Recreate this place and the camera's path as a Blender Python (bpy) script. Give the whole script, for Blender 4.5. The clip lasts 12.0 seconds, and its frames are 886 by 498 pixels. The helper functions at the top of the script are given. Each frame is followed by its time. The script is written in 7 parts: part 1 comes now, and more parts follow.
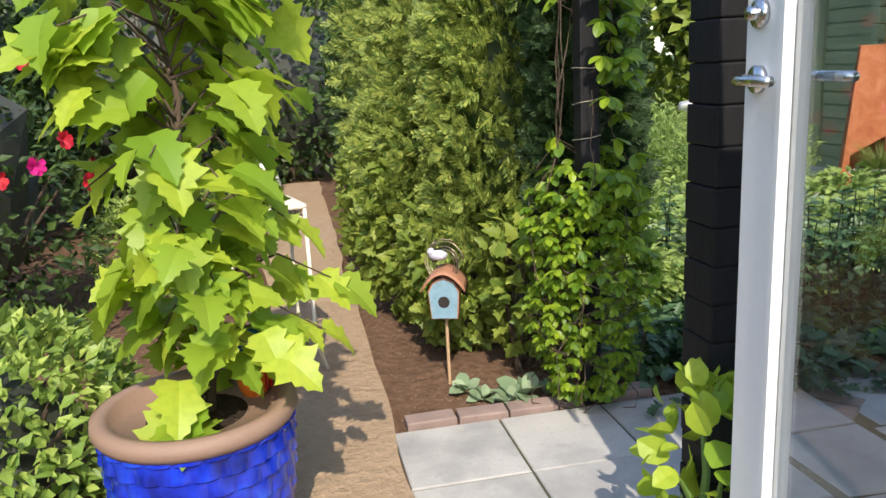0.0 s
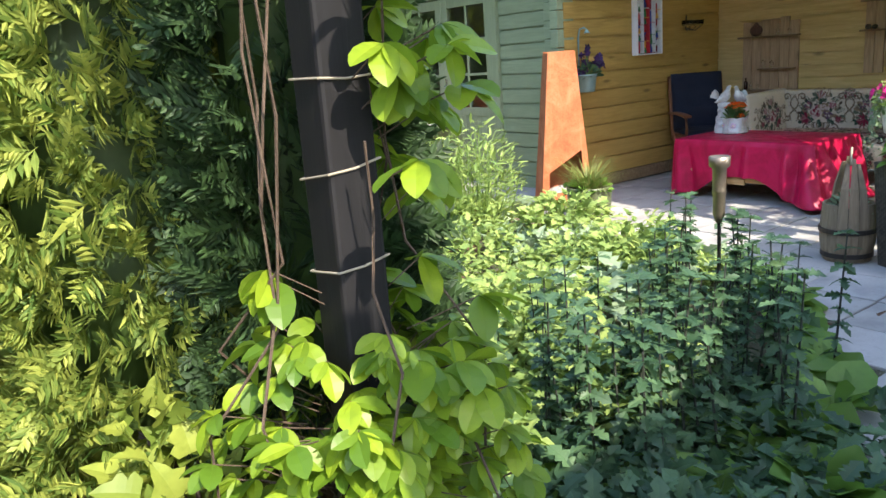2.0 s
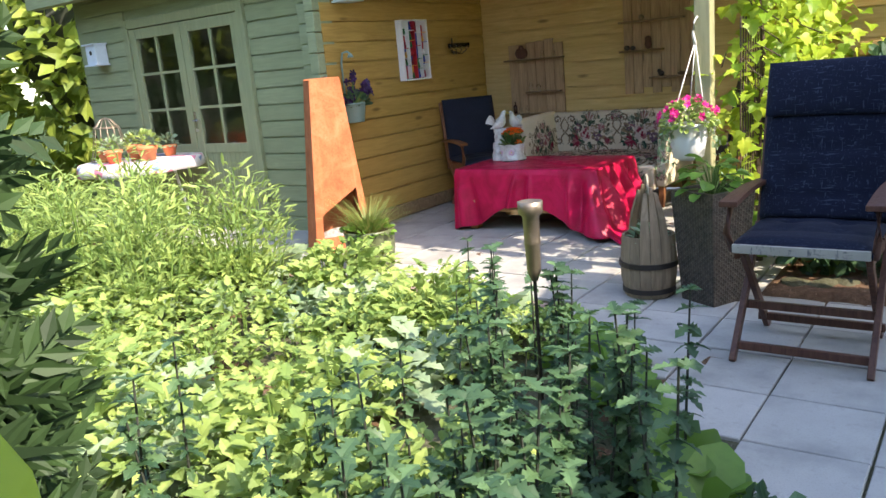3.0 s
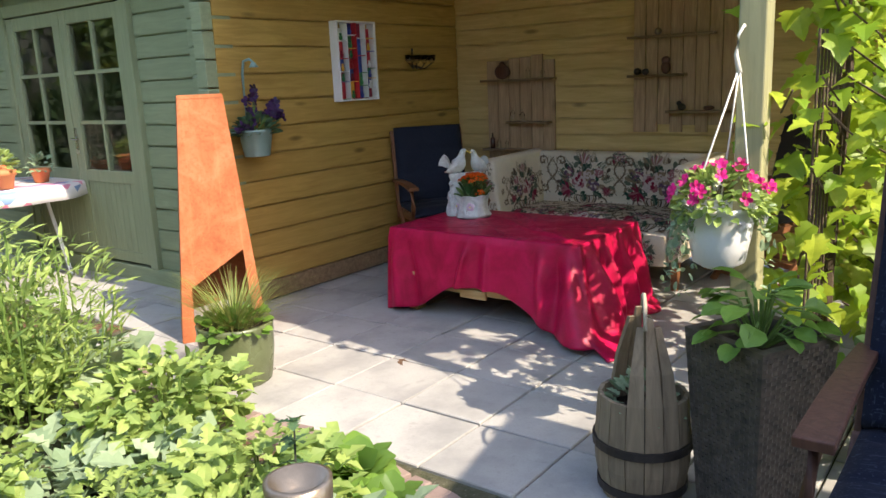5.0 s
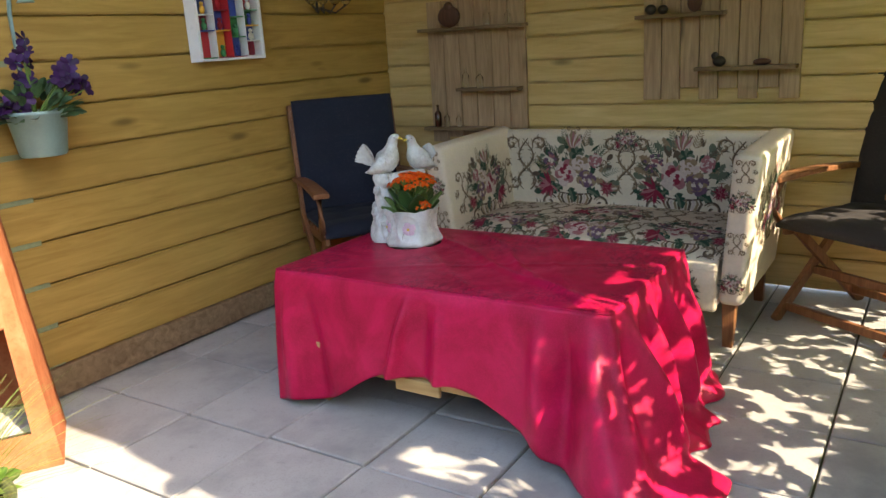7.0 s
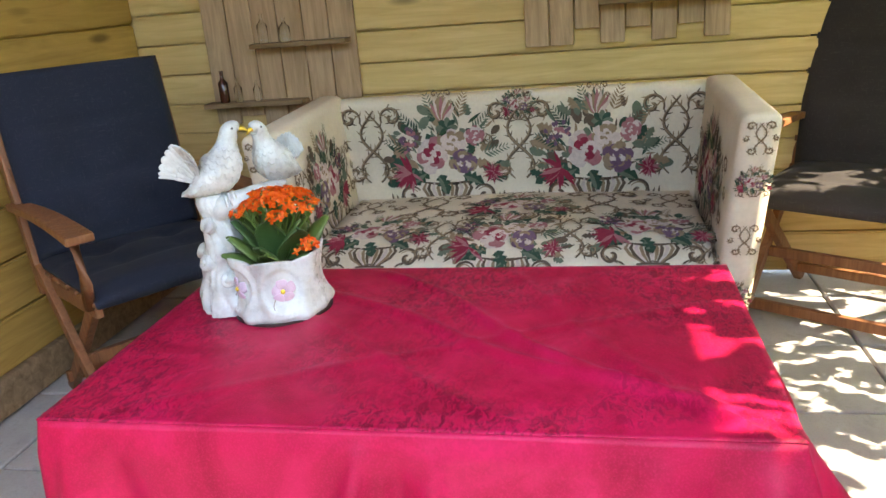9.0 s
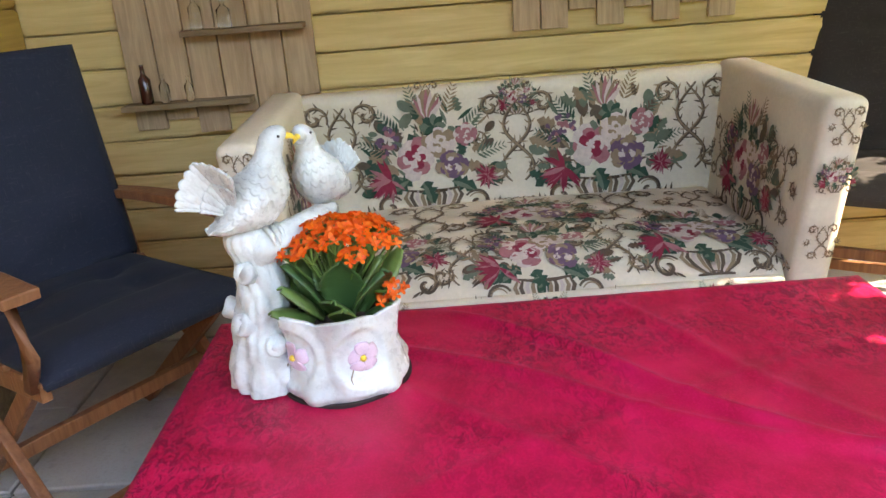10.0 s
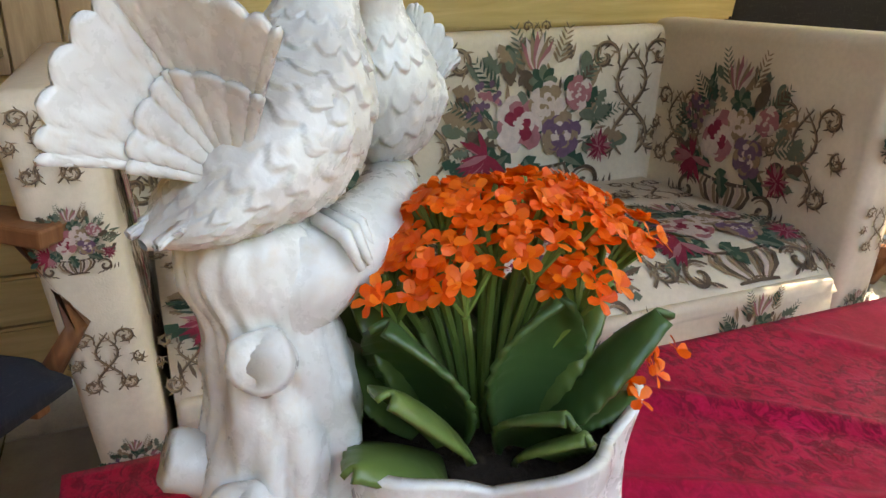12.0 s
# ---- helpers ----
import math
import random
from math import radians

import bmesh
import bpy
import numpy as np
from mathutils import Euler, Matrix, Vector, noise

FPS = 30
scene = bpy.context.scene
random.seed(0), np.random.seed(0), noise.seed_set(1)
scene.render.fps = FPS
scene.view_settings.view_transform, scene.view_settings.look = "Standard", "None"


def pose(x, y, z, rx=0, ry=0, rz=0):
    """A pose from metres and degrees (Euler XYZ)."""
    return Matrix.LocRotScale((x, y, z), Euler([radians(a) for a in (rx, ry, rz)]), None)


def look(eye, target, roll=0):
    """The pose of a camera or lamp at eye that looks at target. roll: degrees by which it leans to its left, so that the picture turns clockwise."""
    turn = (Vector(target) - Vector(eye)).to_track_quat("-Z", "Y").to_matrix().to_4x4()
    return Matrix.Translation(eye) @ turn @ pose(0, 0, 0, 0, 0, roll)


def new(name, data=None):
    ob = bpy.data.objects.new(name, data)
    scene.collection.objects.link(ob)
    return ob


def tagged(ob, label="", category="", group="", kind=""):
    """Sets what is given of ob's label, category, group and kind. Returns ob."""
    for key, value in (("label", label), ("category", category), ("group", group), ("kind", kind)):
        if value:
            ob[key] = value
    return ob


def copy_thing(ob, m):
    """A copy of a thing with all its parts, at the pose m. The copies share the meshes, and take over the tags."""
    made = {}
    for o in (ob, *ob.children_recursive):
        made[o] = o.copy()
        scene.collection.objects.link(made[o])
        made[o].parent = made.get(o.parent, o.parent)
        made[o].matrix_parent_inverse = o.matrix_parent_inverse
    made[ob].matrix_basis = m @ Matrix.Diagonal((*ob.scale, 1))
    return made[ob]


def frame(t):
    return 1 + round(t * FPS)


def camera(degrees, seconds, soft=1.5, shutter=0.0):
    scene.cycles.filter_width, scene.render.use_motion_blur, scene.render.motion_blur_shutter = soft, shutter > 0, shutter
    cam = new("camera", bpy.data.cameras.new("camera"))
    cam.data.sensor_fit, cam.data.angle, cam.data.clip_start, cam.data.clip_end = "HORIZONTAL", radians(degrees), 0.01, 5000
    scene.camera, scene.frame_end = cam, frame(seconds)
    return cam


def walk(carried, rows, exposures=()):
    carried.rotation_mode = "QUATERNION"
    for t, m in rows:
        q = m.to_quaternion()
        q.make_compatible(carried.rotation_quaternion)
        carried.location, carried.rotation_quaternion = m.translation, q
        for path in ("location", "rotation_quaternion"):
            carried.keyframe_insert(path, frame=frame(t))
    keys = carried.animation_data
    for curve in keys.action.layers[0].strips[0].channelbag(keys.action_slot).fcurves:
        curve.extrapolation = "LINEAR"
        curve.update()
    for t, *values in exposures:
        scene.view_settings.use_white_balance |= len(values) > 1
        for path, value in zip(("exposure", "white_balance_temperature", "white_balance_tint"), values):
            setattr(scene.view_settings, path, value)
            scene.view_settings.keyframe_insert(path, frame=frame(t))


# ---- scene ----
cam = camera(59.4, 12.0)
METRES, EYE, TILT, LEAN, TURN = 9.6, 1.41, 0.0, 0.0, -11.3
ROWS = [
    (0.0, 0.0, 0.0, 0.0, -0.71, -13.43, 3.0),
    (0.5, 0.0002, 0.0514, 0.0006, -4.38, -13.56, 3.05),
    (1.0, -0.0018, 0.1009, -0.0011, -9.66, -13.65, 3.21),
    (1.5, 0.0048, 0.1485, -0.0041, -17.17, -13.72, 3.63),
    (2.0, 0.0227, 0.1936, -0.0029, -26.47, -13.78, 4.15),
    (2.5, 0.0442, 0.2359, -0.0027, -37.29, -13.65, 4.86),
    (3.0, 0.0731, 0.2688, -0.0028, -43.58, -13.32, 5.08),
    (3.5, 0.1113, 0.295, -0.0007, -45.57, -12.83, 5.04),
    (5.5, 0.29, 0.4024, -0.0033, -40.96, -12.56, 2.11),
    (6.0, 0.3268, 0.4361, -0.0063, -40.76, -13.11, 2.23),
    (6.5, 0.3572, 0.4722, -0.0079, -42.63, -13.97, 2.83),
    (7.0, 0.3849, 0.5132, -0.0124, -46.44, -14.89, 3.4),
    (7.5, 0.4107, 0.5475, -0.0213, -51.79, -16.03, 3.82),
    (9.5, 0.4691, 0.6699, -0.0223, -74.17, -19.48, 4.43),
    (10.0, 0.4843, 0.6998, -0.0253, -80.06, -19.99, 4.19),
    (10.5, 0.5051, 0.7202, -0.0317, -86.29, -20.56, 3.47),
    (11.0, 0.5247, 0.7356, -0.0419, -92.14, -20.97, 2.58),
    (11.5, 0.54, 0.7476, -0.0505, -97.33, -20.5, 1.58),
    (12.0, 0.5562, 0.7525, -0.0514, -100.45, -18.71, 1.16),
]
EXPOSURES = [(0.0, 1.4, 6600, 11), (1.0, 1.6, 6400, 11), (2.5, 2.45, 6700, 11), (3.5, 2.15, 7000, 14), (5.5, 2.0, 7000, 12), (6.5, 2.25, 7300, 12), (7.5, 3.15, 7700, 10), (9.5, 3.7, 7700, 12), (10.5, 3.85, 7800, 13), (12.0, 3.45, 8500, 13)]
walk(cam, [(t, pose(0, 0, EYE, TILT, LEAN, TURN) @ pose(METRES * x, METRES * y, METRES * z, 90 + pitch, roll, yaw)) for t, x, y, z, yaw, pitch, roll in ROWS], EXPOSURES)

# ---- light ----
SUN_WAY = Vector((0.11, 1.0, -0.98)).normalized()
world = bpy.data.worlds.new("sky")
scene.world = world
world.use_nodes = True
wn = world.node_tree
sky = wn.nodes.new("ShaderNodeTexSky")
sky.sky_type, sky.sun_disc = "NISHITA", False
sky.sun_elevation = math.asin(-SUN_WAY.z)
sky.sun_rotation = math.atan2(-SUN_WAY.x, -SUN_WAY.y)
wn.links.new(sky.outputs[0], wn.nodes["Background"].inputs[0])
wn.nodes["Background"].inputs[1].default_value = 0.15
sun = new("sun", bpy.data.lights.new("sun", "SUN"))
sun.data.energy, sun.data.angle, sun.data.color = 2.2, radians(0.53), (1.0, 0.91, 0.77)
sun.matrix_basis = look((0, -20, 20), Vector((0, -20, 20)) + SUN_WAY)


# ---- materials ----
class Mat:
    """A node material with short ways to add nodes."""

    def __init__(self, name, rough=0.6, metal=0.0, color=(0.5, 0.5, 0.5), spec=0.5):
        self.m = bpy.data.materials.new(name)
        self.m.use_nodes = True
        self.t = self.m.node_tree
        self.b = self.t.nodes["Principled BSDF"]
        self.b.inputs["Roughness"].default_value = rough
        self.b.inputs["Metallic"].default_value = metal
        self.b.inputs["Base Color"].default_value = (*color, 1)
        self.b.inputs["Specular IOR Level"].default_value = spec

    def put(self, node, slot, value):
        if isinstance(value, bpy.types.NodeSocket):
            self.t.links.new(value, node.inputs[slot])
        else:
            node.inputs[slot].default_value = value

    def coords(self, scale=(1, 1, 1), kind="Object", turn=(0, 0, 0)):
        c = self.t.nodes.new("ShaderNodeTexCoord")
        mp = self.t.nodes.new("ShaderNodeMapping")
        self.t.links.new(c.outputs[kind], mp.inputs[0])
        mp.inputs["Scale"].default_value = scale
        mp.inputs["Rotation"].default_value = turn
        return mp.outputs[0]

    def noise(self, v, scale=5.0, detail=4.0, rough=0.55, distort=0.0):
        n = self.t.nodes.new("ShaderNodeTexNoise")
        self.put(n, "Vector", v)
        for k, x in (("Scale", scale), ("Detail", detail), ("Roughness", rough), ("Distortion", distort)):
            n.inputs[k].default_value = x
        return n.outputs["Fac"]

    def voronoi(self, v, scale=5.0, feature="F1", out="Distance", rand=1.0):
        n = self.t.nodes.new("ShaderNodeTexVoronoi")
        n.feature = feature
        self.put(n, "Vector", v)
        n.inputs["Scale"].default_value = scale
        n.inputs["Randomness"].default_value = rand
        return n.outputs[out]

    def ramp(self, fac, stops, mode="LINEAR"):
        n = self.t.nodes.new("ShaderNodeValToRGB")
        n.color_ramp.interpolation = mode
        self.put(n, "Fac", fac)
        e = n.color_ramp.elements
        while len(e) < len(stops):
            e.new(0.5)
        for k, (p, c) in enumerate(stops):
            e[k].position = p
            e[k].color = (*c, 1) if len(c) == 3 else c
        return n.outputs[0]

    def gray(self, fac, lo, hi, a=0.0, b=1.0):
        n = self.t.nodes.new("ShaderNodeMapRange")
        self.put(n, 0, fac)
        for k, x in ((1, lo), (2, hi), (3, a), (4, b)):
            n.inputs[k].default_value = x
        return n.outputs[0]

    def math(self, op, a, b=0.0):
        n = self.t.nodes.new("ShaderNodeMath")
        n.operation = op
        self.put(n, 0, a)
        self.put(n, 1, b)
        return n.outputs[0]

    def mix(self, fac, a, b, blend="MIX"):
        n = self.t.nodes.new("ShaderNodeMix")
        n.data_type, n.blend_type = "RGBA", blend
        self.put(n, 0, fac)
        self.put(n, 6, a if isinstance(a, bpy.types.NodeSocket) else (*a, 1))
        self.put(n, 7, b if isinstance(b, bpy.types.NodeSocket) else (*b, 1))
        return n.outputs[2]

    def split(self, v):
        n = self.t.nodes.new("ShaderNodeSeparateXYZ")
        self.put(n, 0, v)
        return n.outputs

    def chance(self, per_island=False):
        if per_island:
            return self.t.nodes.new("ShaderNodeNewGeometry").outputs["Random Per Island"]
        return self.t.nodes.new("ShaderNodeObjectInfo").outputs["Random"]

    def shift(self, v, amount=7.0):
        """Moves texture coordinates by each object's own chance."""
        n = self.t.nodes.new("ShaderNodeVectorMath")
        n.operation = "MULTIPLY_ADD"
        n.inputs[1].default_value = (1, 1, 1)
        self.put(n, 0, v)
        self.put(n, 2, self.math("MULTIPLY", self.chance(), amount))
        return n.outputs[0]

    def color(self, c):
        self.put(self.b, "Base Color", c)

    def rough(self, c):
        self.put(self.b, "Roughness", c)

    def bump(self, h, strength=0.3, dist=0.01):
        n = self.t.nodes.new("ShaderNodeBump")
        n.inputs["Strength"].default_value = strength
        n.inputs["Distance"].default_value = dist
        self.put(n, "Height", h)
        self.t.links.new(n.outputs[0], self.b.inputs["Normal"])


def wood(name, light, dark, along="X", knots=True, rough=0.62, grain=1.0, worn=None):
    """Boards with grain along one axis, knots and slow changes of tone from board to board."""
    M = Mat(name, rough, spec=0.3)
    stretch = {"X": (1.2, 14, 14), "Y": (14, 1.2, 14), "Z": (14, 14, 1.2)}[along]
    v = M.shift(M.coords(stretch))
    g = M.noise(v, 2.2 * grain, 6, 0.62, 0.9)
    tone = M.ramp(M.gray(g, 0.32, 0.7), [(0.0, dark), (0.5, tuple((a + b) / 2 for a, b in zip(light, dark))), (1.0, light)])
    big = M.noise(M.coords((1, 1, 1)), 1.7, 3)
    tone = M.mix(M.gray(big, 0.35, 0.7, 0.0, 0.35), tone, worn or dark)
    tone = M.mix(M.gray(M.chance(), 0, 1, 0.0, 0.3), tone, dark)
    if knots:
        flat = {"X": (2.0, 7, 7), "Y": (7, 2.0, 7), "Z": (7, 7, 2.0)}[along]
        k = M.voronoi(M.shift(M.coords(flat)), 0.9)
        tone = M.mix(M.gray(k, 0.06, 0.15, 0.8, 0.0), tone, tuple(0.35 * c for c in dark))
    M.color(tone)
    M.bump(g, 0.35, 0.004)
    return M.m


def leafy(name, young, old, gloss=0.45, through_light=0.45, vary=0.9):
    """Leaves: each takes its own tone, and light shines through them."""
    M = Mat(name, gloss, spec=0.4)
    c = M.ramp(M.chance(True), [(0.0, old), (0.55, tuple((a + b) / 2 for a, b in zip(young, old))), (vary, young)])
    veins = M.noise(M.coords((1, 1, 1)), 45, 3)
    c = M.mix(M.gray(veins, 0.4, 0.7, 0.0, 0.35), c, old)
    M.color(c)
    tr = M.t.nodes.new("ShaderNodeBsdfTranslucent")
    M.put(tr, 0, M.mix(0.35, c, young))
    mx = M.t.nodes.new("ShaderNodeMixShader")
    mx.inputs[0].default_value = through_light
    M.t.links.new(M.b.outputs[0], mx.inputs[1])
    M.t.links.new(tr.outputs[0], mx.inputs[2])
    M.t.links.new(mx.outputs[0], M.t.nodes["Material Output"].inputs[0])
    return M.m


def plain(name, c, rough=0.5, metal=0.0, vary=0.25, scale=9.0, bump=0.15, spec=0.5):
    """One colour with soft wear at two scales."""
    M = Mat(name, rough, metal, c, spec)
    v = M.coords()
    a, b = M.noise(v, scale, 4), M.noise(v, scale * 12, 3)
    tone = M.mix(M.gray(a, 0.35, 0.75, 0.0, vary), c, tuple(0.55 * x for x in c))
    tone = M.mix(M.gray(b, 0.45, 0.75, 0.0, vary * 0.7), tone, tuple(min(1, 1.35 * x + 0.02) for x in c))
    M.color(tone)
    M.rough(M.gray(a, 0.3, 0.7, max(0.02, rough - 0.08), min(1, rough + 0.12)))
    if bump:
        M.bump(b, bump, 0.003)
    return M.m


def concrete(name, c, dark):
    M = Mat(name, 0.85, spec=0.25)
    v = M.shift(M.coords(kind="Object"), 9)
    big, fine, spots = M.noise(v, 3, 5, 0.6), M.noise(v, 140, 3), M.noise(v, 22, 4)
    t = M.ramp(M.gray(big, 0.3, 0.72), [(0, dark), (0.55, c), (1, tuple(min(1, 1.12 * x) for x in c))])
    t = M.mix(M.gray(fine, 0.5, 0.75, 0, 0.4), t, dark)
    t = M.mix(M.gray(spots, 0.6, 0.72, 0, 0.45), t, dark)
    t = M.mix(M.gray(M.chance(), 0, 1, 0, 0.22), t, dark)
    M.color(t)
    M.bump(fine, 0.25, 0.002)
    return M.m


def earth(name, c, dark, chips):
    M = Mat(name, 0.95, spec=0.15)
    v = M.coords()
    big, mid = M.noise(v, 2.5, 5), M.noise(v, 24, 5, 0.65)
    t = M.ramp(M.gray(mid, 0.3, 0.7), [(0, dark), (1, c)])
    t = M.mix(M.gray(big, 0.35, 0.7, 0, 0.5), t, dark)
    chip = M.voronoi(M.coords((30, 55, 30), turn=(0, 0, 0.6)), 1.0)
    t = M.mix(M.gray(chip, 0.1, 0.2, 0.65, 0), t, chips)
    M.color(t)
    M.bump(mid, 0.8, 0.03)
    return M.m


def velvet(name, crushed):
    """Velvet with a soft nap; where it has been leaned on, the pile is crushed into fine dark flecks."""
    M = Mat(name, 0.5, color=(0.3, 0.004, 0.04), spec=0.25)
    v = M.coords()
    crush = M.noise(M.coords((1.0, 1.6, 1.3), turn=(0, 0, 0.5)), 46, 6, 0.75, 0.9)
    nap = M.noise(v, 4.5, 4, 0.6, 0.8)
    fine = M.noise(v, 260, 2)
    t = M.ramp(M.gray(nap, 0.3, 0.7), [(0, (0.3, 0.002, 0.028)), (0.5, (0.46, 0.005, 0.052)), (1, (0.6, 0.011, 0.085))])
    t = M.mix(M.gray(fine, 0.45, 0.7, 0, 0.35), t, (0.64, 0.016, 0.1))
    patch = M.gray(M.noise(v, 2.3, 3, 0.6), 0.38, 0.54)
    t = M.mix(M.math("MULTIPLY", M.gray(crush, 0.44, 0.54, 0.8 * crushed, 0.0), patch), t, (0.13, 0.001, 0.016))
    M.color(t)
    M.b.inputs["Sheen Weight"].default_value = 0.12
    M.b.inputs["Sheen Roughness"].default_value = 0.3
    M.b.inputs["Sheen Tint"].default_value = (0.9, 0.1, 0.25, 1)
    M.rough(M.gray(nap, 0.35, 0.65, 0.5, 0.34))
    M.bump(M.math("MULTIPLY", crush, patch), 0.1 + 0.3 * crushed, 0.005)
    return M.m


def tapestry(name):
    """Cream cloth with a visible weave and faint wear."""
    M = Mat(name, 0.85, spec=0.15)
    base = M.coords()
    cream = M.mix(M.noise(base, 90, 2), (0.78, 0.68, 0.53), (0.64, 0.55, 0.42))
    cream = M.mix(M.gray(M.noise(base, 5, 4), 0.4, 0.75, 0, 0.4), cream, (0.5, 0.42, 0.31))
    M.color(cream)
    weave = M.noise(M.coords((420, 420, 420)), 1.0, 1)
    M.bump(weave, 0.25, 0.0015)
    return M.m


def cloth(name, c, fleck, amount=0.5, scale=(260, 260, 40)):
    M = Mat(name, 0.9, color=c, spec=0.15)
    a = M.noise(M.coords(scale), 1.0, 2)
    b = M.noise(M.coords((scale[2], scale[0], scale[1])), 1.0, 2)
    f = M.math("MAXIMUM", M.gray(a, 0.6, 0.72), M.gray(b, 0.6, 0.72))
    t = M.mix(M.math("MULTIPLY", f, amount), c, fleck)
    t = M.mix(M.gray(M.noise(M.coords(), 4, 3), 0.4, 0.7, 0, 0.35), t, tuple(0.6 * x for x in c))
    M.color(t)
    M.b.inputs["Sheen Weight"].default_value = 0.03
    M.bump(a, 0.2, 0.002)
    return M.m


def corten():
    M = Mat("corten_steel", 0.8, 0.0, spec=0.25)
    v = M.coords()
    n, f = M.noise(v, 5, 5, 0.65, 0.6), M.noise(v, 60, 4)
    streak = M.noise(M.coords((30, 30, 1.6)), 1.0, 4)
    t = M.ramp(M.gray(n, 0.3, 0.7), [(0, (0.3, 0.085, 0.034)), (0.5, (0.42, 0.135, 0.055)), (1, (0.5, 0.19, 0.09))])
    t = M.mix(M.gray(f, 0.5, 0.7, 0, 0.4), t, (0.26, 0.06, 0.02))
    t = M.mix(M.gray(streak, 0.55, 0.75, 0, 0.35), t, (0.62, 0.26, 0.12))
    M.color(t)
    M.bump(f, 0.3, 0.002)
    return M.m


def clear_glass(name, tint=(0.95, 0.98, 0.97)):
    M = Mat(name, 0.01)
    M.b.inputs["Base Color"].default_value = (*tint, 1)
    M.b.inputs["Transmission Weight"].default_value = 1.0
    M.b.inputs["IOR"].default_value = 1.45
    return M.m


def blue_glaze():
    M = Mat("blue_glaze", 0.12, color=(0.01, 0.03, 0.35), spec=0.7)
    n = M.noise(M.coords(), 9, 4)
    M.color(M.ramp(n, [(0.3, (0.004, 0.008, 0.1)), (0.55, (0.01, 0.03, 0.42)), (0.8, (0.02, 0.1, 0.6))]))
    return M.m


def ceramic():
    """Worn white glaze, stained grey-brown here and there."""
    M = Mat("white_ceramic", 0.28, color=(0.8, 0.8, 0.78), spec=0.5)
    v = M.coords()
    n, f = M.noise(v, 9, 4, 0.6, 0.5), M.noise(v, 55, 4, 0.65)
    t = M.mix(M.gray(n, 0.45, 0.66, 0, 0.75), (0.62, 0.64, 0.61), (0.38, 0.36, 0.34))
    t = M.mix(M.gray(f, 0.55, 0.72, 0, 0.45), t, (0.55, 0.47, 0.36))
    M.color(t)
    M.rough(M.gray(f, 0.35, 0.7, 0.2, 0.45))
    M.bump(f, 0.25, 0.003)
    return M.m


def wicker_mat():
    M = Mat("dark_wicker", 0.5, color=(0.05, 0.04, 0.032))
    n = M.noise(M.coords(), 30, 3)
    M.color(M.ramp(n, [(0.3, (0.03, 0.025, 0.02)), (0.7, (0.11, 0.085, 0.065))]))
    return M.m


# Same stain twice: back boards lightened to stand in for missing bounced light.
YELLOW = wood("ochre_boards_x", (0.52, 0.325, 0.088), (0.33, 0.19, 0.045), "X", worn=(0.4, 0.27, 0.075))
YELLOW_Y_LIT = wood("ochre_boards_y_lit", (0.8, 0.6, 0.28), (0.58, 0.39, 0.15), "Y", worn=(0.56, 0.4, 0.15))
GREEN = wood("sage_green_boards", (0.3, 0.34, 0.2), (0.215, 0.245, 0.14), "Y", False, 0.55)
GREEN_Z = wood("sage_green_frame", (0.3, 0.33, 0.19), (0.22, 0.245, 0.14), "Z", False, 0.5)
OLD_WOOD = wood("weathered_planks", (0.62, 0.43, 0.26), (0.36, 0.23, 0.13), "Z", True, 0.75, 1.5)
OLD_WOOD_Y = wood("weathered_shelf", (0.38, 0.26, 0.15), (0.16, 0.1, 0.05), "Y", True, 0.75)
GREY_WOOD = wood("grey_barrel_staves", (0.34, 0.26, 0.17), (0.17, 0.125, 0.08), "Z", True, 0.8)
PALE_POST = wood("pale_treated_post", (0.4, 0.37, 0.2), (0.25, 0.24, 0.13), "Z", True, 0.7)
PINE = wood("pine", (0.6, 0.4, 0.18), (0.42, 0.25, 0.1), "Y", True, 0.6)
TEAK = wood("teak", (0.33, 0.15, 0.065), (0.17, 0.065, 0.028), "Z", False, 0.45, 1.6)
DARK_TEAK = wood("dark_teak", (0.16, 0.075, 0.05), (0.075, 0.033, 0.024), "Z", False, 0.5, 1.6)
BLACK_WOOD = wood("black_stained_wood", (0.016, 0.015, 0.016), (0.007, 0.0065, 0.0075), "Z", False, 0.7)
TILE = concrete("concrete_slab", (0.4, 0.385, 0.36), (0.26, 0.255, 0.245))
BRICK = concrete("clinker_brick", (0.3, 0.22, 0.19), (0.18, 0.13, 0.11))
JOINT = earth("joint_sand", (0.12, 0.11, 0.075), (0.06, 0.065, 0.035), (0.2, 0.18, 0.14))
SOIL = earth("garden_soil", (0.2, 0.12, 0.075), (0.09, 0.052, 0.032), (0.36, 0.25, 0.17))
SAND = earth("path_sand", (0.4, 0.29, 0.19), (0.31, 0.22, 0.14), (0.45, 0.35, 0.25))
GRASS = earth("grass_ground", (0.08, 0.12, 0.03), (0.03, 0.05, 0.015), (0.1, 0.14, 0.04))
VELVET = velvet("crushed_velvet", 1.0)
VELVET_HANG = velvet("hanging_velvet", 0.15)
TAP = tapestry("cream_tapestry")
NAVY = cloth("navy_cushion", (0.018, 0.022, 0.036), (0.05, 0.055, 0.07), 0.4)
NAVY_FLECK = cloth("navy_flecked_cushion", (0.008, 0.011, 0.026), (0.07, 0.09, 0.14), 0.5, (130, 130, 16))
CHECK = cloth("checked_lining", (0.4, 0.38, 0.33), (0.03, 0.04, 0.08), 0.8, (60, 60, 20))
CHAR = cloth("charcoal_cushion", (0.04, 0.036, 0.036), (0.09, 0.085, 0.08), 0.4)
CORTEN = corten()
SOOT = plain("sooty_steel", (0.07, 0.03, 0.018), 0.9)
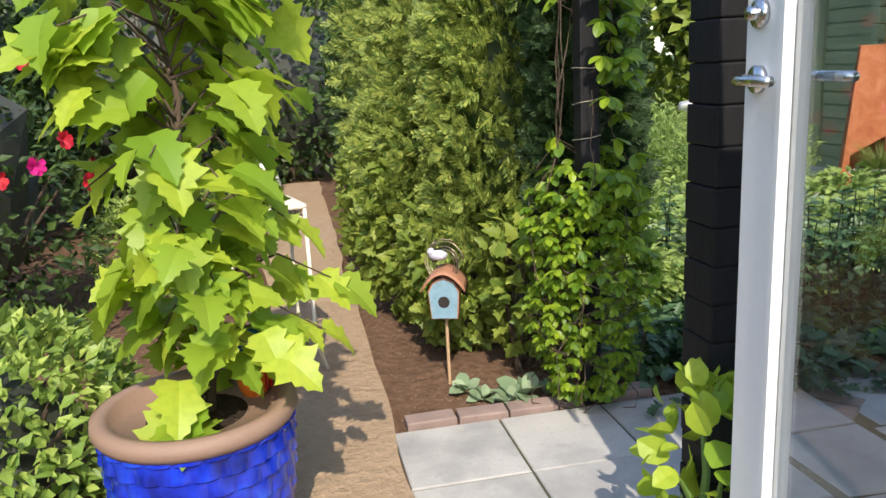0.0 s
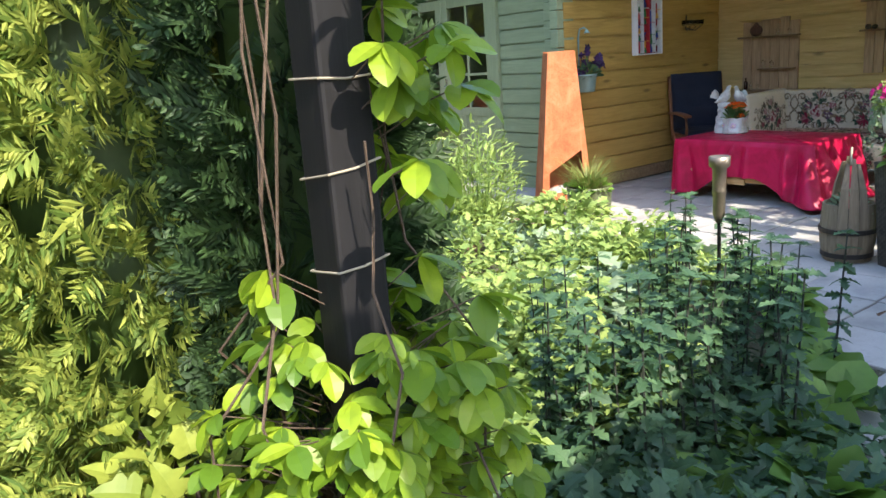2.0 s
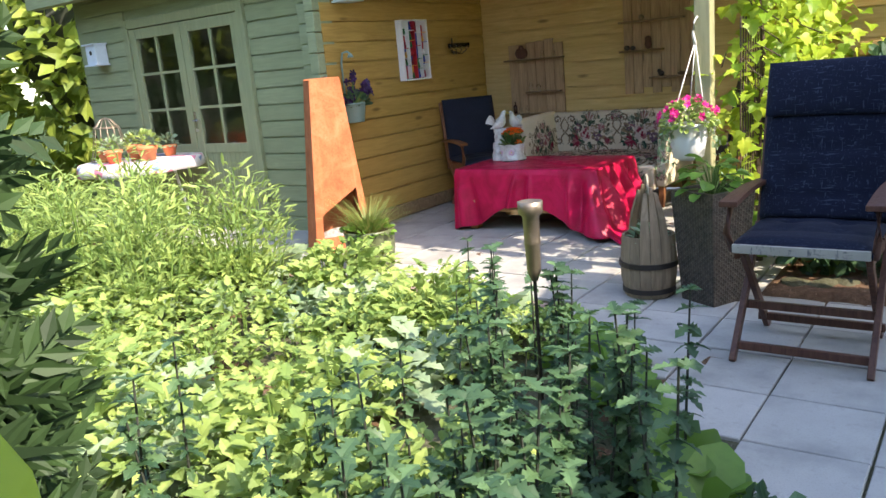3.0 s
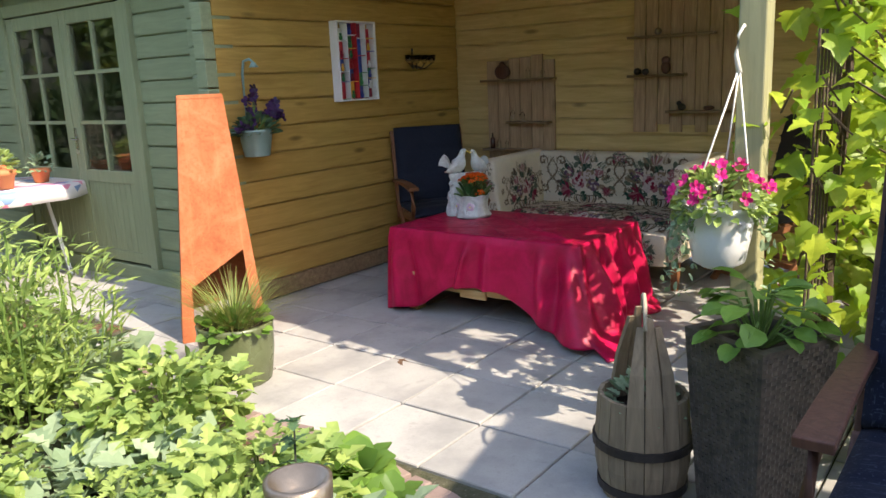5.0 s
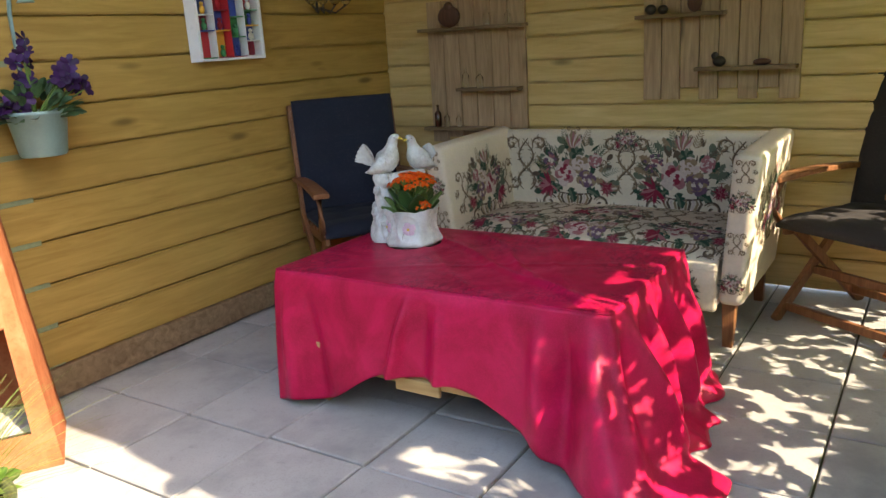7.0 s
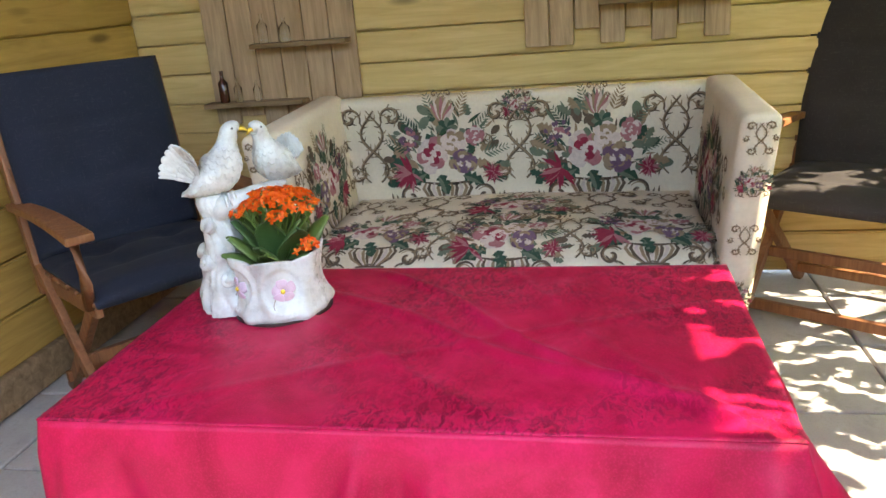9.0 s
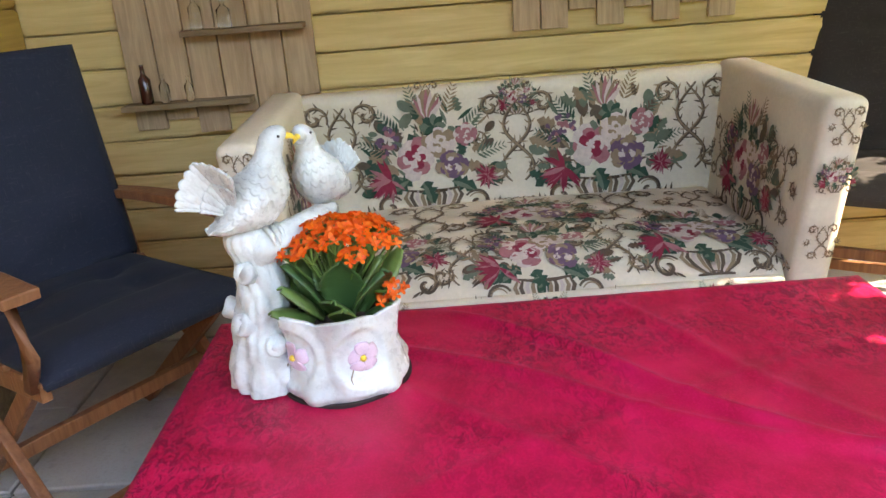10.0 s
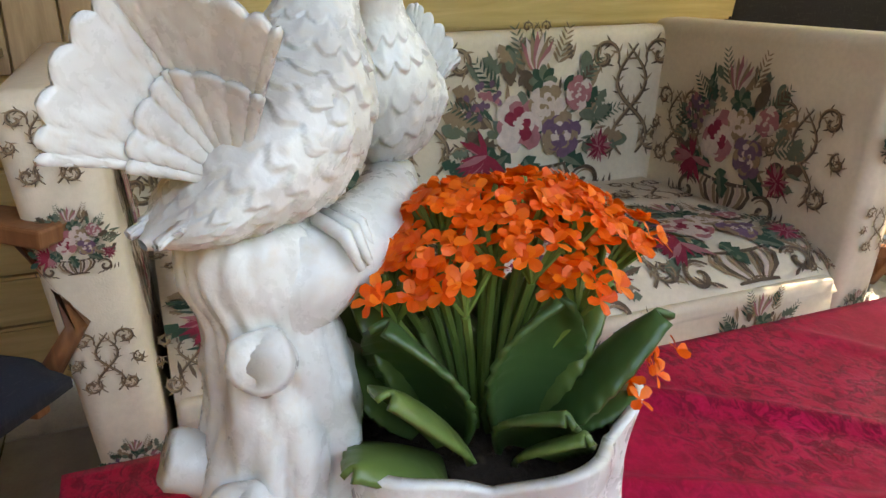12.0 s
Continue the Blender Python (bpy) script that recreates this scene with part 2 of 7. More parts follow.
ASH = plain("ash", (0.35, 0.32, 0.3), 0.95, vary=0.6, scale=30, bump=0.8)
GLASS = clear_glass("window_glass")
WHITE_PAINT = plain("white_paint", (0.78, 0.78, 0.78), 0.35, vary=0.1)
CREAM_IRON = plain("cream_iron", (0.72, 0.66, 0.54), 0.5, vary=0.3, scale=25)
CHROME = plain("brushed_steel", (0.6, 0.6, 0.6), 0.22, 1.0, 0.1)
IRON = plain("dark_iron", (0.06, 0.05, 0.045), 0.5, 0.7)
BRASS = plain("aged_metal", (0.3, 0.24, 0.18), 0.35, 0.8)
ZINC = plain("pale_green_zinc", (0.24, 0.36, 0.33), 0.4, 0.2)
BLUE_GLAZE = blue_glaze()
CLAY = plain("brown_clay_rim", (0.25, 0.16, 0.115), 0.6)
TERRACOTTA = plain("terracotta", (0.55, 0.19, 0.075), 0.75)
CERAMIC = ceramic()
STONE_WHITE = plain("whitewashed_stone", (0.7, 0.68, 0.63), 0.8, vary=0.3, scale=14, bump=0.4)
WICKER = wicker_mat()
PLASTIC_WHITE = plain("white_plastic", (0.75, 0.75, 0.74), 0.35, vary=0.1)
ROPE = plain("white_cord", (0.7, 0.68, 0.62), 0.85)
TWINE = plain("twine", (0.36, 0.31, 0.23), 0.95, bump=0.6)
POTTING = earth("potting_soil", (0.05, 0.035, 0.025), (0.02, 0.015, 0.012), (0.12, 0.09, 0.06))
BARK = plain("vine_bark", (0.09, 0.06, 0.04), 0.9, vary=0.5, scale=30, bump=0.8)
STEM = plain("green_stem", (0.12, 0.2, 0.04), 0.6)
DARK_STEM_AND_CORE = plain("dark_stem_and_core", (0.035, 0.04, 0.03), 0.6)
PINKISH = plain("pink_glaze", (0.68, 0.5, 0.6), 0.3, vary=0.3, scale=60)
YELLOW_DOT = plain("yellow_glaze", (0.8, 0.55, 0.06), 0.35)
ORANGE_PETAL = leafy("orange_petals", (0.95, 0.2, 0.012), (0.8, 0.085, 0.004), 0.5, 0.3)
PINK_PETAL = leafy("magenta_petals", (0.75, 0.02, 0.26), (0.45, 0.008, 0.13), 0.5, 0.3)
PURPLE_PETAL = leafy("purple_petals", (0.06, 0.015, 0.1), (0.02, 0.006, 0.035), 0.5, 0.2)
WHITE_PETAL = leafy("white_petals", (0.7, 0.7, 0.68), (0.5, 0.5, 0.52), 0.5, 0.3)
RED_PETAL = leafy("red_petals", (0.65, 0.02, 0.03), (0.4, 0.01, 0.03), 0.5, 0.3)
VINE_LEAF = leafy("grape_leaf", (0.5, 0.6, 0.06), (0.2, 0.34, 0.03), 0.45, 0.5)
AKEBIA_LEAF = leafy("akebia_leaf", (0.34, 0.46, 0.03), (0.1, 0.2, 0.02), 0.4, 0.45)
THUJA_LEAF = leafy("thuja_spray", (0.42, 0.47, 0.1), (0.07, 0.14, 0.025), 0.6, 0.35)
THUJA_DARK = leafy("dark_conifer", (0.05, 0.1, 0.03), (0.015, 0.035, 0.012), 0.6, 0.2)
CURRANT_LEAF = leafy("currant_leaf", (0.38, 0.44, 0.08), (0.14, 0.22, 0.035), 0.5, 0.45)
BOX_LEAF = leafy("box_leaf", (0.42, 0.52, 0.12), (0.14, 0.24, 0.04), 0.45, 0.35)
HERB_LEAF = leafy("herb_leaf", (0.4, 0.5, 0.14), (0.17, 0.27, 0.07), 0.55, 0.4)
MINT_LEAF = leafy("mint_leaf", (0.11, 0.2, 0.085), (0.03, 0.075, 0.035), 0.5, 0.3)
LETTUCE_LEAF = leafy("broad_leaf", (0.22, 0.38, 0.06), (0.1, 0.2, 0.035), 0.45, 0.4)
SILVER_LEAF = leafy("silver_leaf", (0.36, 0.45, 0.28), (0.2, 0.29, 0.16), 0.6, 0.3)
GRASS_BLADE = leafy("sedge_blade", (0.36, 0.36, 0.11), (0.12, 0.19, 0.04), 0.5, 0.35)
DARK_LEAF_AND_CORE = leafy("shade_leaf_and_core", (0.09, 0.15, 0.035), (0.02, 0.045, 0.012), 0.5, 0.3)
WOVEN = {n: plain("woven_" + n, c, 0.85, vary=0.5, scale=70, bump=0.3, spec=0.15) for n, c in (("green", (0.035, 0.075, 0.05)), ("sage", (0.14, 0.165, 0.115)), ("rose", (0.38, 0.15, 0.16)), ("crimson", (0.25, 0.025, 0.05)), ("pale", (0.62, 0.5, 0.44)), ("mauve", (0.16, 0.09, 0.14)), ("tan", (0.3, 0.21, 0.13)), ("brown", (0.12, 0.085, 0.06)))}
SUCCULENT = leafy("succulent_leaf", (0.13, 0.2, 0.05), (0.045, 0.1, 0.03), 0.3, 0.12)


# ---- mesh building ----
class Mesh:
    """Collects faces for one mesh."""

    def __init__(self):
        self.v, self.f = [], []

    def add(self, verts, faces):
        n = len(self.v)
        self.v += [tuple(p) for p in verts]
        self.f += [tuple(n + i for i in f) for f in faces]
        return self

    def box(self, x0, x1, y0, y1, z0, z1, m=None):
        p = [Vector((x, y, z)) for x in (x0, x1) for y in (y0, y1) for z in (z0, z1)]
        if m:
            p = [m @ q for q in p]
        return self.add(p, [(0, 1, 3, 2), (4, 6, 7, 5), (0, 4, 5, 1), (2, 3, 7, 6), (0, 2, 6, 4), (1, 5, 7, 3)])

    def beam(self, a, b, w, h, up=(0, 0, 1)):
        """A bar with a w x h section from a to b."""
        a, b = Vector(a), Vector(b)
        d = (b - a).normalized()
        s = d.cross(Vector(up))
        s = (s if s.length > 1e-4 else d.cross(Vector((1, 0, 0)))).normalized()
        u = s.cross(d)
        p = [q + s * i * w / 2 + u * j * h / 2 for q in (a, b) for i, j in ((-1, -1), (1, -1), (1, 1), (-1, 1))]
        return self.add(p, [(0, 1, 2, 3), (7, 6, 5, 4), (0, 4, 5, 1), (1, 5, 6, 2), (2, 6, 7, 3), (3, 7, 4, 0)])

    def tube(self, pts, r, n=6):
        """A round bar along points; r is a radius or one radius a point."""
        pts = [Vector(p) for p in pts]
        rs = r if isinstance(r, (list, tuple)) else [r] * len(pts)
        k = len(self.v)
        for i, p in enumerate(pts):
            d = (pts[min(i + 1, len(pts) - 1)] - pts[max(i - 1, 0)]).normalized()
            s = d.cross(Vector((0, 0, 1)))
            s = (s if s.length > 1e-3 else d.cross(Vector((1, 0, 0)))).normalized()
            u = s.cross(d)
            for j in range(n):
                a = 2 * math.pi * j / n
                self.v.append(tuple(p + (s * math.cos(a) + u * math.sin(a)) * rs[i]))
        for i in range(len(pts) - 1):
            for j in range(n):
                a, b = k + i * n + j, k + i * n + (j + 1) % n
                self.f.append((a, b, b + n, a + n))
        self.f.append(tuple(k + j for j in reversed(range(n))))
        self.f.append(tuple(k + (len(pts) - 1) * n + j for j in range(n)))
        return self

    def lathe(self, profile, n=24, at=(0, 0, 0), wobble=None):
        """Turns (radius, height) pairs round the upright through at."""
        k = len(self.v)
        for r, z in profile:
            for j in range(n):
                a = 2 * math.pi * j / n
                q = r * (wobble(a, z) if wobble else 1)
                self.v.append((at[0] + q * math.cos(a), at[1] + q * math.sin(a), at[2] + z))
        for i in range(len(profile) - 1):
            for j in range(n):
                a, b = k + i * n + j, k + i * n + (j + 1) % n
                self.f.append((a, b, b + n, a + n))
        self.f.append(tuple(k + j for j in reversed(range(n))))
        self.f.append(tuple(k + (len(profile) - 1) * n + j for j in range(n)))
        return self

    def ball(self, c, rx, ry=None, rz=None, n=10, m=None):
        ry, rz = ry or rx, rz or rx
        k, rows = len(self.v), max(4, n // 2 + 1)
        for i in range(rows + 1):
            t = math.pi * i / rows
            for j in range(n):
                a = 2 * math.pi * j / n
                p = Vector((rx * math.sin(t) * math.cos(a), ry * math.sin(t) * math.sin(a), -rz * math.cos(t)))
                self.v.append(tuple((m @ p if m else p) + Vector(c)))
        for i in range(rows):
            for j in range(n):
                a, b = k + i * n + j, k + i * n + (j + 1) % n
                self.f.append((a, b, b + n, a + n))
        return self

    def grid(self, fn, nu, nv):
        """A sheet whose points are fn(u, v), u and v from 0 to 1."""
        pts = [fn(i / nu, j / nv) for i in range(nu + 1) for j in range(nv + 1)]
        w = nv + 1
        return self.add(pts, [(i * w + j, (i + 1) * w + j, (i + 1) * w + j + 1, i * w + j + 1) for i in range(nu) for j in range(nv)])

    def data(self, name, mat, smooth=False):
        me = bpy.data.meshes.new(name)
        me.from_pydata(self.v, [], self.f)
        me.update()
        if mat:
            me.materials.append(mat)
        if smooth:
            me.polygons.foreach_set("use_smooth", [True] * len(me.polygons))
        return me


def thing(name, label, category, at=(0, 0, 0), rz=0.0, group="", kind=""):
    """An Empty at a thing's base."""
    e = new(name)
    e.empty_display_size = 0.1
    e.matrix_basis = pose(*at, 0, 0, rz)
    return tagged(e, label, category, group, kind)


def part(name, mesh, mat, parent=None, smooth=False, bevel=0.0, thick=0.0, at=None, label="", subdiv=0, kind=""):
    ob = new(name, mesh.data(name, mat, smooth) if isinstance(mesh, Mesh) else mesh)
    if parent:
        ob.parent = parent
    if at:
        ob.matrix_basis = at
    if thick:
        s = ob.modifiers.new("thick", "SOLIDIFY")
        s.thickness = thick
        s.offset = 0
    if bevel:
        b = ob.modifiers.new("edges", "BEVEL")
        b.width, b.segments, b.limit_method = bevel, 2, "ANGLE"
    if subdiv:
        d = ob.modifiers.new("round", "SUBSURF")
        d.levels = d.render_levels = subdiv
    return tagged(ob, label, kind=kind)


rng = np.random.default_rng(7)

# outlines of leaves: half-widths along the midrib (position, half width)
SHAPES = {
    "oval": [(0, 0.02), (0.12, 0.14), (0.32, 0.26), (0.58, 0.3), (0.8, 0.24), (0.93, 0.13), (1, 0.02)],
    "long": [(0, 0.02), (0.3, 0.1), (0.65, 0.09), (1, 0.005)],
    "broad": [(0, 0.06), (0.2, 0.3), (0.5, 0.42), (0.8, 0.33), (1, 0.04)],
    "grape": [(0, 0.06), (-0.12, 0.2), (-0.08, 0.36), (0.05, 0.41), (0.1, 0.52), (0.2, 0.42), (0.27, 0.34), (0.38, 0.42), (0.45, 0.54), (0.52, 0.4), (0.57, 0.27), (0.68, 0.3), (0.74, 0.19), (0.85, 0.19), (0.9, 0.09), (1, 0.01)],
    "lobed": [(0, 0.05), (0.15, 0.3), (0.3, 0.14), (0.42, 0.36), (0.55, 0.16), (0.7, 0.28), (1, 0.02)],
    "spray": [(0, 0.01), (0.22, 0.11), (0.28, 0.03), (0.5, 0.12), (0.56, 0.03), (0.76, 0.08), (1, 0.01)],
    "feather": [(0, 0.03), (0.35, 0.11), (0.7, 0.08), (1, 0.01)],
    "blade": [(0, 0.025), (0.5, 0.022), (1, 0.002)],
    "leaflet": [(0, 0.03), (0.35, 0.27), (0.72, 0.24), (1, 0.02)],
    "ivy": [(0, 0.05), (-0.08, 0.34), (0.14, 0.5), (0.27, 0.33), (0.46, 0.5), (0.58, 0.26), (0.76, 0.2), (1, 0.01)],
    "diamond": [(0, 0.03), (0.5, 0.3), (1, 0.02)],
    "petal": [(0, 0.05), (0.5, 0.35), (0.9, 0.3), (1, 0.05)],
}


def leaves(mesh, places, ways, sizes, shape, fold=0.25, droop=0.25, facing=None):
    """Adds one folded leaf at each place, along its way, its face turned up or to facing."""
    prof = SHAPES[shape]
    k = len(prof)
    ups = np.tile((0.0, 0.0, 1.0), (len(places), 1)) if facing is None else np.asarray(facing, float)
    ups = ups + rng.normal(0, 0.35, ups.shape)
    w = ways / (np.linalg.norm(ways, axis=1, keepdims=True) + 1e-9)
    s = np.cross(w, ups)
    s /= np.linalg.norm(s, axis=1, keepdims=True) + 1e-9
    u = np.cross(s, w)
    for p, d, side, up, z in zip(places, w, s, u, sizes):
        n = len(mesh.v)
        for a, h in prof:
            mid = p + d * a * z - up * (droop * a * a * z)
            rise = up * (fold * h * z)
            mesh.v += [tuple(mid), tuple(mid + side * h * z + rise), tuple(mid - side * h * z + rise)]
        for i in range(k - 1):
            a = n + 3 * i
            mesh.f += [(a, a + 3, a + 4, a + 1), (a, a + 2, a + 5, a + 3)]


def crown(center, radii, count, shell=0.65, lumps=5, seed=1):
    """Places in an uneven crown and the ways out of it."""
    r = np.random.default_rng(seed)
    c, radii = np.array(center, float), np.array(radii, float)
    hub = r.normal(0, 1, (lumps, 3))
    hub /= np.linalg.norm(hub, axis=1, keepdims=True)
    d = r.normal(0, 1, (count * 2, 3))
    d /= np.linalg.norm(d, axis=1, keepdims=True)
    near = (d @ hub.T).max(1)
    d = d[r.random(len(d)) < 0.35 + 0.65 * np.clip(near, 0, 1)][:count]
    near = (d @ hub.T).max(1)
    rad = (shell + (1 - shell) * r.random(len(d)) ** 0.5) * (0.72 + 0.33 * np.clip(near, 0, 1) ** 2)
    return c + d * radii * rad[:, None], d


def bush(name, label, center, radii, count, size, shape, mat, seed=1, category="shrub", stem_mat=None, lumps=6, rise=0.3, ground=0.0, shell=0.6, group=""):
    """A shrub: some limbs from the ground and a crown of leaves, with gaps."""
    r = np.random.default_rng(seed)
    e = thing(name, label, category, (center[0], center[1], ground), group=group)
    m = Mesh()
    p, d = crown((0, 0, center[2] - ground), radii, count, shell, lumps, seed)
    keep = p[:, 2] > 0.02
    p, d = p[keep], d[keep]
    way = d + r.normal(0, 0.5, d.shape) + (0, 0, rise)
    leaves(m, p, way, size * (0.6 + 0.7 * r.random(len(p))), shape, facing=d + (0, 0, 0.6))
    part("leaves", m, mat, e, kind="stuff")
    rr, h = max(radii[0], radii[1]), center[2] - ground
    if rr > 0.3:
        # Solid dark core, added so the gaps between leaves read as shaded depth.
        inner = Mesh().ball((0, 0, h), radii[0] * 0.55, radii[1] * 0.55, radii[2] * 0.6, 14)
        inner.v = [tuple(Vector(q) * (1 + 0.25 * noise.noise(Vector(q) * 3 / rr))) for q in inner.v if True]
        part("inner_twigs", inner, DARK_STEM_AND_CORE, e, kind="stuff")
    limbs = Mesh()
    for _ in range(9):
        q = p[r.integers(len(p))]
        limbs.tube([(r.normal(0, 0.05), r.normal(0, 0.05), -0.03), tuple(q * 0.5 + (0, 0, 0.05)), tuple(q * 0.95)], [0.018, 0.011, 0.004], 5)
    part("stems", limbs, stem_mat or BARK, e, kind="stuff")
    return e


def smooth(a, b, x):
    t = min(1.0, max(0.0, (x - a) / (b - a)))
    return t * t * (3 - 2 * t)


def ground_z(x, y):
    """The garden lies a little higher by the house door than on the patio."""
    return 0.09 * (1 - smooth(1.3, 3.0, x))


# ---- setting ----
def flat_sheet(name, x0, x1, y0, y1, lift, mat, nx, ny, label, rough=0.0):
    m = Mesh()
    def fn(u, v):
        x, y = x0 + (x1 - x0) * u, y0 + (y1 - y0) * v
        return (x, y, ground_z(x, y) + lift + rough * noise.noise((x * 3, y * 3, 1)) + rough * 0.6 * noise.noise((x * 11, y * 11, 4)))
    m.grid(fn, nx, ny)
    return tagged(part(name, m, mat, smooth=True), label, "ground", kind="structure")


far = Mesh().grid(lambda u, v: (-300 + 600 * u, -300 + 600 * v, -0.06), 4, 4)
tagged(part("ground", far, GRASS), "green grassy ground reaching the distance", "ground", kind="structure")
flat_sheet("soil_bed", -3.5, 6.3, -1.0, 14.0, -0.022, SOIL, 110, 150, "dark crumbly garden soil with wood chips", 0.03)
flat_sheet("patio_base", 2.6, 9.2, 1.2, 7.1, -0.012, JOINT, 12, 12, "sandy joint bed under the patio slabs")
flat_sheet("shed_path_base", 5.25, 6.4, 7.0, 12.0, -0.012, JOINT, 6, 6, "sandy joint bed beside the shed")
flat_sheet("door_patio_base", 0.3, 2.4, -2.0, 2.62, -0.004, JOINT, 12, 12, "sandy joint bed by the house door")


def garden_path():
    m = Mesh()
    def fn(u, v):
        y = 0.4 + 9.0 * v
        left = -0.18 - 0.08 * noise.noise((y, 0, 3))
        right = 0.31 + 0.015 * max(0, y - 3) + 0.05 * noise.noise((y * 1.5, 9, 3))
        x = left + (right - left) * u
        return (x, y, ground_z(x, y) + 0.022 + 0.008 * noise.noise((x * 5, y * 5, 2)))
    m.grid(fn, 10, 120)
    tagged(part("garden_path", m, SAND, smooth=True), "trodden sandy garden path between beds", "path", kind="structure")


garden_path()


def wall_boards(wall, along, face, a0, a1, z0, z1, h, mat, side, gap=0.007, thick=0.03, holes=(), offset=0.0):
    """Horizontal boards on a wall's face: along x or y, each a part; holes are (a0, a1, z0, z1)."""
    k, z = 0, z0
    shared = {}
    while z < z1 - 0.01:
        top = min(z + h - gap, z1)
        runs = [(a0, a1)]
        for h0, h1, hz0, hz1 in holes:
            if top > hz0 + 0.02 and z < hz1 - 0.02:
                runs = [(a0, h0), (h1, a1)]
        for r0, r1 in runs:
            key = (round(r0, 3), round(r1, 3), round(top - z, 3))
            if key not in shared:
                L, t = r1 - r0, top - z
                m = Mesh()
                if along == "x":
                    m.box(0, L, 0, side * thick, 0, t)
                else:
                    m.box(0, side * thick, 0, L, 0, t)
                bm = bmesh.new()
                me = m.data("board", mat)
                bm.from_mesh(me)
                bmesh.ops.recalc_face_normals(bm, faces=bm.faces)
                bmesh.ops.bevel(bm, geom=[e for e in bm.edges if e.calc_length() > min(L, 0.6) * 0.9], offset=0.007, segments=2, affect="EDGES")
                bm.to_mesh(me)
                bm.free()
                shared[key] = me
            ob = new("board", shared[key])
            ob.parent = wall
            j = rng.normal(0, 0.0012)
            ob.location = (r0, face + j, z) if along == "x" else (face + j, r0, z)
        z += h
        k += 1


# the shed: yellow-stained side and back walls of the covered seat, green front with a glazed double door
def core(name, label, *b, mat=BLACK_WOOD):
    return tagged(part(name, Mesh().box(*b), mat), label, "wall", kind="structure")


WALL_Y, WALL_X, FRONT_X = 7.0, 8.53, 6.2
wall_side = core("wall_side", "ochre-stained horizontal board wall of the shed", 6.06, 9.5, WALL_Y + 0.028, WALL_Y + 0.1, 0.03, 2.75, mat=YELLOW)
wall_back = core("wall_back", "ochre-stained horizontal board back wall", WALL_X + 0.028, WALL_X + 0.1, 2.4, WALL_Y + 0.03, 0.03, 2.75, mat=YELLOW_Y_LIT)
wall_front = thing("wall_front", "sage green painted board front of the shed", "wall", kind="structure")
part("core", Mesh().box(FRONT_X + 0.04, FRONT_X + 0.1, 7.1, 8.06, 0.0, 2.55).box(FRONT_X + 0.04, FRONT_X + 0.1, 9.94, 10.8, 0.0, 2.55).box(FRONT_X + 0.04, FRONT_X + 0.1, 8.06, 9.94, 2.12, 2.55), GREEN, wall_front)
core("wall_shed_far", "plain far wall of the shed", 6.25, 9.5, 10.8, 10.9, 0.0, 2.55, mat=GREEN)
core("wall_shed_rear", "plain rear wall inside the shed", 9.4, 9.5, 7.1, 10.8, 0.0, 2.55, mat=OLD_WOOD)
tagged(part("sill_beam", Mesh().box(6.02, WALL_X, WALL_Y - 0.02, WALL_Y + 0.03, 0.015, 0.135), OLD_WOOD_Y, bevel=0.006), "weathered sill beam along the foot of the wall", "beam", kind="structure")
tagged(part("sill_beam_front", Mesh().box(FRONT_X - 0.03, FRONT_X + 0.05, 7.1, 10.8, 0.0, 0.12), GREEN, bevel=0.006), "green sill beam under the shed front", "beam", kind="structure")


def corner_logs():
    e = thing("corner_logs", "sage green crossing log ends at the shed corner", "wall", kind="structure")
    for k in range(15):
        z = 0.06 + 0.168 * k
        part("log_end", Mesh().box(5.98, 6.2, WALL_Y + 0.002, WALL_Y + 0.1, z, z + 0.16), GREEN, e, bevel=0.007)
        part("log_end", Mesh().box(6.06, 6.2, WALL_Y + 0.104, WALL_Y + 0.26, z + 0.084, z + 0.244), GREEN, e, bevel=0.007)


corner_logs()


def shed_roof():
    """A flat felt roof over shed and seat, on beams, with its fascia."""
    tagged(part("ceiling_seat", Mesh().box(5.76, 9.6, 2.95, 11.0, 2.5, 2.56), PINE), "board ceiling over the covered seat", "ceiling", kind="structure")
    tagged(part("roof", Mesh().box(5.72, 9.65, 2.9, 11.1, 2.562, 2.66), IRON), "dark felt roof of the shed", "roof", kind="structure")
    tagged(part("eave_beam", Mesh().box(5.78, 5.9, 3.0, 11.0, 2.34, 2.5), GREEN), "green eave beam of the shed roof", "beam", kind="structure")


shed_roof()


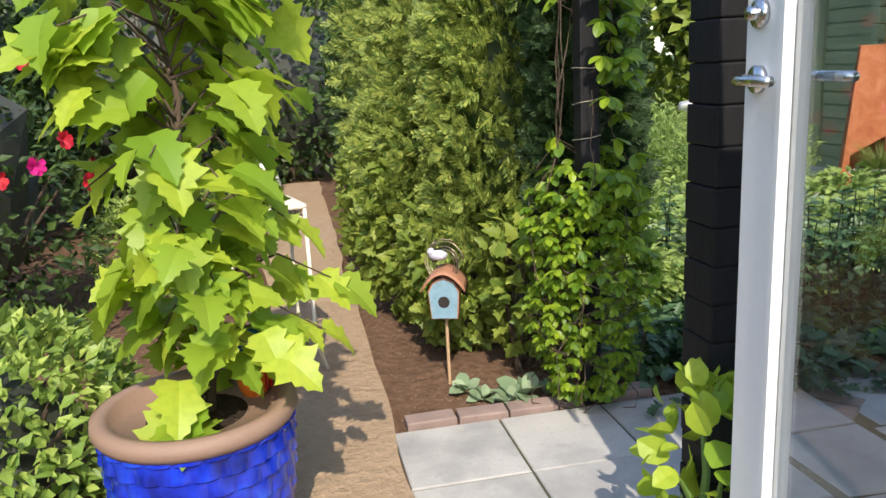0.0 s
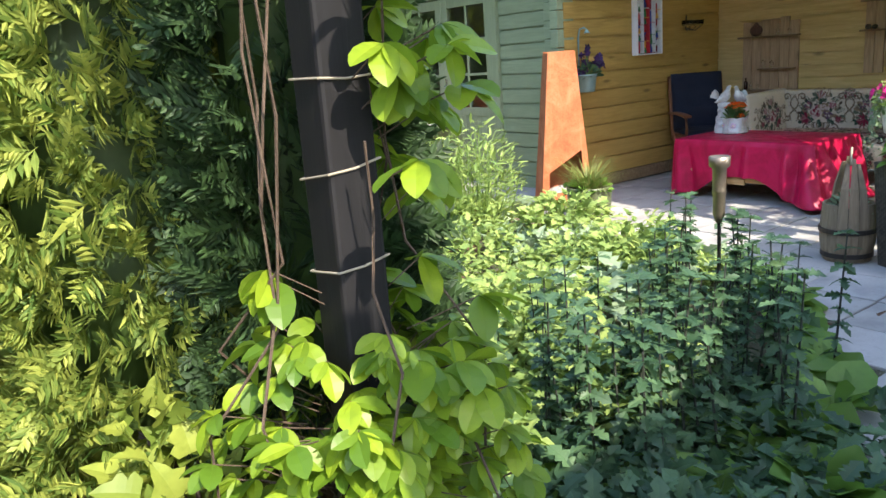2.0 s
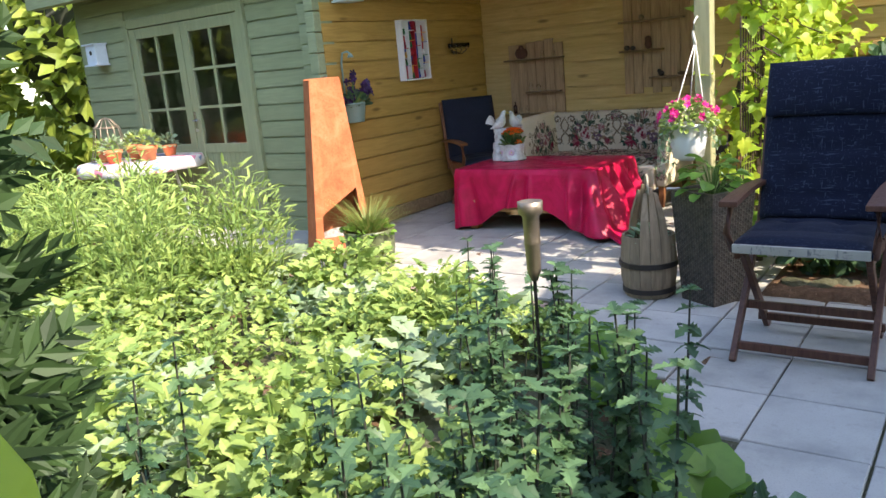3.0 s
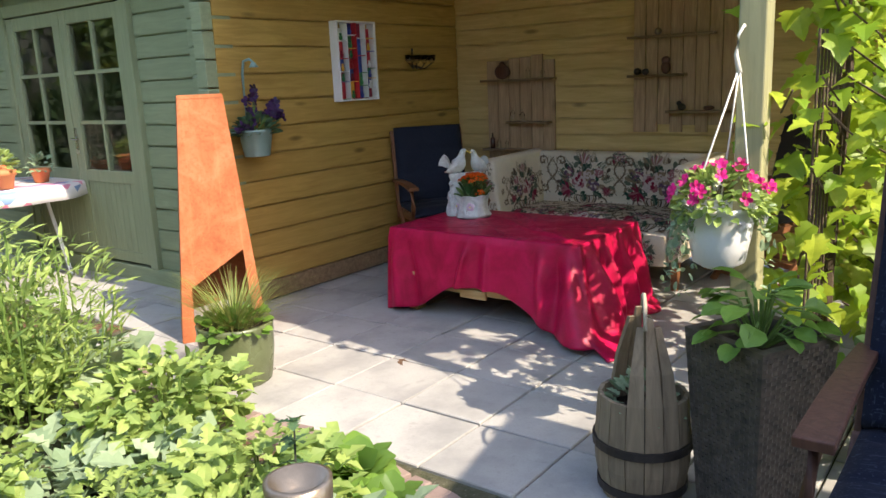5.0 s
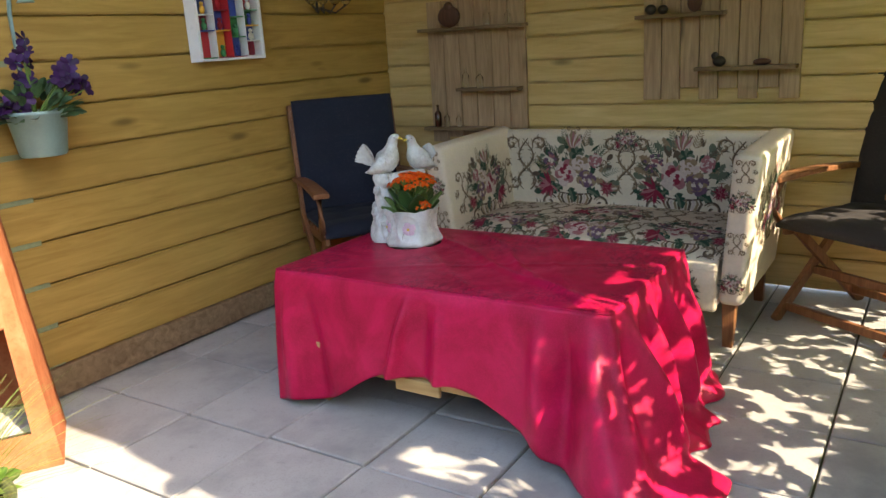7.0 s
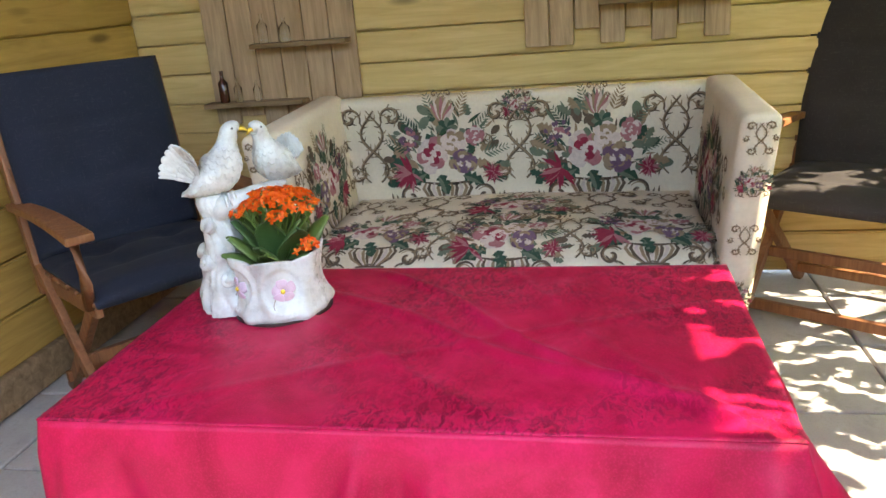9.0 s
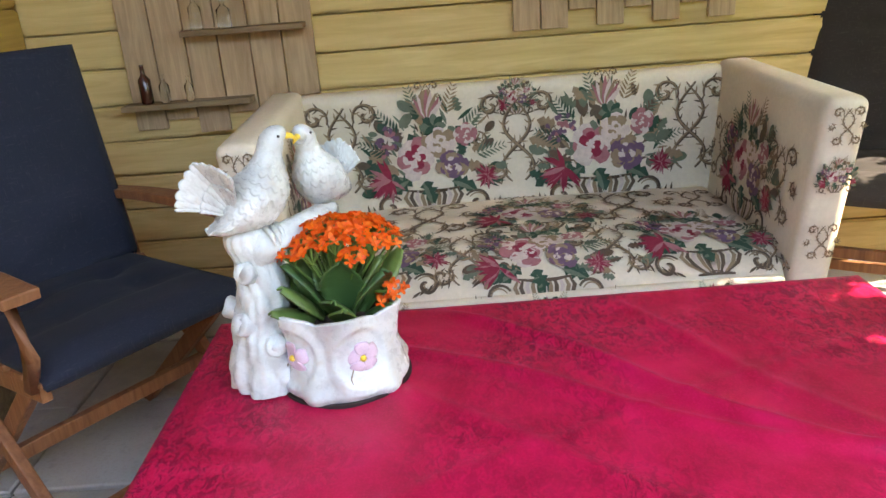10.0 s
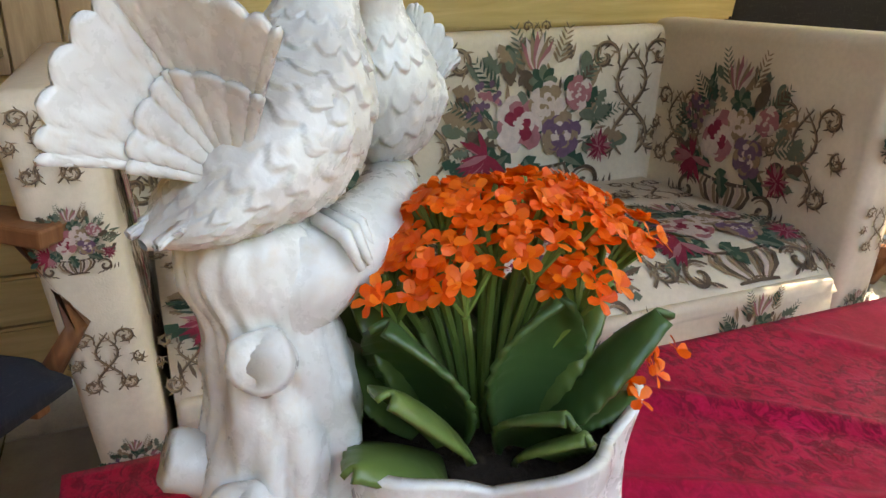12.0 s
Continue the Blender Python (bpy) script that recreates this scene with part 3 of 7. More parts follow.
def double_door():
    """Two glazed leaves with six panes each over boarded panels, in a frame."""
    e = thing("door_1", "sage green double shed door with glass panes", "door", (FRONT_X, 0, 0), kind="structure")
    y0, y1, z0, z1 = 8.06, 9.94, 0.12, 2.12
    fr = Mesh()
    for a, b in ((y0, y0 + 0.09), (y1 - 0.09, y1)):
        fr.box(-0.035, 0.05, a, b, z0, z1)
    fr.box(-0.033, 0.05, y0 + 0.09, y1 - 0.09, z1 - 0.09, z1)
    part("frame", fr, GREEN_Z, e, bevel=0.005)
    mid = (y0 + y1) / 2
    for a, b in ((y0 + 0.1, mid - 0.004), (mid + 0.004, y1 - 0.1)):
        leaf = Mesh()
        leaf.box(-0.02, 0.03, a, a + 0.1, z0 + 0.02, z1 - 0.1).box(-0.02, 0.03, b - 0.1, b, z0 + 0.02, z1 - 0.1)
        leaf.box(-0.018, 0.03, a + 0.1, b - 0.1, z1 - 0.2, z1 - 0.1).box(-0.018, 0.03, a + 0.1, b - 0.1, 0.74, 0.83).box(-0.018, 0.03, a + 0.1, b - 0.1, z0 + 0.02, 0.22)
        part("leaf", leaf, GREEN_Z, e, bevel=0.004)
        bars = Mesh().box(-0.012, 0.022, (a + b) / 2 - 0.014, (a + b) / 2 + 0.014, 0.83, z1 - 0.2)
        for z in (1.19, 1.56):
            bars.box(-0.01, 0.02, a + 0.1, (a + b) / 2 - 0.014, z - 0.013, z + 0.013).box(-0.01, 0.02, (a + b) / 2 + 0.014, b - 0.1, z - 0.013, z + 0.013)
        part("glazing_bars", bars, GREEN_Z, e)
        pane = part("pane", Mesh().box(0.003, 0.008, a + 0.095, b - 0.095, 0.825, z1 - 0.195), GLASS, e)
        pane.visible_shadow = False
        n = 9
        for i in range(n):
            w = (b - a - 0.2) / n
            part("panel_board", Mesh().box(-0.008, 0.02, a + 0.1 + i * w + 0.002, a + 0.1 + (i + 1) * w - 0.002, 0.22, 0.74), GREEN_Z, e, bevel=0.004)
    part("handle", Mesh().box(-0.03, -0.02, mid - 0.05, mid - 0.02, 0.95, 1.15).tube([(-0.06, mid - 0.035, 1.07), (-0.065, mid - 0.13, 1.07)], 0.009).tube([(-0.02, mid - 0.035, 1.07), (-0.06, mid - 0.035, 1.07)], 0.009), CHROME, e, label="chrome lever handle")


double_door()


# the house by which the walk starts: dark post, open glazed door, added unseen roof and wall
tagged(part("wall_house", Mesh().box(0.86, 0.96, -2.6, 0.42, 0, 2.42), WHITE_PAINT), "plain white house wall behind the open door", "wall", kind="structure")
tagged(part("wall_house_rear", Mesh().box(-4.0, 1.3, -2.7, -2.6, 0, 1.0), BLACK_WOOD), "low dark wall behind the walk's start", "wall", kind="structure")
def slab_of(corners, z0, z1):
    n = len(corners)
    return Mesh().add([(x, y, z) for z in (z0, z1) for x, y in corners], [tuple(reversed(range(n))), tuple(range(n, 2 * n))] + [(i, (i + 1) % n, n + (i + 1) % n, n + i) for i in range(n)])


# Unseen roof, its outline cut to cast the shade on bed and patio.
tagged(part("veranda_roof", slab_of([(1.0, -2.6), (5.35, -2.6), (5.35, 2.1), (4.2, 1.85), (2.6, 0.95), (1.2, 0.75), (1.2, 1.86), (1.0, 1.86)], 2.42, 2.54), PALE_POST), "unseen timber roof outlined to shade the bed and patio", "roof", kind="structure")
# Unseen wall, kept white so that it reflects light into the shaded side.
tagged(part("wall_bounce", Mesh().box(0.97, 5.3, -2.6, -2.5, 0, 2.42), WHITE_PAINT), "unseen white wall added to bounce light into the shade", "wall", kind="structure")
tagged(part("veranda_post", Mesh().box(1.03, 1.17, 1.7, 1.83, 0.06, 2.42), BLACK_WOOD, bevel=0.006), "black stained timber veranda post", "post", kind="structure")
post_boards = thing("veranda_post_boards", "black stained boards stacked up the veranda post", "post", kind="structure")
for k in range(23):
    part("board", Mesh().box(1.022 - 0.004 * (k % 2), 1.178, 1.694, 1.836, 0.08 + 0.1 * k, 0.1775 + 0.1 * k), BLACK_WOOD, post_boards, bevel=0.005)
tagged(part("veranda_post_far", Mesh().box(5.1, 5.24, 1.7, 1.83, 0.0, 2.42), BLACK_WOOD, bevel=0.006), "black stained timber veranda post", "post", kind="structure")


def house_door():
    """A white glazed door that stands open, seen from its edge."""
    e = thing("door_2", "open white house door with a glass pane", "door", (0.93, 1.4, 0.09), -93, kind="structure")
    w, h = 0.95, 2.2
    s = Mesh().box(0, 0.115, -0.03, 0.03, 0, h).box(w - 0.115, w, -0.03, 0.03, 0, h).box(0.115, w - 0.115, -0.03, 0.03, 0, 0.3).box(0.115, w - 0.115, -0.03, 0.03, h - 0.12, h)
    part("leaf", s, WHITE_PAINT, e, bevel=0.004)
    bead = Mesh()
    for sgn in (-1, 1):
        y0, y1 = sorted((sgn * 0.012, sgn * 0.034))
        bead.box(0.117, 0.132, y0, y1, 0.3, h - 0.12).box(w - 0.132, w - 0.117, y0, y1, 0.3, h - 0.12).box(0.132, w - 0.132, y0, y1, 0.302, 0.318)
    part("glazing_bead", bead, WHITE_PAINT, e)
    p = part("pane", Mesh().box(0.11, w - 0.11, -0.01, 0.01, 0.295, h - 0.115), GLASS, e)
    p.visible_shadow = False
    hd = Mesh()
    for sgn in (-1, 1):
        y = sgn * 0.03
        for z in (1.26, 1.38):
            hd.tube([(0.055, y, z), (0.055, y + sgn * 0.012, z)], 0.026, 16)
        hd.tube([(0.055, y, 1.26), (0.055, y + sgn * 0.05, 1.26), (0.07, y + sgn * 0.056, 1.26), (0.18, y + sgn * 0.056, 1.26)], 0.01, 8)
        hd.tube([(0.055, y, 1.38), (0.055, y + sgn * 0.03, 1.38)], 0.013, 10)
    part("handle", hd, CHROME, e, smooth=True, label="brushed steel lever handle and lock")


house_door()


# ---- covered seat: furniture ----
def coffee_table():
    """A low pallet table under a velvet cloth that hangs in folds to the floor."""
    e = thing("coffee_table", "low pine coffee table under the red cloth", "table", (6.935, 5.495, 0))
    body = Mesh().box(-0.345, 0.345, -0.6, 0.6, 0.42, 0.498).box(-0.33, 0.33, -0.56, -0.48, 0.1, 0.42).box(-0.33, 0.33, 0.48, 0.56, 0.1, 0.42)
    body.box(-0.375, -0.3, -0.58, 0.5, 0.17, 0.262).box(-0.39, -0.375, -0.06, 0.12, 0.15, 0.2)
    for x in (-0.29, 0.29):
        for y in (-0.52, 0.52):
            body.box(x - 0.04, x + 0.04, y - 0.036, y + 0.036, 0, 0.1)
    part("frame", body, PINE, e, bevel=0.004)

    c = thing("tablecloth", "crimson crushed velvet tablecloth draped over the table", "tablecloth", (6.935, 5.495, 0))
    hx, hy, top = 0.37, 0.64, 0.52
    m = Mesh()
    n, drops = 420, 34

    def rim(s):
        """The point of the table's edge, and the way out, at s of the way round."""
        per = [(hy * 2), (hx * 2), (hy * 2), (hx * 2)]
        L = s * sum(per)
        corners = [(-hx, hy), (-hx, -hy), (hx, -hy), (hx, hy)]
        outs = [(-1, 0), (0, -1), (1, 0), (0, 1)]
        for k in range(4):
            if L <= per[k]:
                a, b = corners[k], corners[(k + 1) % 4]
                f = L / per[k]
                p = Vector((a[0] + (b[0] - a[0]) * f, a[1] + (b[1] - a[1]) * f))
                o = Vector(outs[k])
                near = min(L, per[k] - L)
                if near < 0.12:
                    q = outs[(k + 1) % 4] if L > per[k] / 2 else outs[k - 1]
                    o = (o + Vector(q) * (1 - near / 0.12) ** 1.3).normalized()
                return p, o, k, f
            L -= per[k]
        return Vector(corners[0]), Vector((-0.7, 0.7)), 3, 1.0

    def hem(k, f):
        """How far the cloth hangs down from the top at this place."""
        if k == 0:
            lift = smooth(0.12, 0.42, f) * (1 - smooth(0.6, 0.95, f))
            return 0.512 - 0.035 * smooth(0.0, 0.08, f) - 0.175 * lift
        return (0, 0.515, 0.44, 0.46)[k]

    # gathers: side, place along it, width, depth, drift of the fold on its way down
    gathers = [(0, 0.04, 0.02, 0.02, 0.03), (0, 0.1, 0.03, -0.02, 0.06), (0, 0.47, 0.014, 0.028, -0.05), (0, 0.52, 0.02, -0.018, -0.02), (0, 0.56, 0.012, 0.016, 0.0), (0, 0.83, 0.025, 0.03, 0.02), (0, 0.9, 0.022, -0.03, 0.02), (0, 0.955, 0.02, 0.05, 0.01),
               (1, 0.06, 0.03, -0.035, 0.0), (1, 0.15, 0.035, 0.045, 0.03), (1, 0.27, 0.035, -0.03, 0.03), (1, 0.38, 0.03, 0.035, 0.02), (1, 0.52, 0.04, -0.03, 0.02), (1, 0.63, 0.03, 0.04, 0.02), (1, 0.77, 0.04, -0.03, 0.0), (1, 0.88, 0.03, 0.035, 0.0)]
    rows = []
    for j in range(drops + 1):
        row = []
        t = j / drops
        for i in range(n):
            p, o, k, f = rim(i / n)
            d = hem(k, f) * t
            s = i / n * 4.04
            fold = 0.6 * noise.noise((s * 2.6, 0.3 * t, 1.7)) + 0.25 * noise.noise((s * 7.5, 0.8 * t, 5.2))
            corner = 0.0
            if (k == 0 and f > 0.84) or (k == 1 and f < 0.3):
                g = (f - 0.84) / 0.16 if k == 0 else 1 - f / 0.3
                corner = smooth(0, 1, g)
            pleat = 0.0
            for gk, g0, gw, depth, drift in gathers:
                if gk == k:
                    wide = gw * (0.7 + 0.8 * t)
                    pleat += depth * math.exp(-((f - g0 - drift * t) / wide) ** 2)
            out = 0.003 + 0.01 * min(1, t * 8) + 0.03 * t + (0.018 + 0.03 * corner) * smooth(0.05, 0.8, t) * (fold + 0.3) + 1.5 * pleat * smooth(0.0, 0.5, t) * (1 - 0.75 * smooth(0.75, 1, t) * (k == 1)) + corner * 0.15 * t ** 1.7
            if k == 1:
                out += 0.05 * t + 0.12 * smooth(0.86, 1, t) * (0.6 + fold + 2.5 * pleat)
            z = top - d
            if k == 1 or corner > 0.3:
                z = max(z, 0.008 + 0.02 * abs(fold) * smooth(0.85, 1, t))
            q = p + o * out
            row.append((q.x, q.y, max(z, 0.006)))
        rows.append(row)
    for row in rows:
        m.v += row
    for j in range(drops):
        for i in range(n):
            a, b = j * n + i, j * n + (i + 1) % n
            m.f.append((a, b, b + n, a + n))
    # the top, joined to the first ring
    nu, nv = 70, 110
    def topfn(u, v):
        x, y = -hx - 0.004 + (2 * hx + 0.008) * u, -hy - 0.004 + (2 * hy + 0.008) * v
        edge = min(u, 1 - u, v, 1 - v)
        crease = 0.0
        for ang, off, a in ((2.4, 0.12, 1.0), (2.62, 0.02, 0.8), (2.1, 0.3, 0.5), (2.5, -0.12, 0.5), (0.4, 0.1, 0.3)):
            q = x * math.cos(ang) + y * math.sin(ang) + off + 0.06 * noise.noise((x * 2, y * 2, off))
            crease += 1.9 * a * math.exp(-(q / 0.013) ** 2)
        return (x, y, top + 0.0015 + smooth(0, 0.1, edge) * (0.006 * crease + 0.004 * noise.noise((x * 6, y * 6, 0)) + 0.0015 * noise.noise((x * 25, y * 25, 3))))
    m.grid(topfn, nu, nv)
    sheet = part("cloth", m, VELVET, c, smooth=True, thick=0.003)
    sheet.data.materials.append(VELVET_HANG)
    sheet.data.polygons.foreach_set("material_index", [1] * (drops * n) + [0] * (len(m.f) - drops * n))


coffee_table()


def flat_leaf(m, p, d, side, size, shape, rise):
    """One flat woven leaf in the plane of d and side."""
    prof = SHAPES[shape]
    n = len(m.v)
    for a, h in prof:
        for s in (-1, 1):
            q = p + d * a * size + side * (s * h * size)
            m.v.append((q.x, q.y, q.z + rise(q.x, q.y)))
    m.f += [(n + 2 * i, n + 2 * i + 2, n + 2 * i + 3, n + 2 * i + 1) for i in range(len(prof) - 1)]


def ribbon(m, c, u, v, nrm, pts, width, rise, lift=0.0014):
    """A flat woven line through points of the plane, tapering to its ends."""
    k, L = len(m.v), len(pts)
    for i, (x, y) in enumerate(pts):
        ax, ay = pts[max(0, i - 1)]
        bx, by = pts[min(L - 1, i + 1)]
        d = math.hypot(bx - ax, by - ay) + 1e-9
        w = width * (0.25 + 0.75 * math.sin(math.pi * (0.08 + 0.88 * i / (L - 1))))
        for sg in (-1, 1):
            q = c + u * (x - sg * w * (by - ay) / d) + v * (y + sg * w * (bx - ax) / d) + nrm * lift
            m.v.append((q.x, q.y, q.z + rise(q.x, q.y)))
    m.f += [(k + 2 * i, k + 2 * i + 2, k + 2 * i + 3, k + 2 * i + 1) for i in range(L - 1)]


def volute(x, y, r, a0, turns, n=26):
    """A curl that winds in from its outer end."""
    return [(x + r * (1 - 0.85 * i / (n - 1)) * math.cos(a0 + turns * 6.283 * i / (n - 1)), y + r * (1 - 0.85 * i / (n - 1)) * math.sin(a0 + turns * 6.283 * i / (n - 1))) for i in range(n)]


def outward(at, u, v):
    """The side of the cloth that is seen."""
    nrm = u.cross(v).normalized()
    if abs(nrm.z) > 0.5:
        return Vector((0, 0, 1))
    if abs(nrm.x) > 0.5:
        return Vector((-1, 0, 0))
    want = -1 if abs(at[1]) < 0.68 else 1
    return nrm if nrm.y * want * (1 if at[1] > 0 else -1) > 0 else -nrm


def bouquet(sofa_ob, at, u, v, size, seed, rise):
    """A woven urn of roses, carnations and leaves, a hair above the cloth."""
    g = np.random.default_rng(seed)
    c, u, v = Vector(at), Vector(u), Vector(v)
    nrm = outward(at, u, v)
    ms = {k: Mesh() for k in WOVEN}
    laid = [0]
    def put(key, x, y, ang, ln, shape, lift=0.0012):
        d = u * math.cos(ang) + v * math.sin(ang)
        sd = v * math.cos(ang) - u * math.sin(ang)
        laid[0] += 1
        flat_leaf(ms[key], c + u * x * size + v * y * size + nrm * (lift + 1e-5 * laid[0]), d, sd, ln * size, shape, rise)
    def line(key, pts, w):
        ribbon(ms[key], c, u, v, nrm, [(x * size, y * size) for x, y in pts], w * size, rise, 0.0013)
    # leaf mass: small, dark and grey-green, thickest under the roses
    for k in range(120):
        a = g.uniform(-0.5, math.pi + 0.5)
        r = 0.175 * math.sqrt(g.random())
        x, y = r * math.cos(a) * 1.05, r * math.sin(a) - 0.03
        key = str(g.choice(["green", "sage", "sage", "brown", "tan"]))
        put(key, x, y, math.atan2(y + 0.08, x) + g.normal(0, 0.5), g.uniform(0.025, 0.055), str(g.choice(["lobed", "oval", "feather", "long"])))
    for x, y, a in ((0.06, -0.06, -0.6), (0.1, -0.045, -1.0), (0.02, -0.07, -1.9), (-0.06, -0.07, 3.6)):
        put("green", x, y, a, 0.07, "lobed")
        put("sage", x + 0.006, y - 0.004, a, 0.07, "long")
    # sprigs
    for x, y, a0, key in ((0.09, 0.07, 0.9, "green"), (0.12, 0.02, 0.35, "green"), (-0.1, 0.07, 2.3, "sage"), (-0.13, 0.0, 2.9, "sage"), (0.03, 0.12, 1.3, "sage"), (-0.05, 0.12, 1.9, "tan")):
        for i in range(7):
            px, py = x + 0.012 * i * math.cos(a0), y + 0.012 * i * math.sin(a0)
            for sg in (-1, 1):
                put(key, px, py, a0 + sg * 0.8, 0.034 - 0.003 * i, "long")
    # plume at the top, teal heart under it
    for k in range(9):
        put(("tan", "rose", "pale")[k % 3], 0.0, 0.1, 1.57 + (k - 4) * 0.17, 0.085 - 0.004 * abs(k - 4), "feather", 0.0015)
    for k in range(8):
        put("green" if k % 2 else "sage", -0.015, 0.085, k * 0.785, 0.034, "oval", 0.0016)
    # flower heads: many narrow petals, light rims over dark hearts
    def head(x, y, r, cols, n, squash=1.0):
        for ring, f in enumerate((1.0, 0.8, 0.6, 0.4, 0.22)):
            cnt = max(4, int(n * (0.45 + 0.55 * f)))
            for k in range(cnt):
                a = 6.283 * k / cnt + ring * 0.7 + g.normal(0, 0.15)
                put(cols[(ring + (k % 3 == 0)) % len(cols)], x, y, a, r * f * g.uniform(0.8, 1.15), "petal" if n < 12 else "feather", 0.0017 + 0.0001 * ring)
    head(0.04, 0.0, 0.062, ("pale", "rose", "pale", "crimson", "pale"), 9)
    head(-0.025, 0.035, 0.045, ("pale", "tan", "pale"), 8)
    head(-0.06, -0.03, 0.045, ("mauve", "tan", "mauve", "pale"), 11)
    head(-0.1, 0.055, 0.034, ("rose", "pale", "rose"), 9)
    head(-0.155, -0.065, 0.038, ("crimson", "rose", "crimson"), 13)
    for k in range(22):
        a, r = g.uniform(0, 6.283), 0.035 * math.sqrt(g.random())
        put("mauve" if k % 3 else "rose", 0.12 + r * math.cos(a), 0.05 + r * math.sin(a), g.uniform(0, 6.28), 0.017, "petal", 0.0016)
    for k in range(26):
        put("crimson" if k % 4 else "rose", 0.115, -0.06, -0.45 + g.normal(0, 0.95), g.uniform(0.045, 0.075), "feather", 0.0018)
    # ribbed urn on a foot, with hooks beside it
    for k in range(11):
        x = 0.07 * (k - 5) / 5
        line(("brown", "tan", "pale")[k % 3], [(x, -0.095), (x * 1.15, -0.115), (x * 0.95, -0.14), (x * 0.45, -0.165)], 0.006)
    line("brown", [(-0.085, -0.092), (-0.03, -0.1), (0.03, -0.1), (0.085, -0.092)], 0.005)
    line("brown", [(-0.05, -0.17), (0.0, -0.165), (0.05, -0.17)], 0.006)
    for sg in (-1, 1):
        line("brown", [(sg * p[0], p[1]) for p in volute(0.125, -0.14, 0.038, 2.6, -1.2)], 0.006)
        line("tan", [(sg * p[0], p[1]) for p in volute(0.128, -0.14, 0.03, 2.6, -1.1)], 0.003)
        for k in range(6):
            put("brown", sg * (0.085 + 0.02 * k), -0.175 + 0.004 * k, 1.57 - sg * (1.1 - 0.2 * k), 0.03, "long")
    for key, m in ms.items():
        if m.f:
            part("woven_motif", m, WOVEN[key], sofa_ob, kind="stuff")


def scrollwork(sofa_ob, at, u, v, size, rise=lambda a, b: 0):
    """Crossing acanthus scrolls with curled ends between the bouquets."""
    c, u, v = Vector(at), Vector(u), Vector(v)
    nrm = outward(at, u, v)
    dark, warm = Mesh(), Mesh()
    for s in (-1, 1):
        stem = [(s * 0.05 * math.sin(t * 6.3 + 0.4) * (1.15 - 0.4 * t), -0.15 + 0.29 * t) for t in [k / 30 for k in range(31)]]
        for pts, w in ((stem, 0.006), ([(s * x, y) for x, y in volute(0.085, 0.11, 0.045, 3.6, -1.25)], 0.0065), ([(s * x, y) for x, y in volute(0.08, -0.11, 0.042, 2.4, 1.2)], 0.006), ([(s * x, y) for x, y in volute(0.13, 0.0, 0.03, 1.6, 1.1)], 0.005)):
            pts = [(x * size, y * size) for x, y in pts]
            ribbon(dark, c, u, v, nrm, pts, w * size, rise, 0.0013)
            ribbon(warm, c, u, v, nrm, [(x + 0.003 * size, y + 0.003 * size) for x, y in pts], w * 0.45 * size, rise, 0.0017)
            for i in range(2, len(pts) - 4, 3):
                ang = math.atan2(pts[i + 1][1] - pts[i][1], pts[i + 1][0] - pts[i][0])
                for da in (0.8, -0.8):
                    a = ang + da
                    flat_leaf(dark if i % 2 else warm, c + u * pts[i][0] + v * pts[i][1] + nrm * 0.0015, u * math.cos(a) + v * math.sin(a), v * math.cos(a) - u * math.sin(a), 0.026 * size, "feather", rise)
    part("woven_scroll", dark, WOVEN["brown"], sofa_ob, kind="stuff")
    part("woven_scroll", warm, WOVEN["tan"], sofa_ob, kind="stuff")


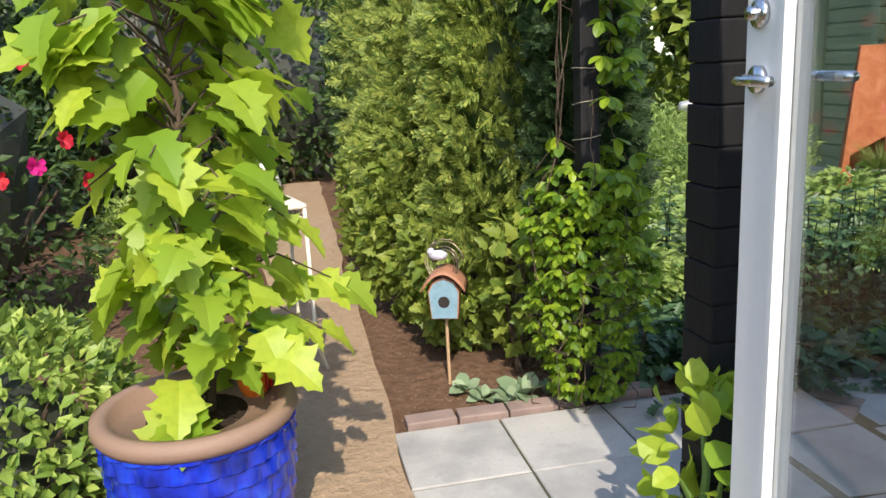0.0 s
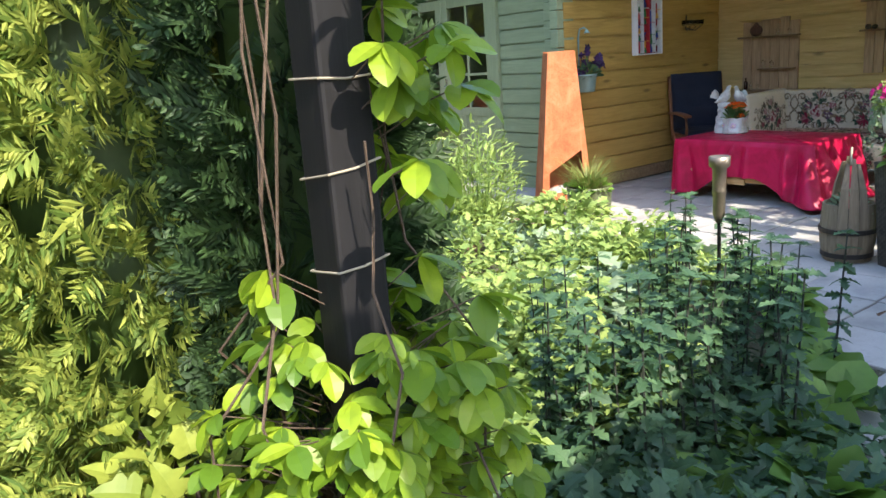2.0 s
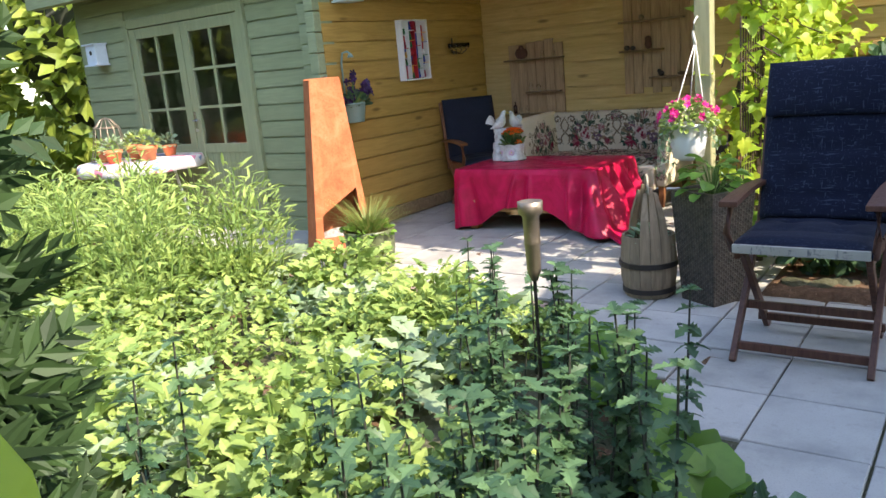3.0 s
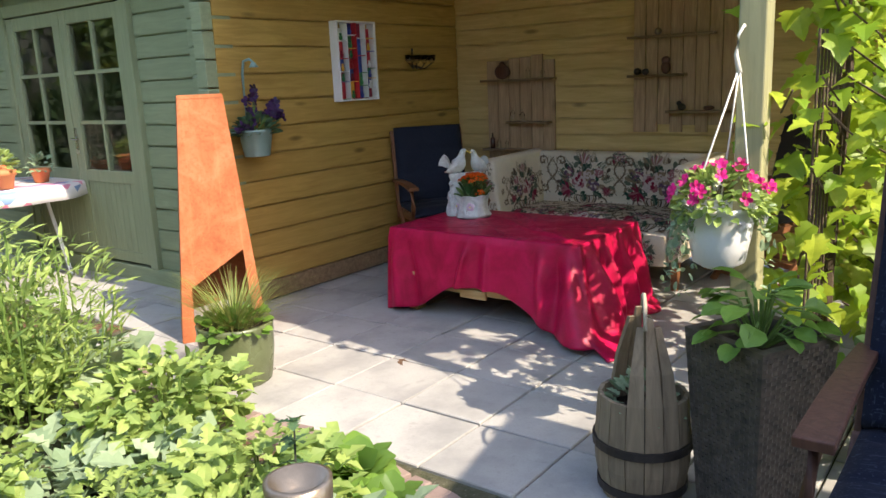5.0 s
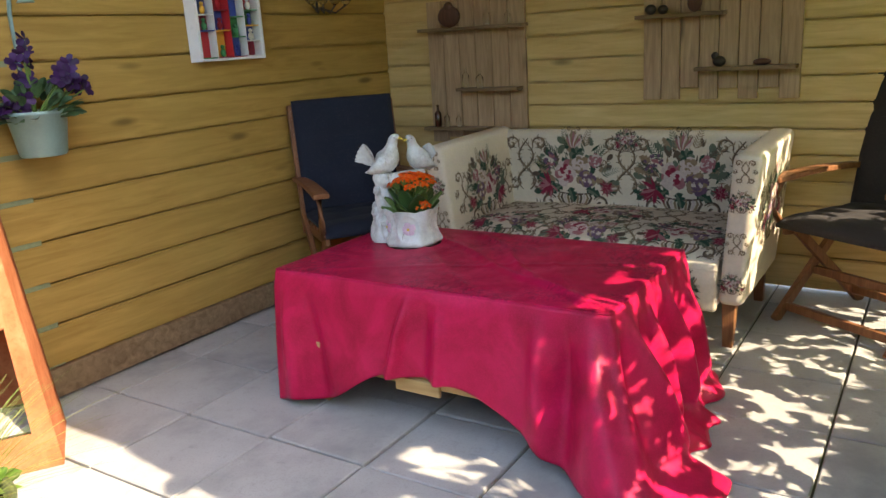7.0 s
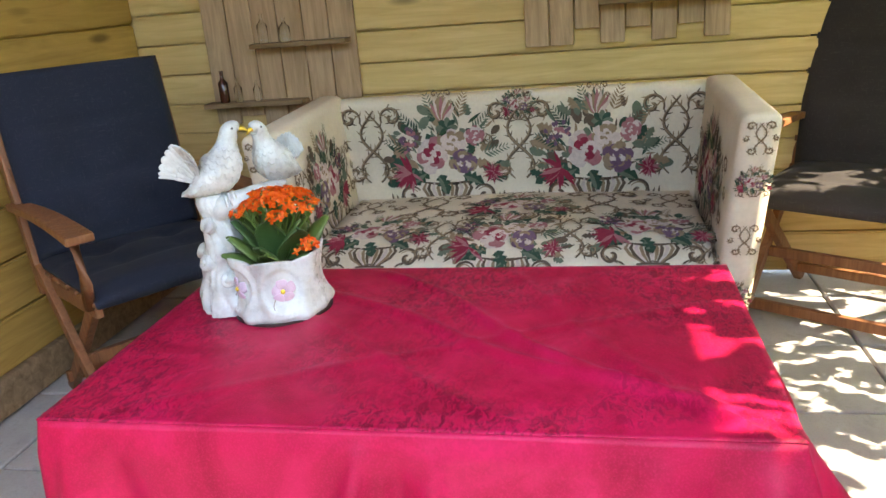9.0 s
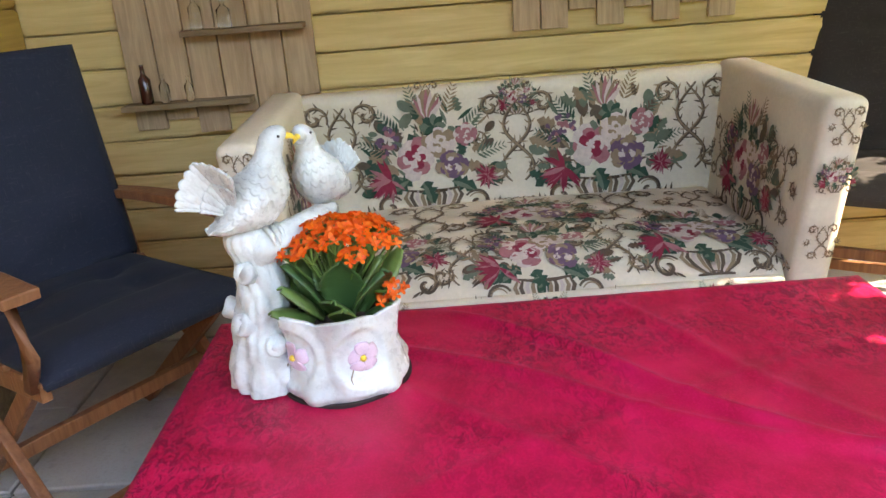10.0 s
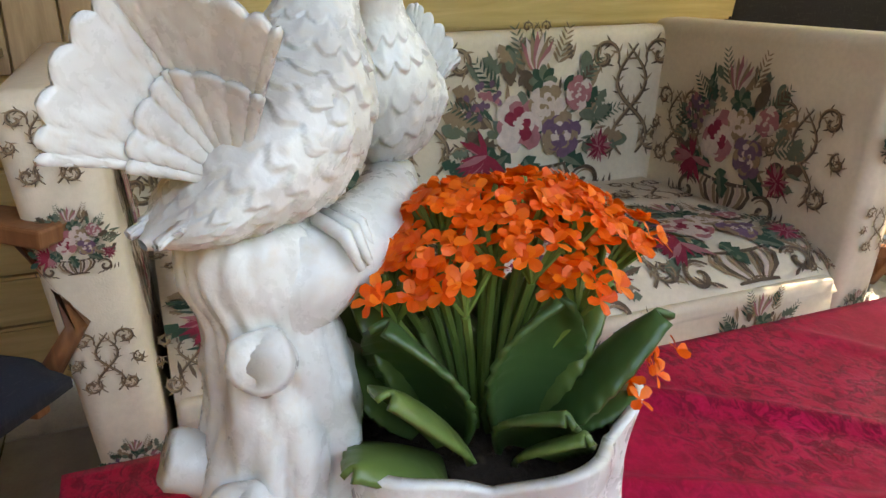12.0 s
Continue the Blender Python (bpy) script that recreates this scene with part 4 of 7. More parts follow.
def sofa():
    """A two-seat sofa with upright back and arms of one height, on short wooden legs."""
    e = thing("sofa", "cream two-seat sofa with woven floral tapestry cover", "sofa", (8.05, 5.43, 0))
    hw = 0.71
    def pad(name, b, mat, bevel, label=""):
        ob = part(name, Mesh().box(*b), mat, e, smooth=True, bevel=bevel, label=label)
        ob.modifiers["edges"].segments = 4
        return ob
    pad("base", (-0.33, 0.3, -hw + 0.1, hw - 0.1, 0.17, 0.34), TAP, 0.02)
    seat = Mesh()
    def seatfn(u, v):
        x, y = -0.37 + 0.72 * u, -hw + 0.1 + (2 * hw - 0.2) * v
        e1 = min(u * 5, 1) ** 0.5
        return (x, y, 0.335 + 0.085 * e1 + 0.025 * math.sin(v * math.pi) * math.sin(min(1, u) * math.pi) + 0.004 * noise.noise((x * 9, y * 9, 0)))
    seat.grid(seatfn, 18, 30)
    part("seat", seat, TAP, e, smooth=True, thick=0.02)
    pad("front_rail", (-0.375, -0.335, -hw + 0.1, hw - 0.1, 0.16, 0.37), TAP, 0.015)
    bk = part("backrest", Mesh().box(0.27, 0.37, -hw + 0.02, hw - 0.02, 0.2, 0.815), TAP, e, smooth=True, bevel=0.035)
    bk.modifiers["edges"].segments = 4
    for sgn in (-1, 1):
        arm = Mesh()
        y0, y1 = sgn * (hw - 0.1), sgn * hw
        y2, y3 = sgn * (hw - 0.05), sgn * (hw + 0.06)
        p = [(-0.36, y0, 0.19), (-0.36, y1, 0.19), (0.36, y1, 0.19), (0.36, y0, 0.19), (-0.4, y2, 0.815), (-0.4, y3, 0.815), (0.34, y3, 0.83), (0.34, y2, 0.83)]
        arm.add(p, [(0, 1, 2, 3), (4, 7, 6, 5), (0, 4, 5, 1), (1, 5, 6, 2), (2, 6, 7, 3), (3, 7, 4, 0)])
        a = part("arm", arm, TAP, e, smooth=True, bevel=0.03)
        a.modifiers["edges"].segments = 4
        for x in (-0.3, 0.3):
            leg = Mesh().add([(x + i * 0.028, sgn * (hw - 0.06) + j * 0.028, 0.2) for i, j in ((-1, -1), (1, -1), (1, 1), (-1, 1))] + [(x + i * 0.02 + (0.02 if x > 0 else -0.015), sgn * (hw - 0.06) + j * 0.02, 0) for i, j in ((-1, -1), (1, -1), (1, 1), (-1, 1))], [(0, 1, 2, 3), (7, 6, 5, 4), (0, 4, 5, 1), (1, 5, 6, 2), (2, 6, 7, 3), (3, 7, 4, 0)])
            part("leg", leg, TEAK, e, bevel=0.004)
    bx = 0.266
    flat = lambda a, b: 0
    for k, y in enumerate((-0.29, 0.27)):
        bouquet(e, (bx, y, 0.6), (0, 1, 0), (0, 0, 1), 1.15, 10 + k, flat)
    for y, z, f in ((-0.01, 0.64, 0.95), (0.545, 0.64, 0.95), (-0.56, 0.64, 0.95), (-0.29, 0.79, 0.3), (0.27, 0.79, 0.3)):
        scrollwork(e, (bx, y, z), (0, 1, 0), (0, 0, 1), f)
    bouquet(e, (bx, -0.01, 0.77), (0, 1, 0), (0, 0, 1), 0.33, 80, flat)
    for sgn in (-1, 1):
        lean = Vector((0, sgn * 0.05 / 0.62, 1)).normalized()
        for side, off in ((hw - 0.07, -0.0035), (hw + 0.033, 0.004)):
            bouquet(e, (-0.02, sgn * (side + off), 0.575), (1, 0, 0), lean, 1.0, 20 + sgn, flat)
            scrollwork(e, (-0.225, sgn * (side + off), 0.575), (1, 0, 0), lean, 0.68)
            scrollwork(e, (0.18, sgn * (side + off), 0.575), (1, 0, 0), lean, 0.62)
        for k, z in enumerate((0.29, 0.46, 0.63, 0.75)):
            (bouquet if k % 2 == 0 else scrollwork)(e, (-0.3645 - 0.064 * (z - 0.19), sgn * (hw - 0.05 + 0.088 * (z - 0.19)), z), (0, 1, 0), Vector((-0.064, 0, 1)), *((0.25, 90 + k + 7 * sgn, flat) if k % 2 == 0 else (0.3,)))
    def rise(x, y):
        u, v = (x + 0.37) / 0.72, (y + hw - 0.1) / (2 * hw - 0.2)
        return 0.348 + 0.085 * min(max(u, 0) * 5, 1) ** 0.5 + 0.025 * math.sin(v * math.pi) * math.sin(min(1, max(0, u)) * math.pi)
    for k, (x, y) in enumerate(((0.03, -0.02), (-0.19, -0.44), (-0.19, 0.42), (-0.24, 0.0))):
        bouquet(e, (x, y, 0), (0, 1, 0), (1, 0, 0), 0.95, 50 + k, rise)
    for x, y, f in ((0.08, -0.3, 1.0), (0.08, 0.29, 1.0), (-0.22, -0.2, 0.75), (-0.22, 0.2, 0.75), (0.2, 0.0, 0.5), (-0.3, 0.58, 0.35), (-0.3, -0.6, 0.35), (0.12, -0.53, 0.6), (0.12, 0.53, 0.6)):
        scrollwork(e, (x, y, 0), (0, 1, 0), (1, 0, 0), f, rise)
    for k, y in enumerate((-0.42, 0.0, 0.4)):
        bouquet(e, (-0.378, y, 0.26), (0, 1, 0), (0, 0, 1), 0.6, 60 + k, lambda a, b: 0)


sofa()


def folding_chair(name, label, at, rz, wood_mat, pad_mat, high=0.66, trim=None, seat_z=0.43, lean=0.15):
    """A slatted folding garden armchair with crossed legs and a long cushion. It faces -y before it is turned."""
    e = thing(name, label, "chair", at, rz, "garden armchairs")
    w = 0.27
    back_top = (0.21 + high * lean, seat_z + high * 0.95)
    for sgn in (-1, 1):
        x = sgn * w
        part("leg", Mesh().beam((x, -0.26, 0.0), (x, 0.2, seat_z + 0.03), 0.026, 0.042), wood_mat, e, bevel=0.004)
        part("leg", Mesh().beam((x * 0.9, 0.27, 0.0), (x * 0.9, -0.2, seat_z), 0.026, 0.042), wood_mat, e, bevel=0.004)
        part("back_post", Mesh().beam((x, 0.2, seat_z - 0.06), (x, back_top[0] + 0.03, back_top[1] + 0.02), 0.026, 0.045), wood_mat, e, bevel=0.005)
        part("seat_rail", Mesh().beam((x * 0.93, -0.25, seat_z - 0.01), (x * 0.93, 0.22, seat_z - 0.03), 0.024, 0.045), wood_mat, e, bevel=0.004)
        arm = Mesh()
        arm.grid(lambda u, v, sx=x, sg=sgn: (sx + sg * (-0.03 + 0.065 * v) * (1.15 - 0.35 * u), -0.31 + 0.6 * u, seat_z + 0.215 + 0.014 * math.sin(u * 3.2)), 10, 3)
        part("armrest", arm, wood_mat, e, thick=0.024, bevel=0.004)
        part("arm_post", Mesh().tube([(x, -0.24, seat_z + 0.005), (x + sgn * 0.012, -0.3, seat_z + 0.09), (x + sgn * 0.005, -0.25, seat_z + 0.205)], 0.016, 6), wood_mat, e, smooth=True)
    for y, z in ((-0.2, 0.06), (0.2, 0.07), (-0.03, 0.2)):
        part("crossbar", Mesh().beam((-w, y, z), (w, y, z), 0.024, 0.036), wood_mat, e, bevel=0.003)
    for i in range(7):
        y = -0.25 + i * 0.075
        part("slat", Mesh().beam((-w, y, seat_z + 0.018), (w, y, seat_z + 0.018), 0.05, 0.014), wood_mat, e, bevel=0.003)
    for i in range(5):
        f = 0.15 + 0.2 * i
        part("slat", Mesh().beam((-w, 0.2 + (back_top[0] - 0.2) * f, seat_z + (back_top[1] - seat_z) * f), (w, 0.2 + (back_top[0] - 0.2) * f, seat_z + (back_top[1] - seat_z) * f), 0.014, 0.05), wood_mat, e)
    # the cushion: seat, bend and back in one sheet with a tufted surface
    pad = Mesh()
    L1, L2 = 0.5, high
    def cush(u, v, lift):
        s = v * (L1 + L2)
        x = -0.265 + 0.53 * u
        puff = (math.sin(u * math.pi) ** 0.35) * (abs(math.sin(v * math.pi * 6)) ** 0.35 * 0.4 + 0.6)
        tuft = sum(math.exp(-((u - a) ** 2 / 0.004 + (v - b) ** 2 / 0.0012)) for a in (0.3, 0.7) for b in (0.2, 0.32, 0.56, 0.7))
        h = lift * (0.012 + 0.03 * puff - 0.02 * tuft)
        if s < L1:
            y = -0.29 + s
            front = 0.02 * smooth(0.06, 0, s)
            return (x, y, seat_z + 0.03 + h - front)
        f = (s - L1) / L2
        dy, dz = back_top[0] - 0.2, back_top[1] - seat_z
        ln = math.hypot(dy, dz)
        return (x, 0.2 + dy * f - h * dz / ln - 0.01, seat_z + 0.045 + dz * f + h * dy / ln)
    nu, nv = 16, 60
    a = [cush(i / nu, j / nv, 1) for i in range(nu + 1) for j in range(nv + 1)]
    b = [cush(i / nu, j / nv, -0.15) for i in range(nu + 1) for j in range(nv + 1)]
    k, wv = len(a), nv + 1
    fs = []
    for i in range(nu):
        for j in range(nv):
            p = i * wv + j
            fs += [(p, p + wv, p + wv + 1, p + 1), (k + p, k + p + 1, k + p + wv + 1, k + p + wv)]
    for j in range(nv):
        fs += [(j, j + 1, k + j + 1, k + j), (nu * wv + j, k + nu * wv + j, k + nu * wv + j + 1, nu * wv + j + 1)]
    for i in range(nu):
        fs += [(i * wv, k + i * wv, k + (i + 1) * wv, (i + 1) * wv), (i * wv + nv, (i + 1) * wv + nv, k + (i + 1) * wv + nv, k + i * wv + nv)]
    pad.add(a + b, fs)
    part("cushion", pad, pad_mat, e, smooth=True)
    if trim:
        dy, dz = back_top[0] - 0.2, back_top[1] - seat_z
        def pillow(u, v):
            """A flat roll round the top of the back: v runs round its section."""
            t = 2 * math.pi * v
            f = 0.82 + 0.17 * math.cos(t)
            h = 0.05 + 0.035 * math.sin(t) * (math.sin(math.pi * min(1, max(0, u))) ** 0.3) + 0.003 * noise.noise((u * 9, t, 2))
            ln = math.hypot(dy, dz)
            return (-0.262 + 0.524 * u, 0.2 + dy * f - h * dz / ln - 0.01, seat_z + 0.045 + dz * f + h * dy / ln)
        part("head_pillow", Mesh().grid(pillow, 24, 28), pad_mat, e, smooth=True)
    if trim:
        for i in range(2):
            x = -0.12 + 0.2 * i
            t = Mesh().tube([(x, back_top[0] - 0.02, back_top[1] + 0.03), (x, back_top[0] - 0.05, back_top[1] + 0.02), (x, back_top[0] - 0.055, back_top[1] - 0.02)], 0.006, 5)
            part("tie", t, ROPE, e)
        part("lining", Mesh().box(-0.26, 0.26, -0.3, -0.286, seat_z + 0.005, seat_z + 0.045), CHECK, e, bevel=0.004, label="checked cushion edge")
    return e


folding_chair("garden_chair", "teak folding garden chair with plain dark blue cushion", (7.62, 6.55, 0), -37, TEAK, NAVY, 0.6)
folding_chair("garden_chair", "teak folding garden chair with charcoal cushion", (8.2, 4.3, 0), -122, TEAK, CHAR, 0.62)
folding_chair("garden_chair", "dark teak recliner chair with flecked navy cushion", (4.76, 3.03, 0), -90, DARK_TEAK, NAVY_FLECK, 0.74, True, 0.5, 0.28)


def chimenea():
    """A tapering rusted steel garden fire with a slanting mouth."""
    e = thing("garden_fireplace", "tall tapered rusted corten steel garden fireplace", "fireplace", (5.74, 6.77, 0), -33.5)
    wb, wt, d0, d1, h = 0.235, 0.118, -0.17, 0.17, 1.36
    t0, t1 = -0.11, 0.1
    def at(x, z, front=True):
        """x from -1 to 1 across the face."""
        f = z / h
        return Vector((x * (wb + (wt - wb) * f), (d0 + (t0 - d0) * f) if front else (d1 + (t1 - d1) * f), z))
    mouth = [(-0.72, 0.13), (0.72, 0.13), (0.75, 0.5), (-0.74, 0.31)]
    outer = [(-1, 0), (1, 0), (1, h), (-1, h)]
    m = Mesh()
    pts = [at(x, z) for x, z in outer] + [at(x, z) for x, z in mouth]
    m.add(pts, [(0, 1, 5, 4), (1, 2, 6, 5), (2, 3, 7, 6), (3, 0, 4, 7)])
    m.add([at(-1, 0), at(-1, h), at(-1, h, False), at(-1, 0, False)], [(0, 1, 2, 3)])
    m.add([at(1, 0), at(1, h), at(1, h, False), at(1, 0, False)], [(3, 2, 1, 0)])
    m.add([at(-1, 0, False), at(1, 0, False), at(1, h, False), at(-1, h, False)], [(0, 1, 2, 3)])
    part("body", m, CORTEN, e, thick=0.006)
    inner = Mesh().add([at(-0.9, 0.11) + Vector((0, 0.02, 0)), at(0.9, 0.11) + Vector((0, 0.02, 0)), at(0.9, 0.11, False), at(-0.9, 0.11, False)], [(0, 1, 2, 3)])
    part("hearth_plate", inner, SOOT, e, thick=0.008)
    part("ash", Mesh().grid(lambda u, v: (-0.17 + 0.34 * u, -0.12 + 0.24 * v, 0.12 + 0.04 * math.sin(u * 3.1) * math.sin(v * 3.1) * (1 + noise.noise((u * 9, v * 9, 0)))), 14, 10), ASH, e, label="pale grey ash")
    part("top_rim", Mesh().beam(at(-1, h), at(1, h), 0.012, 0.02).beam(at(-1, h, False), at(1, h, False), 0.012, 0.02), CORTEN, e)


chimenea()


def plank_shelf(label, y0, y1, z0, z1, n, notches, shelves):
    """Old planks on the wall with small shelves on them. Planks run upright with uneven ends."""
    e = thing("wall_shelf", label, "shelf", (WALL_X, 0, 0))
    w = (y1 - y0) / n
    r = np.random.default_rng(int(y0 * 100))
    for i in range(n):
        b = z0 + notches[i % len(notches)]
        t = z1 + r.uniform(-0.03, 0.03)
        part("plank", Mesh().box(-0.03, -0.008, 0.002, w - 0.002, 0, t - b), OLD_WOOD, e, bevel=0.003, at=pose(0, y0 + i * w, b))
    for a, b, z, d in shelves:
        s = Mesh().grid(lambda u, v, a=a, b=b, z=z, d=d: (-0.03 - d * v - 0.008 * v * noise.noise((u * 5, z, 2)), a + (b - a) * u, z + 0.003 * noise.noise((u * 4, v, z))), 12, 3)
        part("shelf", s, OLD_WOOD_Y, e, thick=0.018, bevel=0.002)


plank_shelf("weathered plank wall shelf holding small bottles", 6.05, 6.68, 0.7, 1.53, 6, [0.1, 0.03, 0.06, 0.0, 0.05, 0.02], [(6.27, 6.69, 0.806, 0.08), (6.07, 6.46, 1.026, 0.08), (6.03, 6.7, 1.36, 0.08)])
plank_shelf("weathered plank wall shelf with carved trinkets", 4.67, 5.4, 0.95, 1.95, 8, [0.0, 0.05, 0.0, 0.05, 0.0, 0.055, 0.0], [(4.68, 5.13, 1.095, 0.08), (5.0, 5.42, 1.35, 0.08), (4.8, 5.42, 1.62, 0.08)])


def bottle(at, h, r, mat, label):
    m = Mesh().lathe([(r * 0.92, 0), (r, 0.01), (r, h * 0.62), (r * 0.35, h * 0.76), (r * 0.33, h * 0.95), (r * 0.42, h)], 14)
    tagged(part("bottle", m, mat, smooth=True, at=pose(*at)), label, "bottle", "shelf bottles")


AMBER = plain("amber_glass", (0.05, 0.012, 0.008), 0.1)
for y, z, h, r, mt in ((6.61, 0.815, 0.125, 0.02, AMBER), (6.55, 0.815, 0.09, 0.016, GLASS), (6.47, 0.815, 0.08, 0.014, GLASS), (6.41, 1.035, 0.11, 0.02, GLASS), (6.32, 1.035, 0.09, 0.022, GLASS), (6.26, 1.369, 0.1, 0.018, GLASS), (6.13, 1.369, 0.08, 0.016, GLASS)):
    bottle((WALL_X - 0.075, y, z), h, r, mt, "small dark amber bottle on the shelf" if mt is AMBER else "small clear glass bottle on the shelf")


def trinket(name, at, label, parts, mat):
    m = Mesh()
    for c, r in parts:
        m.ball(c, *r, n=12)
    tagged(part(name, m, mat, smooth=True, at=pose(*at)), label, "ornament")


trinket("wooden_ornament", (WALL_X - 0.075, 6.5, 1.369), "round carved brown wooden ornament", [((0, 0, 0.06), (0.02, 0.075, 0.06)), ((0, 0, 0.11), (0.02, 0.03, 0.03))], DARK_TEAK)
trinket("pebble_figure", (WALL_X - 0.075, 5.02, 1.104), "small dark pebble figure on the shelf", [((0, 0, 0.025), (0.025, 0.03, 0.025)), ((0, 0.02, 0.05), (0.018, 0.018, 0.018))], IRON)
trinket("dish", (WALL_X - 0.075, 4.83, 1.104), "small brown dish on the shelf", [((0, 0, 0.016), (0.03, 0.04, 0.016))], DARK_TEAK)
trinket("owl_figure", (WALL_X - 0.075, 5.14, 1.359), "carved dark wooden figure on the shelf", [((0, 0, 0.045), (0.028, 0.035, 0.045)), ((0, 0, 0.095), (0.026, 0.032, 0.028))], DARK_TEAK)
trinket("pebble_pair", (WALL_X - 0.075, 5.32, 1.359), "pair of dark round trinkets on the shelf", [((0, 0.03, 0.025), (0.025, 0.028, 0.025)), ((0, -0.03, 0.022), (0.022, 0.026, 0.022))], IRON)
trinket("pebble_ball", (WALL_X - 0.075, 5.2, 1.629), "small pale ball on the upper shelf", [((0, 0, 0.025), (0.025, 0.025, 0.025))], BRASS)


def letter_case():
    """A white shallow case of many small coloured cells with trinkets."""
    e = thing("display_case", "white shallow display case with coloured compartments", "display case", (7.03, WALL_Y, 1.27))
    W, H, D = 0.4, 0.55, 0.075
    part("case", Mesh().box(0, 0.014, -D, -0.002, 0, H).box(W - 0.014, W, -D, -0.002, 0, H).box(0.014, W - 0.014, -D, -0.002, 0, 0.012).box(0.014, W - 0.014, -D, -0.002, H - 0.012, H), WHITE_PAINT, e, bevel=0.002)
    cols = [plain("cell_" + n, c, 0.6) for n, c in (("red", (0.5, 0.02, 0.03)), ("green", (0.03, 0.2, 0.06)), ("white", (0.75, 0.75, 0.72)), ("blue", (0.03, 0.06, 0.3)), ("yellow", (0.75, 0.4, 0.05)), ("wine", (0.25, 0.01, 0.03)))]
    r = np.random.default_rng(3)
    nx = 4
    cw = (W - 0.028) / nx
    trim = Mesh()
    for i in range(nx):
        z = 0.012
        while z < H - 0.05:
            hgt = min(float(r.choice([0.07, 0.09, 0.12])), H - 0.012 - z)
            x0 = 0.014 + i * cw
            c = cols[int(r.integers(6))]
            part("compartment", Mesh().box(x0 + 0.002, x0 + cw - 0.004, -0.022, -0.004, z + 0.003, z + hgt), c, e)
            part("divider", Mesh().box(x0 + 0.001, x0 + cw - 0.005, -D + 0.006, -0.023, z, z + 0.005), cols[int(r.integers(6))], e)
            if r.random() < 0.75:
                part("trinket", Mesh().ball((x0 + cw / 2, -0.05, z + 0.024), 0.014, 0.012, 0.02, 8).ball((x0 + cw / 2, -0.05, z + 0.05), 0.01, n=8), cols[int(r.integers(6))], e, smooth=True)
            z += hgt
        part("divider", Mesh().box(0.014 + (i + 1) * cw - 0.003, 0.014 + (i + 1) * cw, -D + 0.004, -0.004, 0.012, H - 0.012), cols[2 if i != 1 else 0], e)


letter_case()


def flowers(mesh, places, ways, size, n=5, spread=0.75):
    """Open flowers of n petals at each place, facing its way."""
    P, Wd, F = [], [], []
    for p, w in zip(places, ways):
        w = Vector(w).normalized()
        s = w.cross(Vector((0.3, 0.2, 1))).normalized()
        u = w.cross(s)
        for k in range(n):
            a = 2 * math.pi * k / n + p[0] * 40
            P.append(p)
            Wd.append(tuple((s * math.cos(a) + u * math.sin(a)) * spread + w * 0.45))
            F.append(tuple(w))
    leaves(mesh, np.array(P, float), np.array(Wd, float), np.full(len(P), size), "petal", 0.15, 0.2, F)


def dome(c, r, rz, count, seed, low=0.0):
    g = np.random.default_rng(seed)
    d = g.normal(0, 1, (count * 3, 3))
    d /= np.linalg.norm(d, axis=1, keepdims=True)
    d = d[d[:, 2] > low][:count]
    return np.array(c) + d * (r, r, rz) * (0.85 + 0.2 * g.random((len(d), 1))), d


def shower_pot():
    e = thing("hanging_pot", "pale green zinc pot with dark purple petunias", "flower pot", (6.19, WALL_Y - 0.14, 0.98))
    part("pot", Mesh().lathe([(0.075, 0), (0.08, 0.005), (0.1, 0.145), (0.11, 0.15), (0.11, 0.162), (0.1, 0.162), (0.092, 0.14), (0.09, 0.135)], 24), ZINC, e, smooth=True)
    part("bracket", Mesh().tube([(0.04, 0.12, 0.02), (0.04, 0.12, 0.5), (0.04, 0.1, 0.575), (0.045, 0.05, 0.585), (0.05, 0.02, 0.565)], 0.008, 8).lathe([(0.012, 0.03), (0.03, 0.0)], 12, (0.05, 0.02, 0.535)).tube([(-0.11, 0.0, 0.15), (-0.1, 0.1, 0.15), (0.0, 0.13, 0.15), (0.1, 0.1, 0.15), (0.11, 0, 0.15)], 0.005), ZINC, e, smooth=True)
    m = Mesh()
    p, d = dome((0, 0, 0.15), 0.12, 0.1, 90, 4, -0.1)
    leaves(m, p * 0.9, d + (0, 0, 0.3), np.full(len(p), 0.06), "oval")
    part("leaves", m, MINT_LEAF, e, kind="stuff")
    f = Mesh()
    g = np.random.default_rng(9)
    P = np.vstack([g.normal((-0.03, -0.03, 0.29), (0.02, 0.02, 0.05), (9, 3)), g.normal((0.13, -0.04, 0.27), (0.05, 0.03, 0.025), (12, 3)), g.normal((-0.1, 0, 0.18), 0.02, (4, 3))])
    flowers(f, P, np.tile((-0.3, -1, 0.25), (len(P), 1)) + g.normal(0, 0.4, P.shape), 0.036)
    part("petals", f, PURPLE_PETAL, e, kind="stuff")
    s = Mesh()
    for q in P:
        s.tube([(0, 0, 0.14), tuple(q * 0.6 + (0, 0, 0.05)), tuple(q)], 0.003, 4)
    part("stems", s, STEM, e, kind="stuff")


shower_pot()


